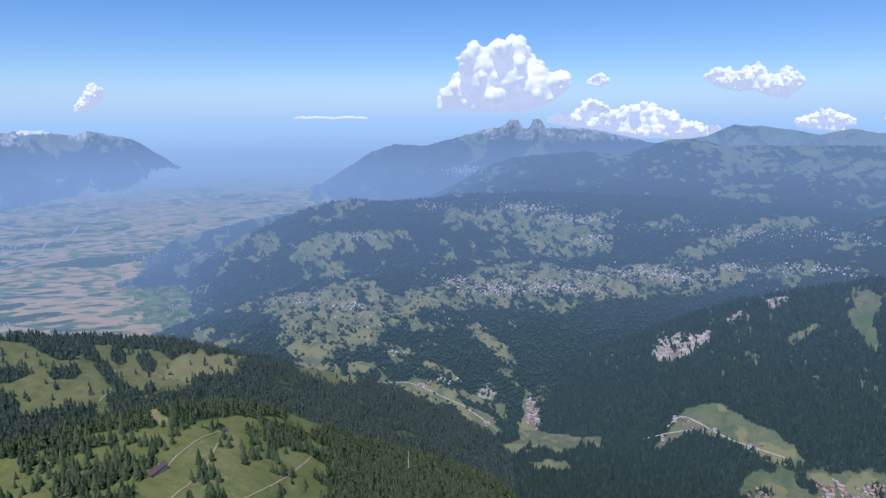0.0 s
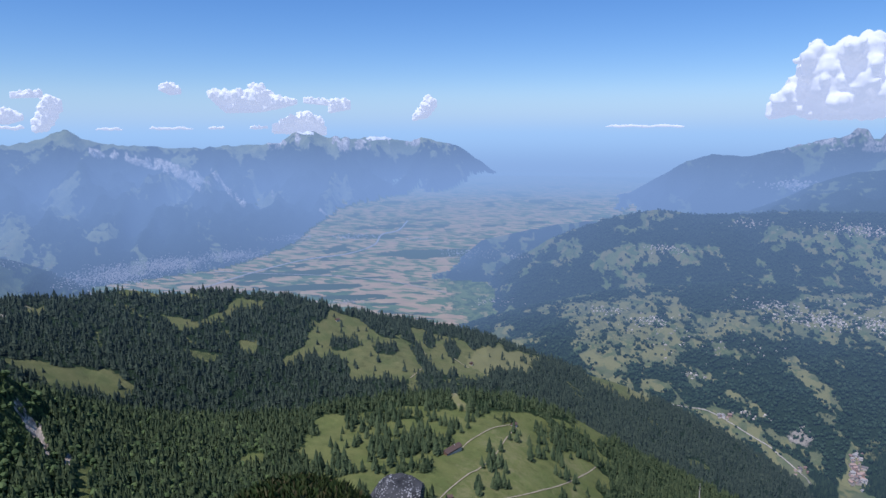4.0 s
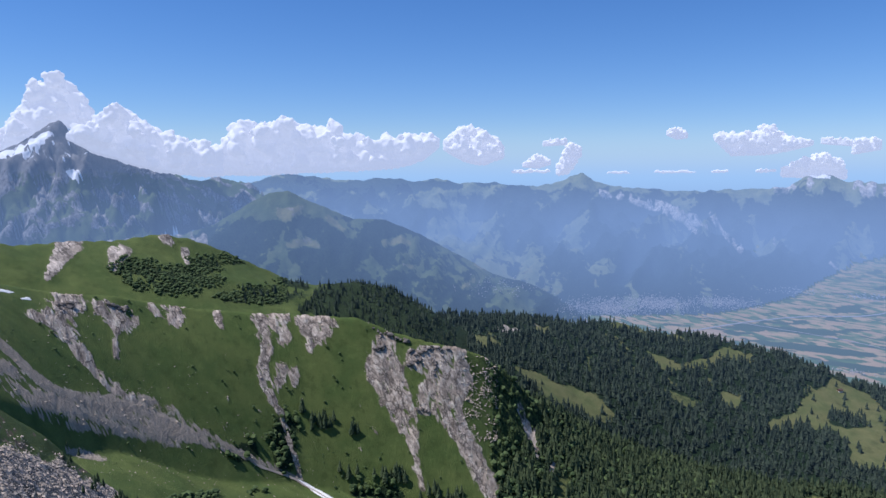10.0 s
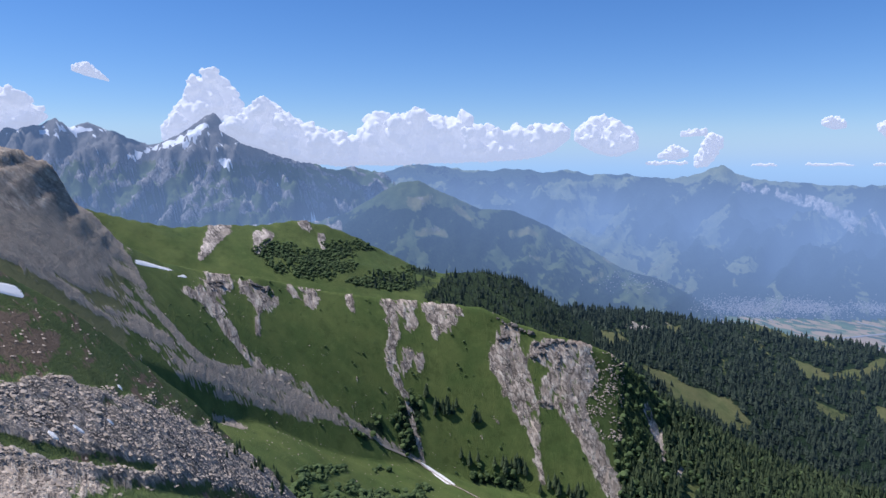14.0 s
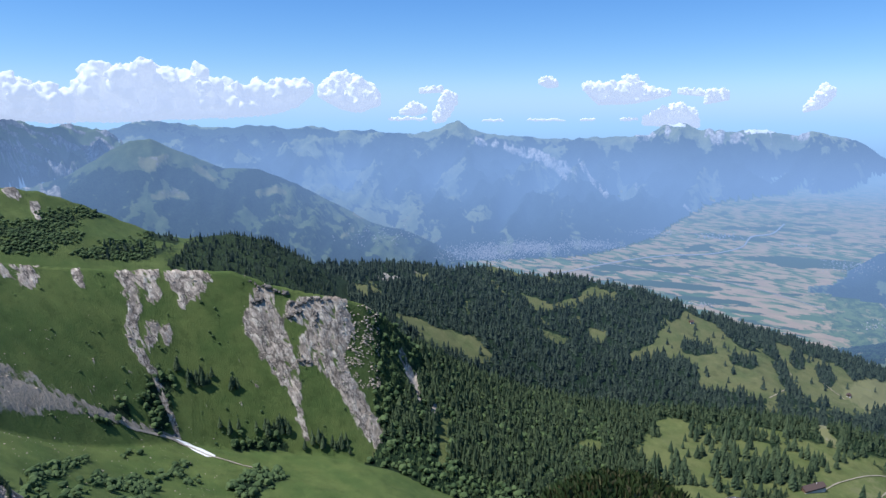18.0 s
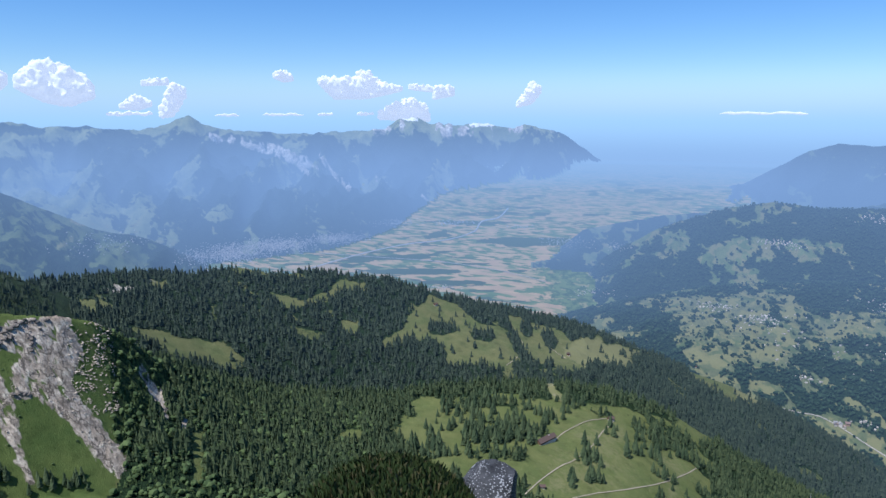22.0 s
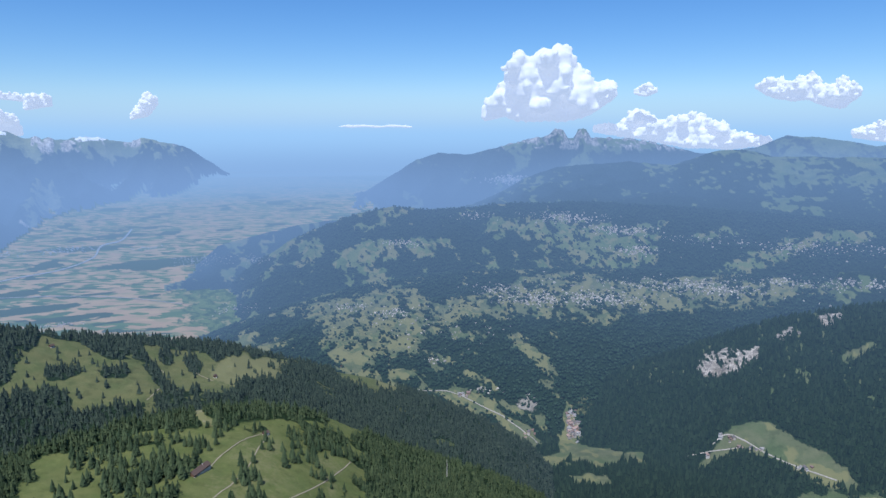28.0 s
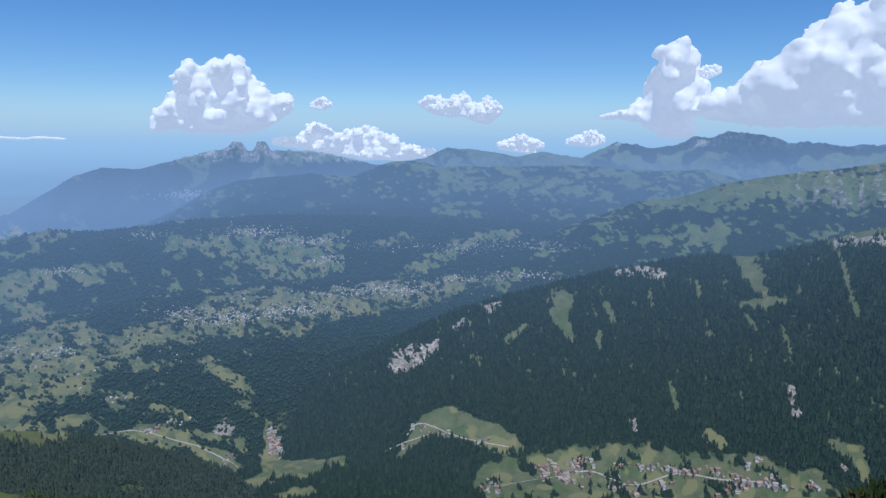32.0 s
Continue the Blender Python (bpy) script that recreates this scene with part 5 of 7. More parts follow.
def build_land():
    owner = WHICH[:-1, :-1].copy()
    far_floor = (owner == 0) & (DD[None, :-1] > 2300)
    hollow = (owner == 0) & (DD[None, :-1] < 700)
    # the steep ground that no view reaches is laid in larger facets
    i1, j0 = int(np.searchsorted(AZ, 72)) // 4 * 4, int(np.searchsorted(DD, 24))
    j1 = j0 + (int(np.searchsorted(DD, 370)) - j0) // 8 * 8
    steep = np.zeros(owner.shape, bool)
    steep[:i1, j0:j1] = True
    qi, qj = np.meshgrid(np.arange(0, i1, 4), np.arange(j0, j1, 8), indexing="ij")
    tagged(sheet("ground", qi.ravel(), qj.ravel(), turf_near, si=4, sj=8), "steep grassy drop below the viewpoint", "ground", kind="structure")
    for key, (label, category, mat) in LAND.items():
        if key == "ground":
            pick = (owner == 0) & ~far_floor & ~hollow
        elif key == "hollow":
            pick = hollow
        elif key == "valley_floor":
            pick = far_floor
        else:
            pick = owner == KEY[key]
        qi, qj = np.nonzero(pick & ~steep)
        if len(qi):
            ob = sheet(NAMES.get(key, key), qi, qj, mat, key == "valley_floor")
            tagged(ob, label, category, kind="structure")


build_land()

# ---------------------------------------------------------------- trees


def mesh_of(name, verts, tris, mat, smooth=False):
    me = bpy.data.meshes.new(name)
    me.vertices.add(len(verts))
    me.vertices.foreach_set("co", np.asarray(verts, np.float32).ravel())
    me.loops.add(len(tris) * 3)
    me.loops.foreach_set("vertex_index", np.asarray(tris, np.int32).ravel())
    me.polygons.add(len(tris))
    me.polygons.foreach_set("loop_start", np.arange(0, len(tris) * 3, 3, dtype=np.int32))
    me.polygons.foreach_set("use_smooth", np.full(len(tris), smooth, bool))
    me.update(calc_edges=True)
    me.validate()
    me.materials.append(mat)
    return me


def fir_shape(tiers, sides, seed, jag=0.25):
    """A fir of height 1: ragged drooping tiers round the stem."""
    r = random.Random(seed)
    v, f = [], []
    for k in range(tiers):
        lo = 0.06 + 0.82 * k / tiers
        hi = lo + 1.75 * 0.94 / tiers if k < tiers - 1 else 1.0
        rad = 0.21 * (1 - lo) ** 0.85 * r.uniform(0.85, 1.12)
        base = len(v)
        v.append((r.uniform(-0.01, 0.01), r.uniform(-0.01, 0.01), min(hi, 1.0)))
        turn = r.random() * 6.3
        for s in range(sides):
            q = turn + 6.2832 * s / sides
            rr = rad * ((0.87 + jag if s % 2 else 0.87 - jag) + r.uniform(-0.14, 0.14))
            v.append((rr * math.cos(q), rr * math.sin(q), lo + r.uniform(-0.02, 0.02) + (0.0 if s % 2 else 0.035)))
        for s in range(sides):
            f.append((base, base + 1 + s, base + 1 + (s + 1) % sides))
    return np.array(v), np.array(f)


def bush_shape(seed, sides=6, rings=3):
    """A rounded, lumpy crown of height 1."""
    r = random.Random(seed)
    v, f = [(0, 0, 1.0)], []
    for k in range(1, rings + 1):
        q = math.pi * 0.62 * k / rings
        for s in range(sides):
            p = 6.2832 * (s + 0.5 * (k % 2)) / sides
            m = r.uniform(0.75, 1.2)
            v.append((0.42 * math.sin(q) * math.cos(p) * m, 0.42 * math.sin(q) * math.sin(p) * m, max(0.02, 0.5 + 0.5 * math.cos(q) * m)))
    for s in range(sides):
        f.append((0, 1 + s, 1 + (s + 1) % sides))
    for k in range(rings - 1):
        a, b = 1 + k * sides, 1 + (k + 1) * sides
        for s in range(sides):
            t = (s + 1) % sides
            f += [(a + s, b + s, b + t), (a + s, b + t, a + t)]
    return np.array(v), np.array(f)


def scatter(count, a0, a1, d0, d1, seed, keep):
    """Random spots on the land where keep(cover, bearing, dip, which) allows and where the eye's side of the land shows."""
    rng = np.random.default_rng(seed)
    a = rng.uniform(a0, a1, count)
    d = np.sqrt(rng.uniform(d0 ** 2, d1 ** 2, count))
    z, i, j = height_at(a, d)
    dip = np.degrees(np.arctan2(z, d))
    ok = keep(COVER[i, j], a, dip, WHICH[i, j], rng.random(count))
    ok &= np.degrees(np.arctan2(z + 14, d)) > SEEN[i, np.maximum(j - 1, 0)] - 0.15
    return a[ok], d[ok], z[ok], rng


def grove(name, spots, shapes, size, spread, mat, label, category="forest", wide=1.0, sink=0.3):
    """Many plants joined into one mesh."""
    a, d, z, rng = spots
    n = len(a)
    if n == 0:
        return None
    x, y = -np.sin(np.radians(a)) * d, np.cos(np.radians(a)) * d
    h = size * (1 + spread * rng.normal(0, 1, n)).clip(0.45, 1.7)
    q = rng.uniform(0, 6.28, n)
    pick = rng.integers(0, len(shapes), n)
    vs, fs, at = [], [], 0
    for k, (v, f) in enumerate(shapes):
        m = np.nonzero(pick == k)[0]
        c, s = np.cos(q[m])[:, None], np.sin(q[m])[:, None]
        hh = h[m][:, None]
        w = wide * rng.uniform(0.8, 1.25, len(m))[:, None]
        vx = x[m][:, None] + (v[None, :, 0] * c - v[None, :, 1] * s) * hh * w
        vy = y[m][:, None] + (v[None, :, 0] * s + v[None, :, 1] * c) * hh * w
        vz = z[m][:, None] + v[None, :, 2] * hh - sink
        vs.append(np.stack([vx, vy, vz], -1).reshape(-1, 3))
        fs.append((f[None] + (np.arange(len(m)) * len(v))[:, None, None] + at).reshape(-1, 3))
        at += len(m) * len(v)
    ob = new(name, mesh_of(name, np.concatenate(vs), np.concatenate(fs), mat))
    return tagged(ob, label, category, kind="stuff")


FIRS = [fir_shape(4, 6, s) for s in range(6)]
FIRS_SMALL = [fir_shape(2, 6, s) for s in range(4)]
FIRS_TINY = [fir_shape(1, 5, s) for s in range(4)]
BUSHES = [bush_shape(s) for s in range(4)]
BUSHES_TINY = [bush_shape(s, 5, 2) for s in range(4)]


def wood_on(keys, cut=0.45, thin=1.0):
    ids = [KEY[k] if k else 0 for k in keys]
    return lambda c, a, e, w, r: np.isin(w, ids) & (c[:, 0] > cut) & (c[:, 1] < 0.5) & (r < thin)


def plant_woods():
    grove("fir_wood", scatter(36000, -11, 78, 980, 1760, 1, lambda c, a, e, w, r: (w == KEY["wooded_ridge"]) & ((c[:, 0] > 0.45) | (r < 0.03)) & (c[:, 1] < 0.5) & (r < np.clip((79 - a) / 7, 0.2, 1))), FIRS, 12.6, 0.3, fir_ridge,
          "dense dark green spruce forest covering the ridge", wide=1.3)
    grove("fir_wood", scatter(26000, -12, 62, 600, 1160, 2, lambda c, a, e, w, r: wood_on(["meadow_spur", ""])(c, a, e, w, r) & (r < np.where(a > 36, 1, 0.6))), FIRS, 11.6, 0.3, fir_mat,
          "spruce forest on the spur below the viewpoint", wide=1.25)
    grove("fir_wood", scatter(2500, 64, 104, 850, 1160, 3, lambda c, a, e, w, r: wood_on(["hump"])(c, a, e, w, r) & (a < 82 + 3 * np.sin(np.asarray(r) * 0.05))), FIRS_SMALL, 9, 0.25, fir_ridge, "dark conifers on the rounded summit")
    grove("alder_scrub", scatter(20000, 40, 63, 520, 860, 4, lambda c, a, e, w, r: np.isin(w, [KEY["meadow_spur"], KEY["cliff_ridge"]]) & (c[:, 0] > 0.4) & (c[:, 1] < 0.4) & (r < np.where(e < -22, 0.4, 0.35))),
          BUSHES[:2] + FIRS_SMALL, 4.0, 0.4, bush_mat, "green alder scrub on the steep slope", "shrubs", 1.25)
    grove("alder_scrub", scatter(7000, 62, 96, 440, 680, 5, lambda c, a, e, w, r: np.isin(w, [KEY["cliff_ridge"], 0]) & (c[:, 0] > 0.35) & (c[:, 1] < 0.5)), BUSHES, 3.2, 0.4, bush_mat,
          "alder and dwarf pine scrub in the gullies", "shrubs", 1.3)
    grove("alder_scrub", scatter(1100, 62, 100, 420, 680, 6, lambda c, a, e, w, r: np.isin(w, [KEY["cliff_ridge"]]) & (c[:, 1] < 0.3) & (fbm(a * 1.4, e * 1.4, 3, 99) > 0.56)), BUSHES_TINY, 1.4, 0.4, bush_mat,
          "low juniper tufts on the grassy slope", "shrubs", 1.6)
    grove("alder_scrub", scatter(5000, 76, 92, 300, 500, 29, lambda c, a, e, w, r: (w == 0) & (c[:, 1] < 0.4) & (e < -24.5) & (fbm(a * 0.9, e * 1.3, 3, 199) > 0.53)), BUSHES, 2.2, 0.45, bush_mat,
          "dark scrub on the lip of the hollow", "shrubs", 1.4)
    grove("alder_scrub", scatter(17000, 78, 104, 850, 1160, 8, lambda c, a, e, w, r: (w == KEY["hump"]) & (c[:, 0] > 0.2)), BUSHES_TINY, 2.2, 0.4, hump_bush_mat, "green scrub on the summit flank", "shrubs", 1.8)
    grove("hill_forest", scatter(60000, -62, 4, 1680, 2700, 9, wood_on(["forest_hill"])), FIRS_TINY, 13, 0.3, fir_far, "dark mixed forest covering the mountainside", wide=1.5)
    grove("hill_forest", scatter(26000, -62, 30, 1100, 2050, 10, wood_on([""])), FIRS_TINY, 15, 0.3, fir_far, "dark forest filling the gorge", wide=1.4)
    grove("terrace_woods", scatter(38000, -40, 28, 1950, 3000, 11, lambda c, a, e, w, r: (w == KEY["terrace_low"]) & ((c[:, 0] > 0.45) | (r < 0.06))), BUSHES_TINY, 7.2, 0.35, tree_far, "woods and hedgerow trees among the meadows", wide=1.3)
    grove("terrace_woods", scatter(20000, -46, 26, 2900, 3420, 12, lambda c, a, e, w, r: np.isin(w, [KEY["terrace_high"]]) & ((c[:, 0] > 0.45) | (r < 0.05))), BUSHES_TINY, 7.0, 0.35, tree_far, "hazy woods on the resort hillside", wide=1.3)


plant_woods()

# ---------------------------------------------------------------- clouds
# Heaps: each cloud's outline from left to right, fitted to the view (bearing, dip of the top, dip of the foot), and how
# far off it is set.
HEAPS = []
HEAPS.append(([(0.1, 2.1, 0.5), (-1.1, 3.2, 0.7), (-1.4, 5.1, 0.9), (-2.5, 5.9, 0.5), (-3.9, 6.2, 0.4), (-5.2, 6.7, 0.4), (-6.3, 6.3, 0.4), (-7.1, 5.0, 0.6), (-7.9, 3.9, 0.8), (-9.0, 3.8, 1.4), (-10.3, 4.0, 2.6)], 4700))
HEAPS.append(([(-8.7, 0.4, -0.4), (-10.7, 0.5, -0.7), (-12.0, 1.9, -0.9), (-13.7, 0.6, -1.2), (-15.8, 1.7, -1.6), (-17.1, 0.9, -1.6), (-18.7, 0.2, -1.7), (-20.3, -0.3, -1.5), (-21.7, -0.6, -1.4)], 4880))
HEAPS.append(([(-20.4, 3.3, 2.9), (-21.4, 3.9, 2.2), (-22.9, 3.5, 1.9), (-24.0, 4.3, 2.0), (-25.0, 2.9, 1.5), (-26.1, 3.7, 1.3), (-27.2, 2.9, 2.3)], 4700))
HEAPS.append(([(-27.0, -0.2, -0.7), (-28.4, 0.4, -0.9), (-30.0, 0.2, -1.1)], 4860))
HEAPS.append(([(27.6, 1.2, 0.6), (27.1, 1.8, 0.7), (26.5, 2.9, 0.8), (25.9, 2.5, 1.6)], 4750))
HEAPS.append(([(-35.0, 2.2, 1.7), (-37.1, 2.7, 1.6), (-38.8, 3.8, 1.3), (-39.2, 6.7, 0.5), (-40.1, 7.2, -0.0), (-41.5, 8.1, 0.1), (-42.1, 6.8, 1.4), (-42.6, 5.5, 2.4)], 4700))
HEAPS.append(([(-41.9, 5.4, 4.3), (-43.0, 5.9, 4.7), (-43.9, 5.7, 5.1)], 4705))
HEAPS.append(([(-41.9, 2.9, 1.9), (-43.7, 4.1, 1.6), (-44.9, 3.6, 1.3), (-45.8, 5.7, 1.1), (-47.1, 6.2, 1.0), (-48.5, 6.8, 0.9), (-49.5, 8.0, 0.9), (-51.9, 9.0, 1.0), (-53.0, 8.9, 1.0), (-54.1, 9.5, 1.0), (-56.2, 11.4, 0.8), (-59.7, 11.2, 0.6)], 4660))
HEAPS.append(([(-26.9, 0.0, -0.5), (-28.7, 0.7, -0.7), (-30.6, -0.0, -0.6)], 4860))
HEAPS.append(([(-32.5, 0.3, -0.3), (-34.5, 1.1, -0.5), (-35.4, 0.5, -0.2)], 4860))
HEAPS.append(([(97.4, 3.1, 1.4), (96.3, 4.8, 1.8), (95.6, 6.6, 2.6), (93.9, 7.2, 3.2), (92.6, 6.3, 3.1), (91.6, 4.5, 2.4)], 4640))
HEAPS.append(([(93.4, 3.1, 2.4), (91.8, 4.0, 1.4), (90.1, 5.3, 0.8), (89.0, 4.9, 0.4), (87.7, 3.3, 0.0), (86.1, 3.5, -0.2), (84.3, 2.5, -0.4), (82.7, 2.8, -0.4)], 4360))
HEAPS.append(([(83.2, 2.8, -0.3), (81.5, 4.1, -0.3), (79.7, 4.2, -0.3), (77.6, 4.5, -0.2), (76.0, 3.9, -0.1), (74.3, 4.4, -0.0), (72.2, 3.4, -0.0), (71.1, 3.0, 0.1), (68.6, 3.4, 0.3), (67.0, 3.4, 0.8), (65.6, 3.1, 1.9)], 4600))
HEAPS.append(([(64.7, 3.1, 1.6), (63.3, 4.0, 0.8), (61.8, 3.6, 0.5), (60.1, 2.6, 1.1)], 4750))
HEAPS.append(([(112.8, 5.6, 1.2), (109.0, 5.3, 1.4), (107.7, 5.4, 1.6), (106.7, 4.8, 1.9), (106.0, 3.7, 2.5), (105.3, 3.4, 3.0)], 4600))
HEAPS.append(([(103.5, 7.0, 6.4), (102.6, 7.2, 6.1), (101.2, 6.0, 5.8)], 4600))
HEAPS.append(([(43.7, 3.0, 2.5), (42.5, 3.2, 1.2), (41.1, 3.1, 1.2), (40.1, 3.8, 1.2), (38.9, 2.8, 1.4), (37.0, 2.4, 1.9)], 4750))
HEAPS.append(([(58.4, 0.9, 0.4), (57.2, 1.7, 0.3), (56.2, 1.1, 0.6)], 4750))
HEAPS.append(([(56.8, 2.7, 2.1), (54.9, 2.9, 2.2)], 4750))
HEAPS.append(([(55.5, 1.2, -0.3), (54.8, 2.6, -0.2), (54.0, 2.6, 1.1)], 4820))
HEAPS.append(([(47.1, 3.5, 2.8), (46.4, 3.6, 2.5), (45.7, 3.2, 2.6)], 4700))
HEAPS.append(([(36.4, 2.6, 2.0), (34.5, 2.5, 1.8)], 4760))
HEAPS.append(([(34.4, 2.5, 1.2), (32.8, 2.5, 1.5)], 4760))
HEAPS.append(([(38.8, 0.5, -0.4), (37.4, 1.2, -0.5), (35.9, 1.6, -0.5), (34.9, 0.6, -0.6)], 4870))
HEAPS.append(([(-11.7, 3.1, 2.6), (-12.5, 3.6, 2.4), (-13.3, 3.2, 2.7)], 4700))
# Low streaks over the horizon: bearing, dip, half width, half height, distance.
STREAKS = [(9.1, 0.15, 3.0, 0.16, 4850), (50.8, 0.0, 0.9, 0.16, 4870), (46.5, 0.05, 1.6, 0.18, 4870), (43.2, 0.1, 0.6, 0.2, 4870), (57.8, 0.1, 1.6, 0.25, 4870), (40.0, 0.1, 0.7, 0.2, 4870)]
for a, e, ra, re, d in STREAKS:
    swell = random.Random(int(a * 10))
    HEAPS.append(([(a + ra * (1 - k / 6), e + re * swell.uniform(0.1, 1.3) * (0.3 if k % 12 == 0 else 1), e - re * swell.uniform(0.3, 0.9)) for k in range(13)], d))


def icosphere(level):
    bm = bmesh.new()
    bmesh.ops.create_icosphere(bm, subdivisions=level, radius=1)
    v = np.array([p.co[:] for p in bm.verts])
    f = np.array([[q.index for q in face.verts] for face in bm.faces])
    bm.free()
    return v, f


BALL = icosphere(1)


def cloud(cols, d, seed):
    """A heap of swelling puffs that fills its outline, fused into one skin."""
    rng = np.random.default_rng(seed)
    mid = (cols[0][0] + cols[-1][0]) / 2
    right = np.array([math.cos(radians(mid)), math.sin(radians(mid)), 0.0])
    out = np.array([-math.sin(radians(mid)), math.cos(radians(mid)), 0.0])
    xs = np.array([d * math.tan(radians(mid - c[0])) for c in cols])
    tops = np.array([d * math.tan(radians(c[1])) for c in cols])
    feet = np.array([d * math.tan(radians(c[2])) for c in cols])
    tall = float((tops - feet).max())
    wide = float(xs[-1] - xs[0])
    thick = min(tall, wide)

    def room(x):
        return float(np.interp(x, xs, feet)), float(np.interp(x, xs, tops))

    balls = []
    x = xs[0]
    while x <= xs[-1]:
        lo, hi = room(x)
        r = min(0.3 * (hi - lo), 0.12 * tall + 3)
        for k in range(max(1, int(0.8 * (hi - lo) / (1.2 * r)))):
            balls.append((x, 0.0, min(lo + r + 1.2 * r * k, hi - r), r))
        x += max(r * 0.8, 2.5)
    budding = []
    for _ in range(int(np.clip(30 + wide / 10, 32, 110))):
        x = rng.uniform(xs[0], xs[-1])
        lo, hi = room(x)
        r = rng.uniform(0.16, 0.34) * min(hi - lo, 0.55 * tall)
        z = lo + r + (hi - lo - 2 * r) * rng.beta(1.5, 0.8)
        for _ in range(4):
            sides = [room(x - r), room(x + r)]
            if any(z < b or z > t for b, t in sides) or x - r < xs[0] or x + r > xs[-1]:
                r *= 0.7
        budding.append((x, rng.normal(0, 0.14) * thick, z, r))
    for buds, grow in ((5, (0.3, 0.55)), (2, (0.28, 0.5))):
        balls += budding
        young = []
        for x, y, z, r in budding:
            for _ in range(buds):
                q, t = rng.uniform(0, 6.283), rng.uniform(-0.7, 1.0)
                c = math.sqrt(max(0.0, 1 - t * t))
                young.append((x + r * c * math.cos(q) * 0.95, y + r * c * math.sin(q) * 0.95, z + r * t * 0.95, r * rng.uniform(*grow)))
        budding = young
    balls += budding
    vs = [BALL[0] * r + out * (d + y) + right * x + np.array([0, 0, z]) for x, y, z, r in balls]
    fs = [BALL[1] + k * len(BALL[0]) for k in range(len(balls))]
    heap = new("cloud", mesh_of("cloud", np.concatenate(vs), np.concatenate(fs), glowing_cloud_mat, True))
    skin = heap.modifiers.new("skin", "REMESH")
    skin.mode, skin.voxel_size, skin.use_smooth_shade = "VOXEL", max(3.2, thick / 47), True
    ease = heap.modifiers.new("ease", "SMOOTH")
    ease.factor, ease.iterations = 0.5, 5
    for reach, much in ((0.2, 0.05), (0.07, 0.02))[:2 if thick > 150 else 1]:
        tex = bpy.data.textures.new("billow", "CLOUDS")
        tex.noise_scale, tex.noise_depth = thick * reach, 3
        puff = heap.modifiers.new("billow", "DISPLACE")
        puff.texture, puff.texture_coords, puff.strength, puff.mid_level = tex, "GLOBAL", thick * much, 0.5
    tagged(heap, "white cumulus cloud with a soft grey base in the blue sky" if tall > 60 else "thin flat white cloud low over the horizon", "cloud", "clouds over the mountains")


for n_cloud, row in enumerate(HEAPS):
    cloud(*row, 100 + n_cloud)


# an added glowing ring that stands in for the haze over the far lake and plain
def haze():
    n = Nodes("lake_haze_glow")
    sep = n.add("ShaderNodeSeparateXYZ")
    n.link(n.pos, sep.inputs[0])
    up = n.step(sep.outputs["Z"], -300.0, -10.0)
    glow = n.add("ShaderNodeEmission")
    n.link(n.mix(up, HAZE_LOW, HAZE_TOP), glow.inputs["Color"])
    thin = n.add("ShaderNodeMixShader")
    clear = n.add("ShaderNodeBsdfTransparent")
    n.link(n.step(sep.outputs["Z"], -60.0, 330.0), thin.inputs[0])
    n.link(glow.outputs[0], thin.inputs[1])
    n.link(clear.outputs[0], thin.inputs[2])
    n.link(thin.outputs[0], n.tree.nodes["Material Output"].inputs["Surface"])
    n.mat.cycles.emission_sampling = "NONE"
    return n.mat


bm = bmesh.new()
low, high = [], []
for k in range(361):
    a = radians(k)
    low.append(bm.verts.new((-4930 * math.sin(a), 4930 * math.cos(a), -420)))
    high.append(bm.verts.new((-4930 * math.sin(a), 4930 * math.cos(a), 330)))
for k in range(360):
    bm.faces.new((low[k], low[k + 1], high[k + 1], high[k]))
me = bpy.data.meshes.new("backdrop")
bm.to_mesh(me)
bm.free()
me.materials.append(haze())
tagged(new("backdrop", me), "glowing pale blue backdrop ring standing in for haze over the far lake", "haze", kind="structure")

# ---------------------------------------------------------------- small things


def part(name, bm, material, parent, label=""):
    me = bpy.data.meshes.new(name)
    bm.to_mesh(me)
    bm.free()
    me.materials.append(material)
    ob = new(name, me)
    ob.parent = parent
    if label:
        ob["label"] = label
    return ob


def box(x0, x1, y0, y1, z0, z1, bm=None):
    bm = bm or bmesh.new()
    v = [bm.verts.new(p) for p in ((x0, y0, z0), (x1, y0, z0), (x1, y1, z0), (x0, y1, z0), (x0, y0, z1), (x1, y0, z1), (x1, y1, z1), (x0, y1, z1))]
    for f in ((0, 3, 2, 1), (4, 5, 6, 7), (0, 1, 5, 4), (1, 2, 6, 5), (2, 3, 7, 6), (3, 0, 4, 7)):
        bm.faces.new([v[i] for i in f])
    return bm


def gable(lx, ly, z0, z1, over=0.0, bm=None):
    """A wall block with gables: the ridge runs along x."""
    bm = bm or bmesh.new()
    x, y = lx / 2, ly / 2
    rise = y * 0.62
    v = [bm.verts.new(p) for p in ((-x, -y, z0), (x, -y, z0), (x, y, z0), (-x, y, z0), (-x, -y, z1), (x, -y, z1), (x, y, z1), (-x, y, z1), (-x, 0, z1 + rise), (x, 0, z1 + rise))]
    for f in ((0, 1, 5, 4), (2, 3, 7, 6), (1, 2, 6, 9, 5), (3, 0, 4, 8, 7), (4, 5, 9, 8), (6, 7, 8, 9), (0, 3, 2, 1)):
        bm.faces.new([v[i] for i in f])
    return bm


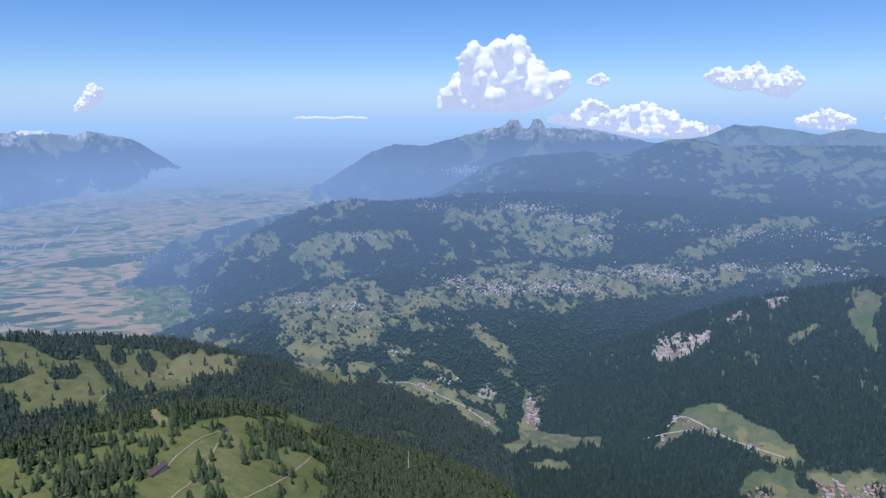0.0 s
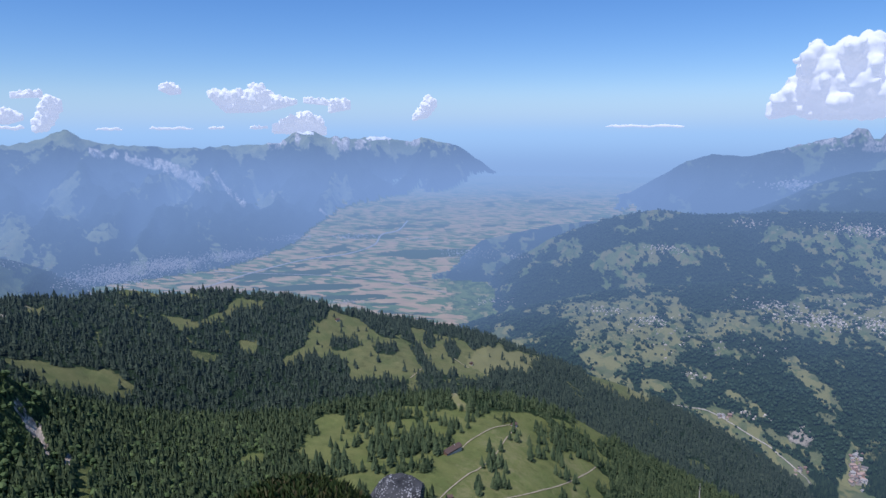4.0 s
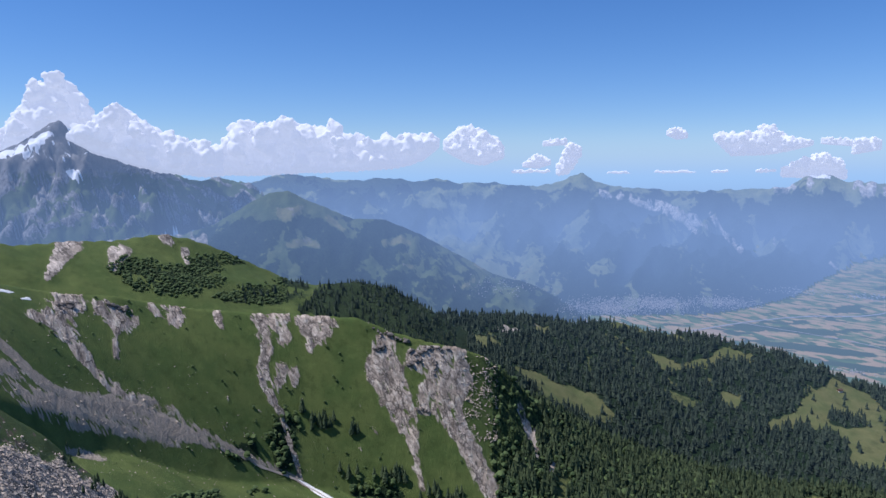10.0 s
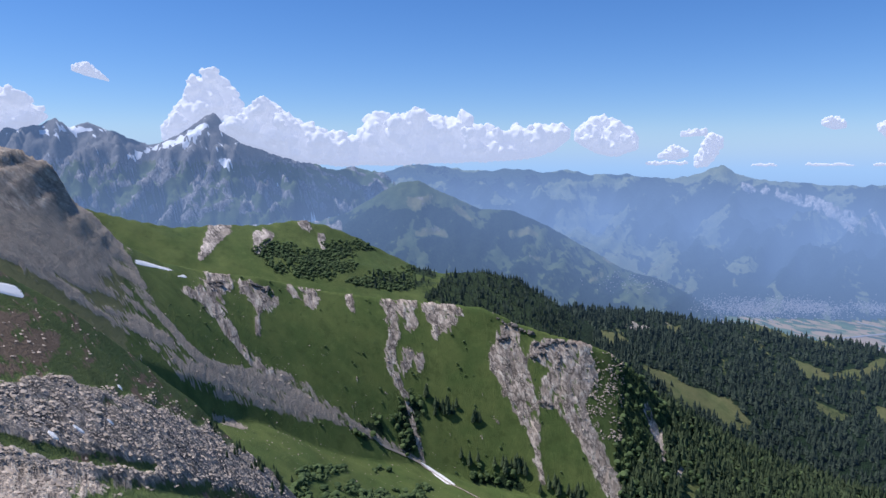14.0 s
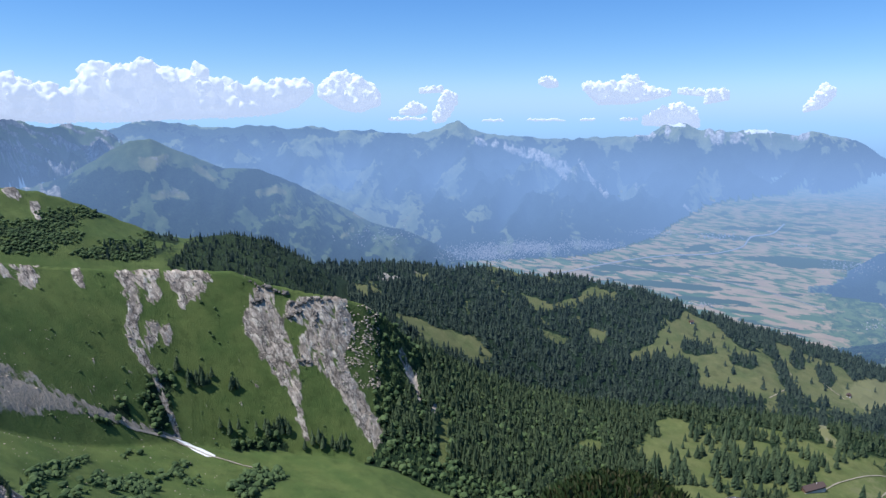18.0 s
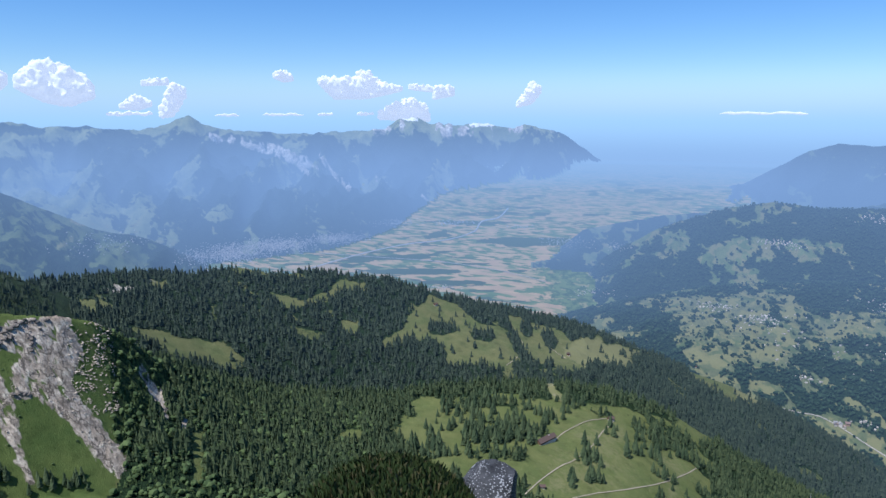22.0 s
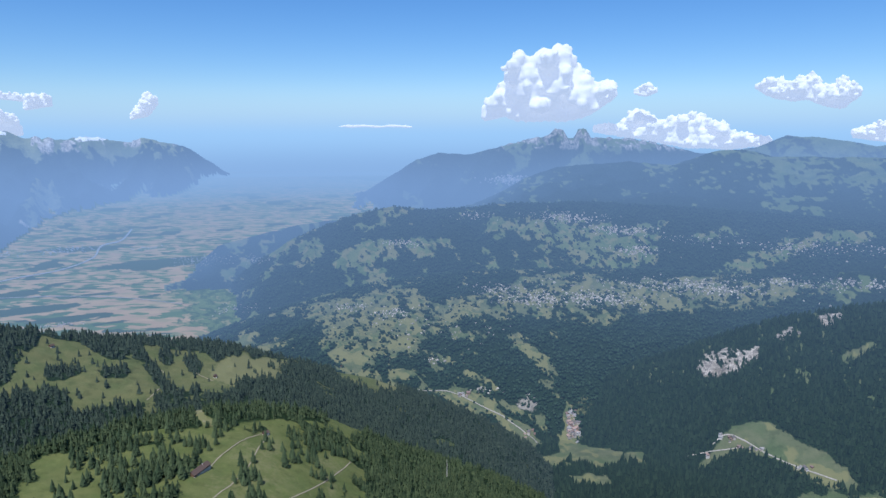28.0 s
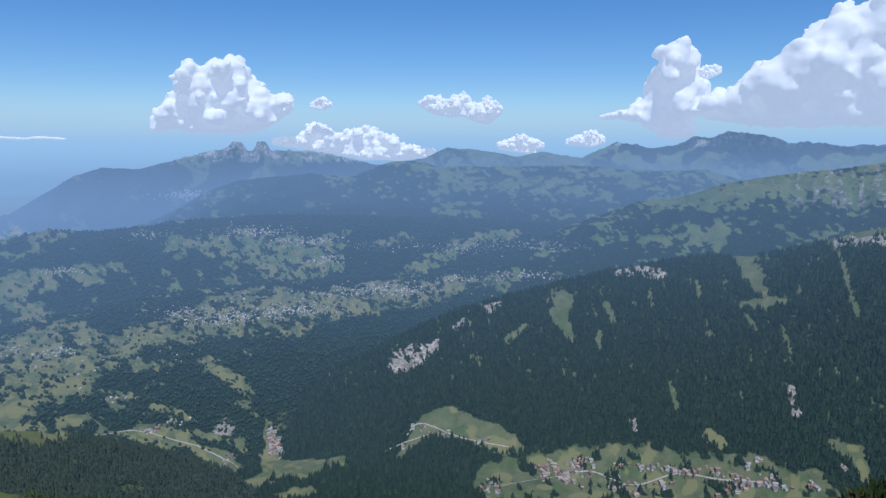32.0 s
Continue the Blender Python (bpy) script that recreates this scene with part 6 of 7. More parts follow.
def roof_slab(lx, ly, z1, over, thick, side):
    """One slope of a roof, side -1 or 1."""
    bm = bmesh.new()
    y = ly / 2 + over
    rise = (ly / 2) * 0.62
    drop = over * 0.62
    x = lx / 2 + over
    pts = [(-x, 0, z1 + rise + 0.03), (x, 0, z1 + rise + 0.03), (x, side * y, z1 - drop + 0.03), (-x, side * y, z1 - drop + 0.03)]
    lo = [bm.verts.new(p) for p in pts]
    hi = [bm.verts.new((p[0], p[1], p[2] + thick)) for p in pts]
    for f in (lo[::-1], hi, *[(lo[i], lo[(i + 1) % 4], hi[(i + 1) % 4], hi[i]) for i in range(4)]):
        bm.faces.new(f)
    bmesh.ops.recalc_face_normals(bm, faces=bm.faces)
    return bm


def chalet(name, lx, ly, high, label, group="", wall=None, upper=None, windows=4, chimney=True):
    """A chalet: stone foot, timber walls, shingled roof, doors and windows."""
    home = new(name)
    part("stone_foot", box(-lx / 2 - 0.1, lx / 2 + 0.1, -ly / 2 - 0.1, ly / 2 + 0.1, -3.0, high * 0.4), wall, home, "pale rendered lower wall")
    part("wall", gable(lx, ly, high * 0.4, high), upper, home)
    for side in (-1, 1):
        part("roof", roof_slab(lx, ly, high, 0.8, 0.18, side), roof_mat, home)
    for k in range(windows):
        x = -lx / 2 + lx * (k + 0.5) / windows
        for y in (-ly / 2 - 0.14, ly / 2 + 0.02):
            part("window", box(x - 0.55, x + 0.55, y, y + 0.12, high * 0.5, high * 0.5 + 1.1), glass_dark, home)
    part("door", box(lx / 2 + 0.1, lx / 2 + 0.18, -0.6, 0.6, 0, 2.0), plank_mat, home)
    if chimney:
        part("chimney", box(lx * 0.18 - 0.4, lx * 0.18 + 0.4, -0.9, -0.1, high, high + ly * 0.31 + 1.1), wall_mat, home)
    return tagged(home, label, "house", group)


def place(a, d, turn=0.0, up=0.0, scale=1.0):
    p = spot(a, d, up)
    return Matrix.Translation(p) @ pose(0, 0, 0, 0, 0, turn) @ Matrix.Scale(scale, 4)


def ribbon(name, points, width, mat, label, category, key=None, lo=300.0, lift=0.35):
    """A track laid over the land through (bearing, dip) points."""
    line = []
    for a, e in points:
        d = distance_at(a, e, lo, key)
        line.append(Vector((-math.sin(radians(a)) * d, math.cos(radians(a)) * d, 0)))
    fine_line = []
    for k in range(len(line) - 1):
        p0, p1, p2, p3 = line[max(k - 1, 0)], line[k], line[k + 1], line[min(k + 2, len(line) - 1)]
        steps = max(2, int((p2 - p1).length / max(4.0, width)))
        for s in range(steps):
            t = s / steps
            fine_line.append(0.5 * ((2 * p1) + (p2 - p0) * t + (2 * p0 - 5 * p1 + 4 * p2 - p3) * t * t + (3 * p1 - p0 - 3 * p2 + p3) * t ** 3))
    fine_line.append(line[-1])
    bm = bmesh.new()
    rows = []
    for k, p in enumerate(fine_line):
        q = fine_line[min(k + 1, len(fine_line) - 1)] - fine_line[max(k - 1, 0)]
        n = Vector((-q.y, q.x, 0)).normalized() * width / 2 * random.Random(k).uniform(0.75, 1.25)
        row = []
        for s in (-1, 0, 1):
            w = p + n * s
            a, d = math.degrees(math.atan2(-w.x, w.y)), math.hypot(w.x, w.y)
            row.append(bm.verts.new(spot(a, d, lift + 0.0006 * d)))
        rows.append(row)
    for r0, r1 in zip(rows, rows[1:]):
        for s in (0, 1):
            bm.faces.new((r0[s], r0[s + 1], r1[s + 1], r1[s]))
    bmesh.ops.recalc_face_normals(bm, faces=bm.faces)
    return tagged(part(name, bm, mat, None), label, category, kind="structure")


ribbon("path", [(26.3, -30.6), (24.8, -29.35), (23.1, -28.2), (22.1, -27.75), (20.6, -26.6), (19.6, -25.25), (18.8, -24.4), (19.4, -24.26), (21.1, -24.65), (22.9, -25.6), (23.6, -26.2)],
       1.35, path_mat, "pale gravel farm track winding over the pasture", "path", "meadow_spur")
ribbon("path", [(22, -30.5), (20, -29.95), (17, -29.25), (14.4, -28.45), (12.5, -27.5), (11.8, -27.0)], 1.35, path_mat, "pale gravel track along the forest edge", "path", "meadow_spur")
ribbon("path", [(28.1, -20.6), (26.9, -19.7), (26.7, -18.7), (27.3, -18.45)], 1.35, path_mat, "pale track across the dry clearing", "path", "wooded_ridge", 900)
ribbon("path", [(23, -19.8), (24.5, -18.9), (24.8, -18.2), (24.6, -17.3)], 1.35, path_mat, "pale track climbing between the trees", "path", "wooded_ridge", 900)
ribbon("stream", [(81.1, -22.9), (77.3, -24.7), (74.3, -26.3), (70.9, -27.6)], 1.6, stone_mat, "dry stony stream bed in the hollow", "stream", None, 420)
ribbon("road", [(-19.2, -24.1), (-20.5, -23.2), (-23.2, -24.06), (-25.7, -24.6), (-28.2, -24.9)], 3.4, far_path_mat, "pale road between hamlet meadows", "road", None, 1600)
ribbon("road", [(-17.2, -25.3), (-19.2, -24.6), (-21.2, -24.0)], 3, far_path_mat, "pale road climbing to the hamlet", "road", None, 1600)
ribbon("road", [(5.8, -21.6), (2.8, -21.8), (-0.7, -23.2), (-2.2, -23.9), (-4.2, -25.1), (-5.0, -25.9)], 3.2, far_path_mat, "pale valley road down to the village", "road", None, 1700)
ribbon("road", [(-27, -28.0), (-31, -27.2), (-35, -26.3), (-38.9, -26.9), (-42.5, -25.6), (-46, -25.5), (-49.5, -25.0)], 3.4, far_path_mat, "pale village street between the houses", "road", None, 1500)
ribbon("river", [(28.2, -7.6), (29, -8.4), (30.4, -8.75), (31.1, -9.6), (33.2, -10.25), (36.5, -10.6), (39.8, -11.2), (43.2, -12.0), (46, -12.6)], 9, far_path_mat, "pale river winding down the valley", "river", None, 2500, 0.6)
ribbon("road", [(25, -13.6), (30, -12.6), (34, -12.1), (39, -11.7), (44, -11.2)], 4, far_path_mat, "straight pale road across the fields", "road", None, 2500, 0.6)

# the alp hut and two sheds
hut = chalet("alp_barn", 30, 9, 4.2, "long alp barn with brown roof beside the track", "", wall_mat, plank_mat, 7)
d_hut = distance_at(24.5, -26.4, 300, "meadow_spur")
p0, p1 = spot(25.4, distance_at(25.4, -26.7, 300, "meadow_spur")), spot(23.6, distance_at(23.6, -26.1, 300, "meadow_spur"))
hut.matrix_world = place(24.5, d_hut, math.degrees(math.atan2((p1 - p0).y, (p1 - p0).x)))
shed = chalet("shed", 6, 4.5, 2.6, "small grey shed on the pasture", "", wall_mat, plank_mat, 1, False)
shed.matrix_world = place(24.7, distance_at(24.7, -29.9, 300, "meadow_spur"), 30)
for a, e in ((34.3, -15.7), (22.8, -19.5), (19.0, -24.3), (12.5, -19.5)):
    key = "meadow_spur" if e < -22 else "wooded_ridge"
    copy_thing(shed, place(a, distance_at(a, e, 300, key), 60 * a, 0, 1.3))


# single firs on the pasture
def fir_tree():
    tree = new("fir_tree")
    v, f = fir_shape(11, 10, 3, 0.13)
    crown = new("crown", mesh_of("crown", v * np.array([20, 20, 15.0]), f, one_fir_mat))
    crown.parent = tree
    bm = bmesh.new()
    bmesh.ops.create_cone(bm, cap_ends=True, segments=7, radius1=0.28, radius2=0.05, depth=12, matrix=Matrix.Translation((0, 0, 5.5)))
    part("trunk", bm, bark_mat, tree)
    return tagged(tree, "single dark green spruce on the sunny pasture", "tree", "spruces on the pasture")


CLUMPS = [(20.6, -27.4, 15, 0.8), (18.7, -25.2, 4, 0.3), (17.3, -26.6, 4, 0.3), (14.2, -28.0, 7, 0.5), (20.0, -29.1, 6, 0.4), (22.3, -29.4, 4, 0.3), (15.9, -25.6, 14, 0.7), (35.0, -27.1, 22, 1.2), (31.2, -25.9, 26, 1.1),
          (24.3, -24.7, 12, 0.6), (26.6, -23.2, 18, 1.0), (29.1, -23.6, 24, 1.2), (15.2, -26.6, 10, 0.6), (27.6, -25.4, 26, 1.1), (29.5, -26.6, 22, 1.0), (32.6, -24.6, 22, 1.0), (26.2, -25.9, 10, 0.6), (22.6, -23.5, 14, 0.8), (13.0, -26.2, 12, 0.6), (33, -27.6, 10, 0.7)]
first_fir = None
dice = random.Random(5)
for a0, e0, count, spread in CLUMPS:
    for _ in range(count):
        a, e = a0 + dice.gauss(0, spread), e0 + dice.gauss(0, spread * 0.55)
        if not -30 < e < -22.4:
            continue
        d = distance_at(a, e, 300, "meadow_spur")
        m = place(a, d, dice.uniform(0, 360), -0.4, dice.uniform(0.55, 1.25))
        if first_fir is None:
            first_fir = fir_tree()
            first_fir.matrix_world = m
        else:
            copy_thing(first_fir, m)

# a bleached dead trunk standing out of the forest
def dead_tree(a, top, foot):
    d = distance_at(a, foot, 300, "meadow_spur")
    tall = d * (tan(top) - tan(foot)) + 2
    tree = new("dead_tree")
    bm = bmesh.new()
    rings = []
    for k in range(9):
        f = k / 8
        r = 0.75 * (1 - 0.75 * f)
        rings.append([bm.verts.new((0.5 * math.sin(f * 2.4) + r * math.cos(q), 0.3 * f + r * math.sin(q), tall * f)) for q in (0, 1.05, 2.09, 3.14, 4.19, 5.24)])
    for r0, r1 in zip(rings, rings[1:]):
        for k in range(6):
            bm.faces.new((r0[k], r0[(k + 1) % 6], r1[(k + 1) % 6], r1[k]))
    bm.faces.new(rings[-1])
    part("trunk", bm, dead_mat, tree)
    for k in range(5):
        bm = bmesh.new()
        q, z = 1.3 * k, tall * (0.4 + 0.11 * k)
        tip = Vector((math.cos(q) * 2.0, math.sin(q) * 2.0, 0.6))
        bmesh.ops.create_cone(bm, cap_ends=True, segments=5, radius1=0.14, radius2=0.04, depth=2.0, matrix=Matrix.Translation(Vector((0.4, 0.2, z)) + tip / 2) @ tip.to_track_quat("Z", "Y").to_matrix().to_4x4())
        part("branch", bm, dead_mat, tree)
    tree.matrix_world = place(a, d, 0, -0.5)
    tagged(tree, "bleached bare dead tree trunk among dark spruces", "tree")


dead_tree(3.25, -27.1, -28.7)

# firs on the green bowl below the cliffs
for a0, e0, count, spread in [(75.5, -20.3, 12, 0.5), (72.6, -21, 5, 0.4), (77, -19.3, 4, 0.25), (69.5, -24.6, 14, 0.8), (66, -25.8, 10, 0.7), (73, -24.2, 6, 0.8), (64, -26.5, 10, 0.6)]:
    for _ in range(count):
        a, e = a0 + dice.gauss(0, spread), e0 + dice.gauss(0, spread * 0.5)
        copy_thing(first_fir, place(a, distance_at(a, e, 420), dice.uniform(0, 360), -0.3, dice.uniform(0.4, 0.75)))["label"] = "small dark spruce on the grassy slope"


# villages: single houses near the gorge
def village_house(k, tone):
    home = new("house")
    lx, ly, high = ((13, 10, 6.0), (10, 9, 5.0), (17, 10, 7.0))[k]
    part("wall", gable(lx, ly, -3, high), wall_tones[tone], home)
    for side in (-1, 1):
        part("roof", roof_slab(lx, ly, high, 1.1, 0.3, side), roof_tones[tone], home)
    label = ("white rendered chalet with a grey roof", "brown timber chalet with a red-brown roof", "beige house with a dark roof", "weathered chalet with a light brown roof")[tone]
    return tagged(home, label, "house", "houses of the mountain village")


HOUSES = [village_house(k % 3, k % 4) for k in range(12)]
used_first = set()
for a0, e0, count, ra, re in [(-7.8, -24.3, 46, 0.5, 0.6), (-7.5, -23.2, 14, 0.25, 0.4), (-20.4, -23.4, 7, 0.5, 0.15), (-22.3, -24.0, 8, 0.8, 0.12), (-19.0, -25.0, 4, 0.3, 0.1), (-25.5, -24.6, 5, 1.0, 0.12), (-33.2, -26.6, 46, 1.3, 0.6), (-31.2, -27.0, 9, 0.6, 0.5),
                              (-26.8, -28.0, 12, 0.7, 0.4), (-38.8, -25.5, 14, 1.2, 0.15), (-42.5, -25.4, 24, 1.6, 0.2), (-38.9, -27.2, 18, 1.1, 0.4), (-46.9, -25.7, 24, 0.9, 0.6), (-49.5, -25.2, 20, 1.0, 0.4), (-48, -24, 6, 0.5, 0.5), (-52.4, -24.7, 4, 0.4, 0.3),
                              (-34.6, -25.7, 14, 0.8, 0.3), (-41.2, -26.4, 9, 0.8, 0.3), (-45.1, -25.1, 8, 0.6, 0.2), (-54.5, -23.0, 3, 0.4, 0.2), (-3.8, -25.0, 7, 0.5, 0.3), (1.7, -22.0, 6, 0.7, 0.12)]:
    for _ in range(count):
        a, e = a0 + dice.gauss(0, ra * 0.7), e0 + dice.gauss(0, re * 0.7)
        m = place(a, distance_at(a, e, 1400), dice.choice((0, 90)) + dice.gauss(20 + a, 14), 0, dice.uniform(0.6, 1.05))
        k = dice.randrange(12)
        if k not in used_first:
            used_first.add(k)
            HOUSES[k].matrix_world = m
        else:
            copy_thing(HOUSES[k], m)

# far villages and the town on the plain
bmh = gable(1.2, 1.0, -0.3, 0.5)
bmesh.ops.triangulate(bmh, faces=bmh.faces)
bmh.verts.index_update()
HOUSE_SHAPE = (np.array([v.co[:] for v in bmh.verts]), np.array([[q.index for q in f.verts] for f in bmh.faces]))
bmh.free()


def settle(name, rows, size, mat, label, seed, lo):
    rng = np.random.default_rng(seed)
    aa, dd = [], []
    for a0, e0, ra, re, count in rows:
        for _ in range(count):
            a, e = a0 + rng.normal(0, ra * 0.55), e0 + rng.normal(0, re * 0.55)
            aa.append(a)
            dd.append(distance_at(a, e, lo) + rng.uniform(-9, 9))
    aa, dd = np.array(aa), np.array(dd)
    z, _, _ = height_at(aa, dd)
    grove(name, (aa, dd, z, rng), [HOUSE_SHAPE], size, 0.3, mat, label, "village", 1.0, 0.0)


settle("village", [(-4.4, -14.0, 3.0, 0.5, 320), (-9.6, -13.8, 3.0, 0.5, 380), (-1.0, -13.3, 2.2, 0.5, 130), (-17.9, -12.3, 4.0, 0.5, 380), (-23.9, -11.4, 3.5, 0.4, 170), (-28.9, -11.0, 3.0, 0.3, 130), (7.7, -15.3, 1.6, 0.4, 80), (11.5, -14.7, 1.5, 0.3, 60),
                   (4.3, -19.2, 1.0, 0.25, 26), (-0.2, -21.5, 1.0, 0.2, 24), (5, -16.5, 6, 1.6, 90), (-13, -12.6, 9, 0.8, 200)], 3.7, house_wall, "chalet village scattered over the sunny terrace", 301, 1950)
settle("village", [(-11.1, -8.15, 2.4, 0.35, 260), (-6.6, -7.2, 3.2, 0.4, 300), (-12.5, -9.7, 1.6, 0.4, 130), (-24.4, -8.8, 3.2, 0.5, 170), (7.1, -9.5, 1.6, 0.25, 90), (0.9, -7.1, 1.6, 0.25, 70), (-30, -8.5, 3.5, 0.5, 120), (-18, -8.6, 4, 0.5, 80)], 3.6, town_mat,
       "hazy resort village on the hillside", 302, 2900)
settle("village", [(-1.9, -4.2, 1.6, 0.25, 170)], 6.0, town_mat, "distant resort village on a mountain shelf", 303, 4050)
settle("town", [(51.2, -10.9, 2.4, 0.7, 1500), (47.5, -10.4, 2.6, 0.5, 1400), (42.7, -10.0, 2.4, 0.35, 700), (54, -11.0, 1.5, 0.6, 160), (37.4, -8.8, 2.0, 0.25, 150), (32.7, -8.8, 1.6, 0.2, 120), (23.6, -10.3, 2.0, 0.4, 150), (33.6, -14.2, 1.4, 0.15, 60),
                (19.2, -10.5, 1.2, 0.3, 70), (20.8, -14.2, 1.6, 0.4, 70), (60, -9.4, 3.5, 0.8, 160), (27.2, -9.1, 0.9, 0.08, 40)], 2.7, town_mat, "sprawling pale town on the valley floor", 304, 2500)


# boulders and stones of the rubble field
def stone_shape(seed, level=1):
    v, f = icosphere(level)
    r = np.random.default_rng(seed)
    v = v * (1 + r.uniform(-0.28, 0.28, (len(v), 1))) * r.uniform(0.7, 1.2, (1, 3))
    return v * 0.5 + np.array([0, 0, 0.25]), f


def pebble(seed):
    r = np.random.default_rng(seed)
    v = np.array([(1, 0, 0), (-1, 0, 0), (0, 1, 0), (0, -1, 0), (0, 0, 1), (0, 0, -1.0)]) * r.uniform(0.35, 0.6, (6, 1)) + r.uniform(-0.15, 0.15, (6, 3))
    f = [(0, 2, 4), (2, 1, 4), (1, 3, 4), (3, 0, 4), (2, 0, 5), (1, 2, 5), (3, 1, 5), (0, 3, 5)]
    return v * np.array([1, 1, 0.7]) + np.array([0, 0, 0.15]), np.array(f)


PEBBLES = [pebble(k) for k in range(8)]
first_stone = None
on_rubble = lambda c, a, e, w, r: (c[:, 1] > 0.55) & (a > 86)
grove("rubble", scatter(80000, 86, 112, 60, 260, 21, on_rubble), PEBBLES, 0.24, 0.6, stone_mat, "loose grey limestone rubble on the slope", "stones", 1.0, 0.08)
grove("rubble", scatter(12000, 86, 112, 60, 260, 26, on_rubble), PEBBLES, 0.65, 0.5, stone_mat, "coarse grey limestone rubble on the slope", "stones", 1.1, 0.15)
grove("rubble", scatter(3500, 86, 112, 60, 260, 27, lambda c, a, e, w, r: ((c[:, 1] > 0.2) | (c[:, 2] > 0.4)) & (a > 86)), PEBBLES, 0.5, 0.6, stone_mat, "scattered stones on thin grass", "stones", 1.1, 0.12)
grove("rubble", scatter(5000, 60, 112, 400, 680, 22, lambda c, a, e, w, r: (c[:, 1] > 0.2) & (c[:, 1] < 0.8) & (w == KEY["cliff_ridge"])), PEBBLES, 0.8, 0.6, stone_mat, "fallen pale stones on the grass", "stones", 1.0, 0.1)
grove("rubble", scatter(900, 74, 96, 380, 560, 23, lambda c, a, e, w, r: (c[:, 1] < 0.4) & (r < 0.5)), PEBBLES, 0.7, 0.5, stone_mat, "pale stones strewn over the meadow", "stones", 1.0, 0.1)
grove("rubble", scatter(5200, 60.4, 63.6, 560, 760, 28, lambda c, a, e, w, r: (w == KEY["cliff_ridge"]) & (e < -15.2) & (e > -22) & (c[:, 1] < 0.6) & (fbm(a * 2.4, e * 2.4, 3, 197) > 0.48)), PEBBLES, 1.3, 0.5, stone_mat, "pale stones scattered over the grass beside the cliff", "stones", 1.2, 0.3)
grove("crag_blocks", scatter(9000, 56, 96, 420, 700, 25, lambda c, a, e, w, r: (c[:, 1] > 0.55) & (w == KEY["cliff_ridge"]) & (r < 0.35)), PEBBLES, 1.3, 0.6, stone_mat, "pale limestone blocks standing out of the cliff", "stones", 1.0, 0.35)
# dark broken rock steps under the crest of the scars
CRAGS = [[(71.2, -12.7), (70.2, -13.2), (69.0, -13.7), (68.0, -14.1)], [(71.0, -14.6), (70.4, -14.6), (69.8, -14.2)], [(68.0, -14.9), (67.2, -15.0), (66.4, -14.6), (65.6, -14.5), (64.6, -14.6)], [(68.2, -15.8), (67.4, -15.6), (66.9, -15.3)],
         [(66.0, -15.4), (65.7, -16.0), (65.9, -16.7)], [(94.9, -9.5), (94.2, -9.7), (93.4, -9.4)], [(91.6, -9.6), (90.9, -10.1), (90.0, -10.3)], [(67.6, -19.6), (67.0, -19.4), (66.3, -19.6)]]
crag_first = [None] * 4
for line in CRAGS:
    for (a0, e0), (a1, e1) in zip(line, line[1:]):
        for k in range(5):
            f = (k + dice.random()) / 5
            a, e = a0 + (a1 - a0) * f + dice.gauss(0, 0.06), e0 + (e1 - e0) * f + dice.gauss(0, 0.1)
            m = place(a, distance_at(a, e, 420, "cliff_ridge"), dice.uniform(0, 360), -0.6, dice.uniform(0.9, 2.3)) @ Matrix.Diagonal((1.3, 1.0, 0.9, 1))
            kind = dice.randrange(4)
            if crag_first[kind] is None:
                crag_first[kind] = tagged(new("crag", mesh_of("crag", *stone_shape(60 + kind, 2), crag_mat)), "dark broken limestone block under the ridge crest", "rock", "rock blocks under the crest")
                crag_first[kind].matrix_world = m
            else:
                copy_thing(crag_first[kind], m)
aa, dd, zz, rng = scatter(2600, 86, 112, 80, 240, 24, on_rubble)
for k in range(min(240, len(aa))):
    m = place(float(aa[k]), float(dd[k]), float(rng.uniform(0, 360)), -0.2, float(rng.uniform(0.6, 1.5)))
    if first_stone is None:
        first_stone = tagged(new("boulder", mesh_of("boulder", *PEBBLES[2], stone_mat)), "angular grey limestone boulder in the rubble", "boulder", "boulders of the rubble field")
        first_stone.matrix_world = m
    else:
        copy_thing(first_stone, m)


# old snow
def snow_patch(a0, e0, ra, re, lean, lo, key, label):
    bm = bmesh.new()
    r = random.Random(int(a0 * 10))
    rim, mid = [], None
    pts = []
    for k in range(28):
        q = 6.2832 * k / 28
        m = 1 + 0.22 * math.sin(3 * q + a0) + r.uniform(-0.1, 0.1)
        u, v = math.cos(q) * m, math.sin(q) * m
        pts.append((a0 + ra * u, e0 + re * v + lean * u))
    rings = []
    for f in (1.0, 0.85, 0.5):
        ring = []
        for a, e in pts:
            a, e = a0 + (a - a0) * f, e0 + (e - e0) * f
            ring.append(bm.verts.new(spot(a, distance_at(a, e, lo, key), (0.05, 0.25, 0.3)[len(rings)])))
        rings.append(ring)
    centre = bm.verts.new(spot(a0, distance_at(a0, e0, lo, key), 0.3))
    for r0, r1 in zip(rings, rings[1:]):
        for k in range(28):
            bm.faces.new((r0[k], r0[(k + 1) % 28], r1[(k + 1) % 28], r1[k]))
    for k in range(28):
        bm.faces.new((rings[-1][k], rings[-1][(k + 1) % 28], centre))
    for f in bm.faces:
        f.smooth = True
    bmesh.ops.recalc_face_normals(bm, faces=bm.faces)
    tagged(part("snow_patch", bm, snow_mat, None), label, "snow", "snow patches")


snow_patch(108.9, -8.9, 1.6, 0.35, 0.55, 60, "spur", "long patch of old white snow on the spur")
snow_patch(99.0, -7.9, 1.3, 0.16, 0.42, 300, "cliff_ridge", "narrow strip of old snow under the crest")
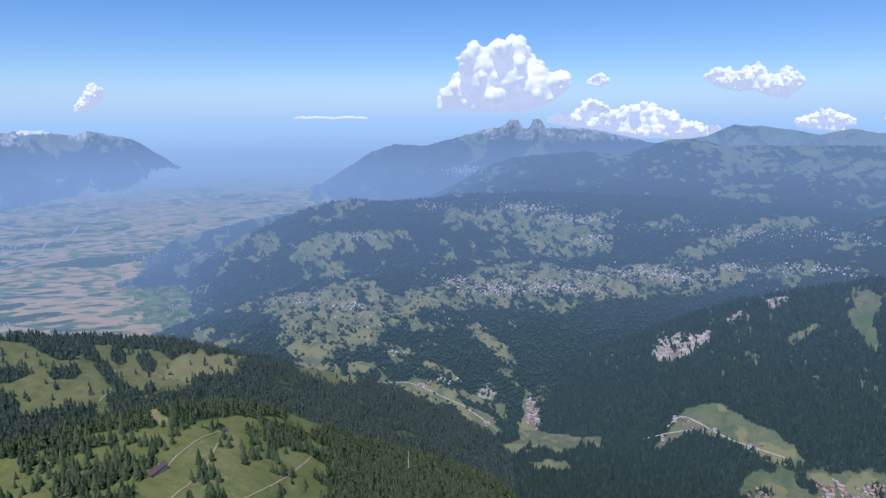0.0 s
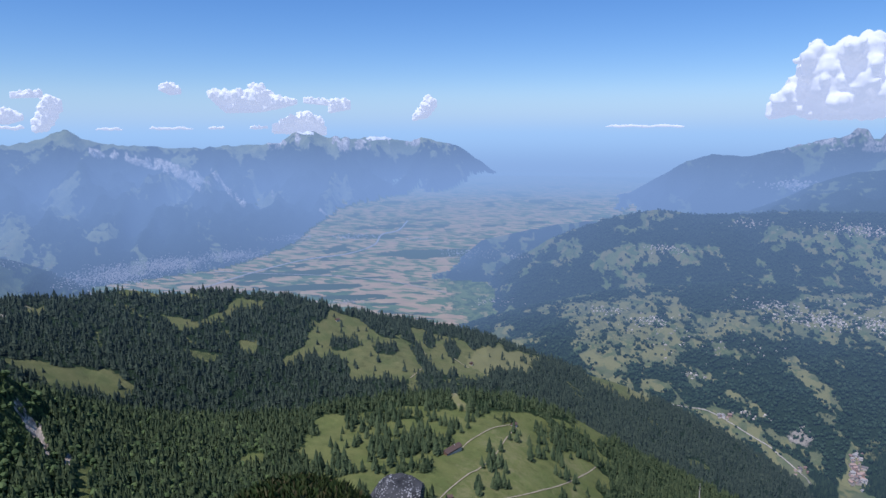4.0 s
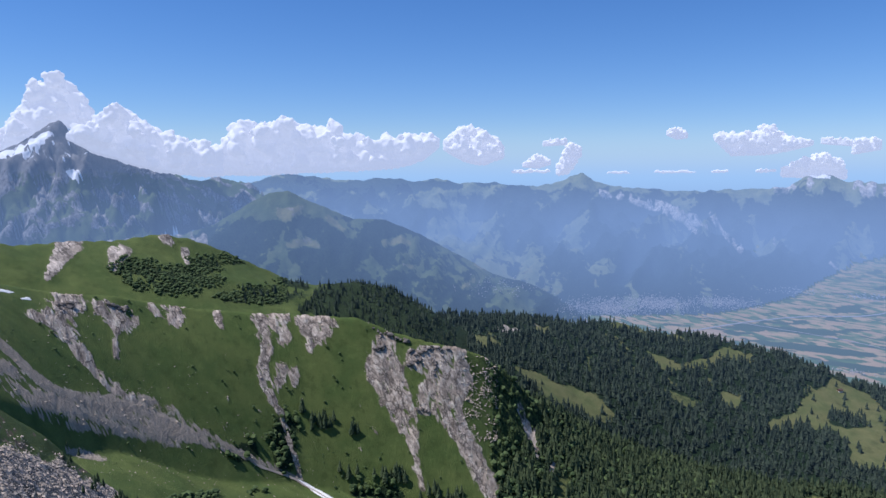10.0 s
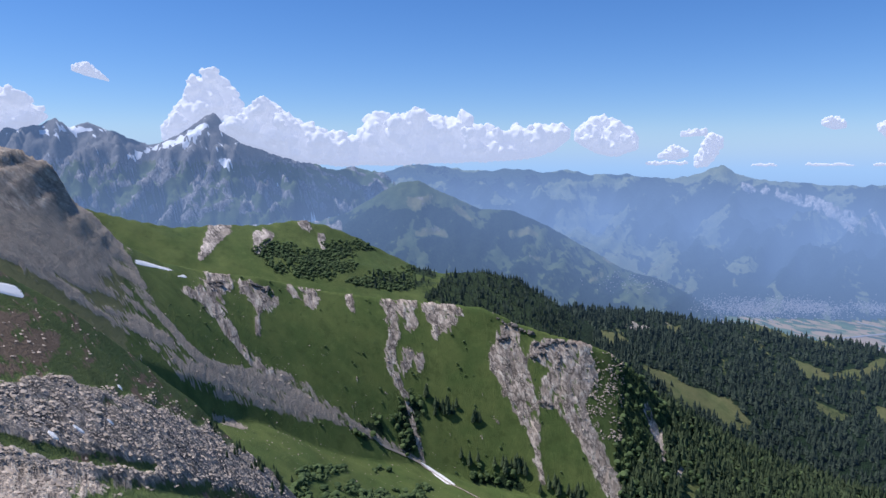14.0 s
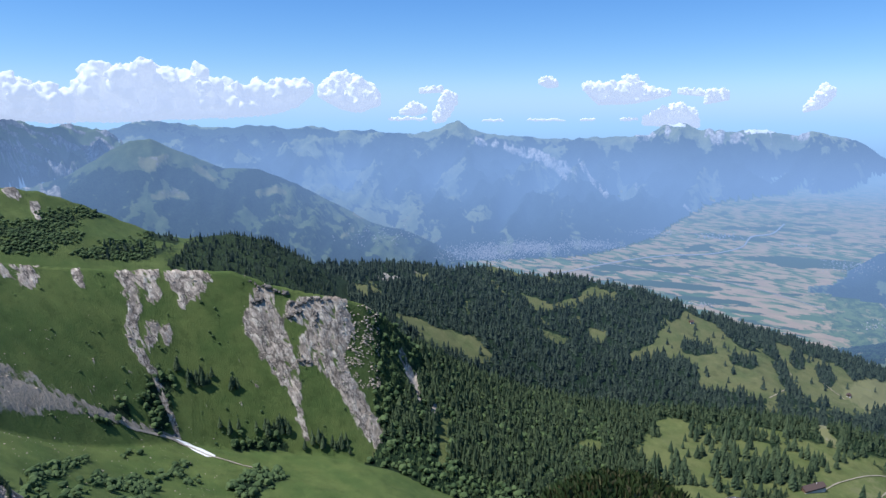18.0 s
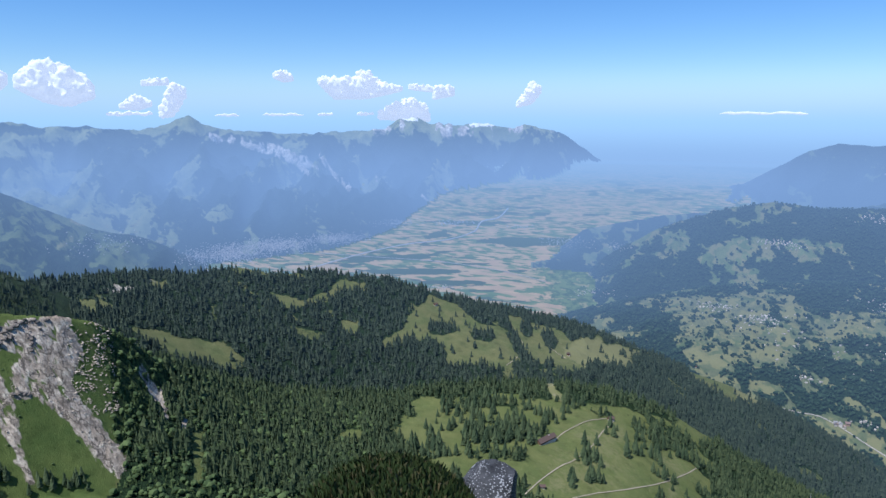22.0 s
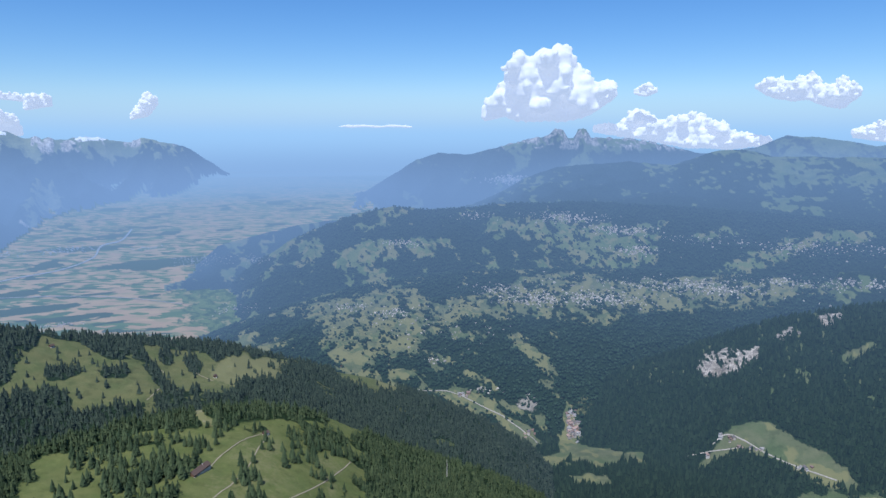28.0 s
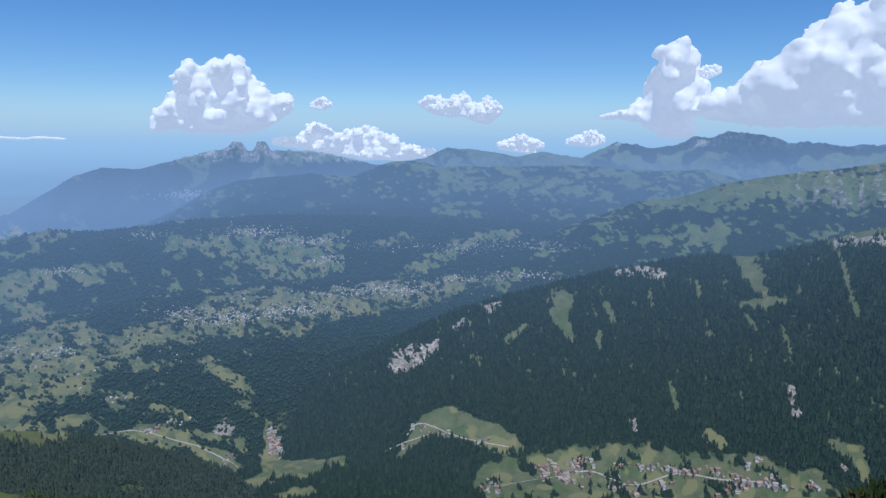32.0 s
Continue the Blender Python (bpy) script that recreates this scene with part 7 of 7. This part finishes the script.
snow_patch(96.7, -8.9, 0.3, 0.1, 0.05, 300, "cliff_ridge", "small remnant of snow on the grass")
snow_patch(75.9, -25.4, 1.4, 0.22, 0.8, 440, None, "dirty tongue of avalanche snow in the stream bed")


def snow_scrap(a0, e0, long, wide):
    """A small scrap of snow lying among the stones; sizes in metres."""
    mid = spot(a0, distance_at(a0, e0, 60, "spur"))
    bm = bmesh.new()
    r = random.Random(int(a0 * 10))
    rows = []
    for f, up in ((1.0, -0.1), (0.8, 0.2), (0.0, 0.26)):
        row = []
        for k in range(18 if f else 1):
            q = 6.2832 * k / 18
            m = f * (1 + 0.25 * math.sin(2 * q + a0) + r.uniform(-0.12, 0.12))
            x, y = mid.x + long * m * math.cos(q), mid.y + wide * m * math.sin(q)
            row.append(bm.verts.new(spot(math.degrees(math.atan2(-x, y)), math.hypot(x, y), up)))
        rows.append(row)
    for k in range(18):
        n = (k + 1) % 18
        bm.faces.new((rows[0][k], rows[0][n], rows[1][n], rows[1][k]))
        bm.faces.new((rows[1][k], rows[1][n], rows[2][0]))
    bmesh.ops.recalc_face_normals(bm, faces=bm.faces)
    tagged(part("snow_patch", bm, snow_mat, None), "small remnant of snow among the stones", "snow", "snow patches")


for a, e in ((104.6, -19.5), (106.3, -19.6), (102.4, -19.3), (101.6, -16.9)):
    snow_scrap(a, e, 0.9, 0.7)


# at the viewer's feet: a lichened boulder and the grassy edge of the summit
def summit_boulder():
    v, f = icosphere(5)
    rng = np.random.default_rng(403)
    for _ in range(11):
        face = rng.normal(0, 1, 3)
        face /= np.linalg.norm(face)
        over = np.maximum(v @ face - rng.uniform(0.62, 0.85), 0)
        v = v - over[:, None] * face
    n2 = fbm(v[:, 0] * 6 + v[:, 2] * 4, v[:, 1] * 6 - v[:, 2] * 5, 5, 402, 0.6) - 0.5
    v = v * (1 + 0.1 * n2[:, None]) * np.array([0.175, 0.15, 0.15])
    v[:, 2] = np.where(v[:, 2] < 0, v[:, 2] * 3.2, v[:, 2])
    ob = tagged(new("boulder", mesh_of("boulder", v, f, lichen_mat, True)), "grey boulder speckled with pale lichen on the summit grass", "boulder")
    return ob


NEAR_D = 3.1
stone = summit_boulder()
stone.location = (-math.sin(radians(29.2)) * NEAR_D, math.cos(radians(29.2)) * NEAR_D, NEAR_D * tan(-30.4))


def tuft_bank(name, points, blades, seed, label):
    """A bank of turf and its blades at the edge of the summit."""
    rng = np.random.default_rng(seed)
    vs, fs = [], []
    for k in range(blades):
        a0, a1, d0, d1, top, drop = points
        t = rng.random()
        a = a0 + (a1 - a0) * t
        d = rng.uniform(d0, d1)
        hump = top - drop * (abs(t - 0.5) * 2) ** 2.2
        s01 = (d - d0) / (d1 - d0)
        z = d * tan(hump) - 0.03 - 0.5 * (2 * s01 - 1) ** 2 * (d1 - d0) + 0.05
        h, w, q = rng.uniform(0.008, 0.04), rng.uniform(0.0015, 0.003), rng.uniform(0, 6.28)
        bend = rng.uniform(0.2, 0.9) * h
        x, y = -math.sin(radians(a)) * d, math.cos(radians(a)) * d
        c, s = math.cos(q), math.sin(q)
        base = len(vs)
        vs += [(x - s * w, y + c * w, z - 0.05), (x + s * w, y - c * w, z - 0.05), (x + c * bend * 0.3, y + s * bend * 0.3, z + h * 0.6), (x + c * bend, y + s * bend, z + h)]
        fs += [(base, base + 1, base + 2), (base, base + 2, base + 3)]
    tagged(new(name, mesh_of(name, vs, fs, blade_mat)), label, "grass", kind="stuff")


def turf_mound(a0, a1, d0, d1, top, drop, seed, label):
    bm = bmesh.new()
    rows = []
    for i in range(41):
        t = i / 40
        a = a0 + (a1 - a0) * t
        hump = top - drop * (abs(t - 0.5) * 2) ** 2.2
        row = []
        for j in range(15):
            s = j / 14
            d = d0 + (d1 - d0) * s
            lump = noise.noise(Vector((a * 0.4, d * 3, seed))) * 0.03
            row.append(bm.verts.new((-math.sin(radians(a)) * d, math.cos(radians(a)) * d, d * tan(hump) - 0.03 - (0.5 * (2 * s - 1) ** 2 + 1.2 * (2 * s - 1) ** 8) * (d1 - d0) + lump)))
        rows.append(row)
    for r0, r1 in zip(rows, rows[1:]):
        for j in range(14):
            bm.faces.new((r0[j], r0[j + 1], r1[j + 1], r1[j]))
    for f in bm.faces:
        f.smooth = True
    bmesh.ops.recalc_face_normals(bm, faces=bm.faces)
    tagged(part("turf_mound", bm, sod_mat, None), label, "grass", kind="structure")


for bank in ((29.0, 48.5, 2.5, 3.1, -28.2, 5), (-75.0, -50.0, 2.3, 3.0, -22.3, 9)):
    turf_mound(*bank, 7, "rounded turf edge of the summit")
    tuft_bank("grass_tuft", bank, 9000, 77, "short summit grass with a few dry stalks")

# young firs along the edge of the rubble spur
for a0, e0, count, spread in [(91.5, -24.2, 9, 0.6), (93.2, -22.6, 8, 0.5), (94.6, -20.6, 5, 0.3), (89.5, -25.6, 8, 0.6)]:
    for _ in range(count):
        a = a0 + dice.gauss(0, spread)
        copy_thing(first_fir, place(a, distance_at(a, e0 + dice.gauss(0, 0.3), 100, "spur"), dice.uniform(0, 360), -0.2, dice.uniform(0.12, 0.28)))["label"] = "young spruce at the edge of the rubble"
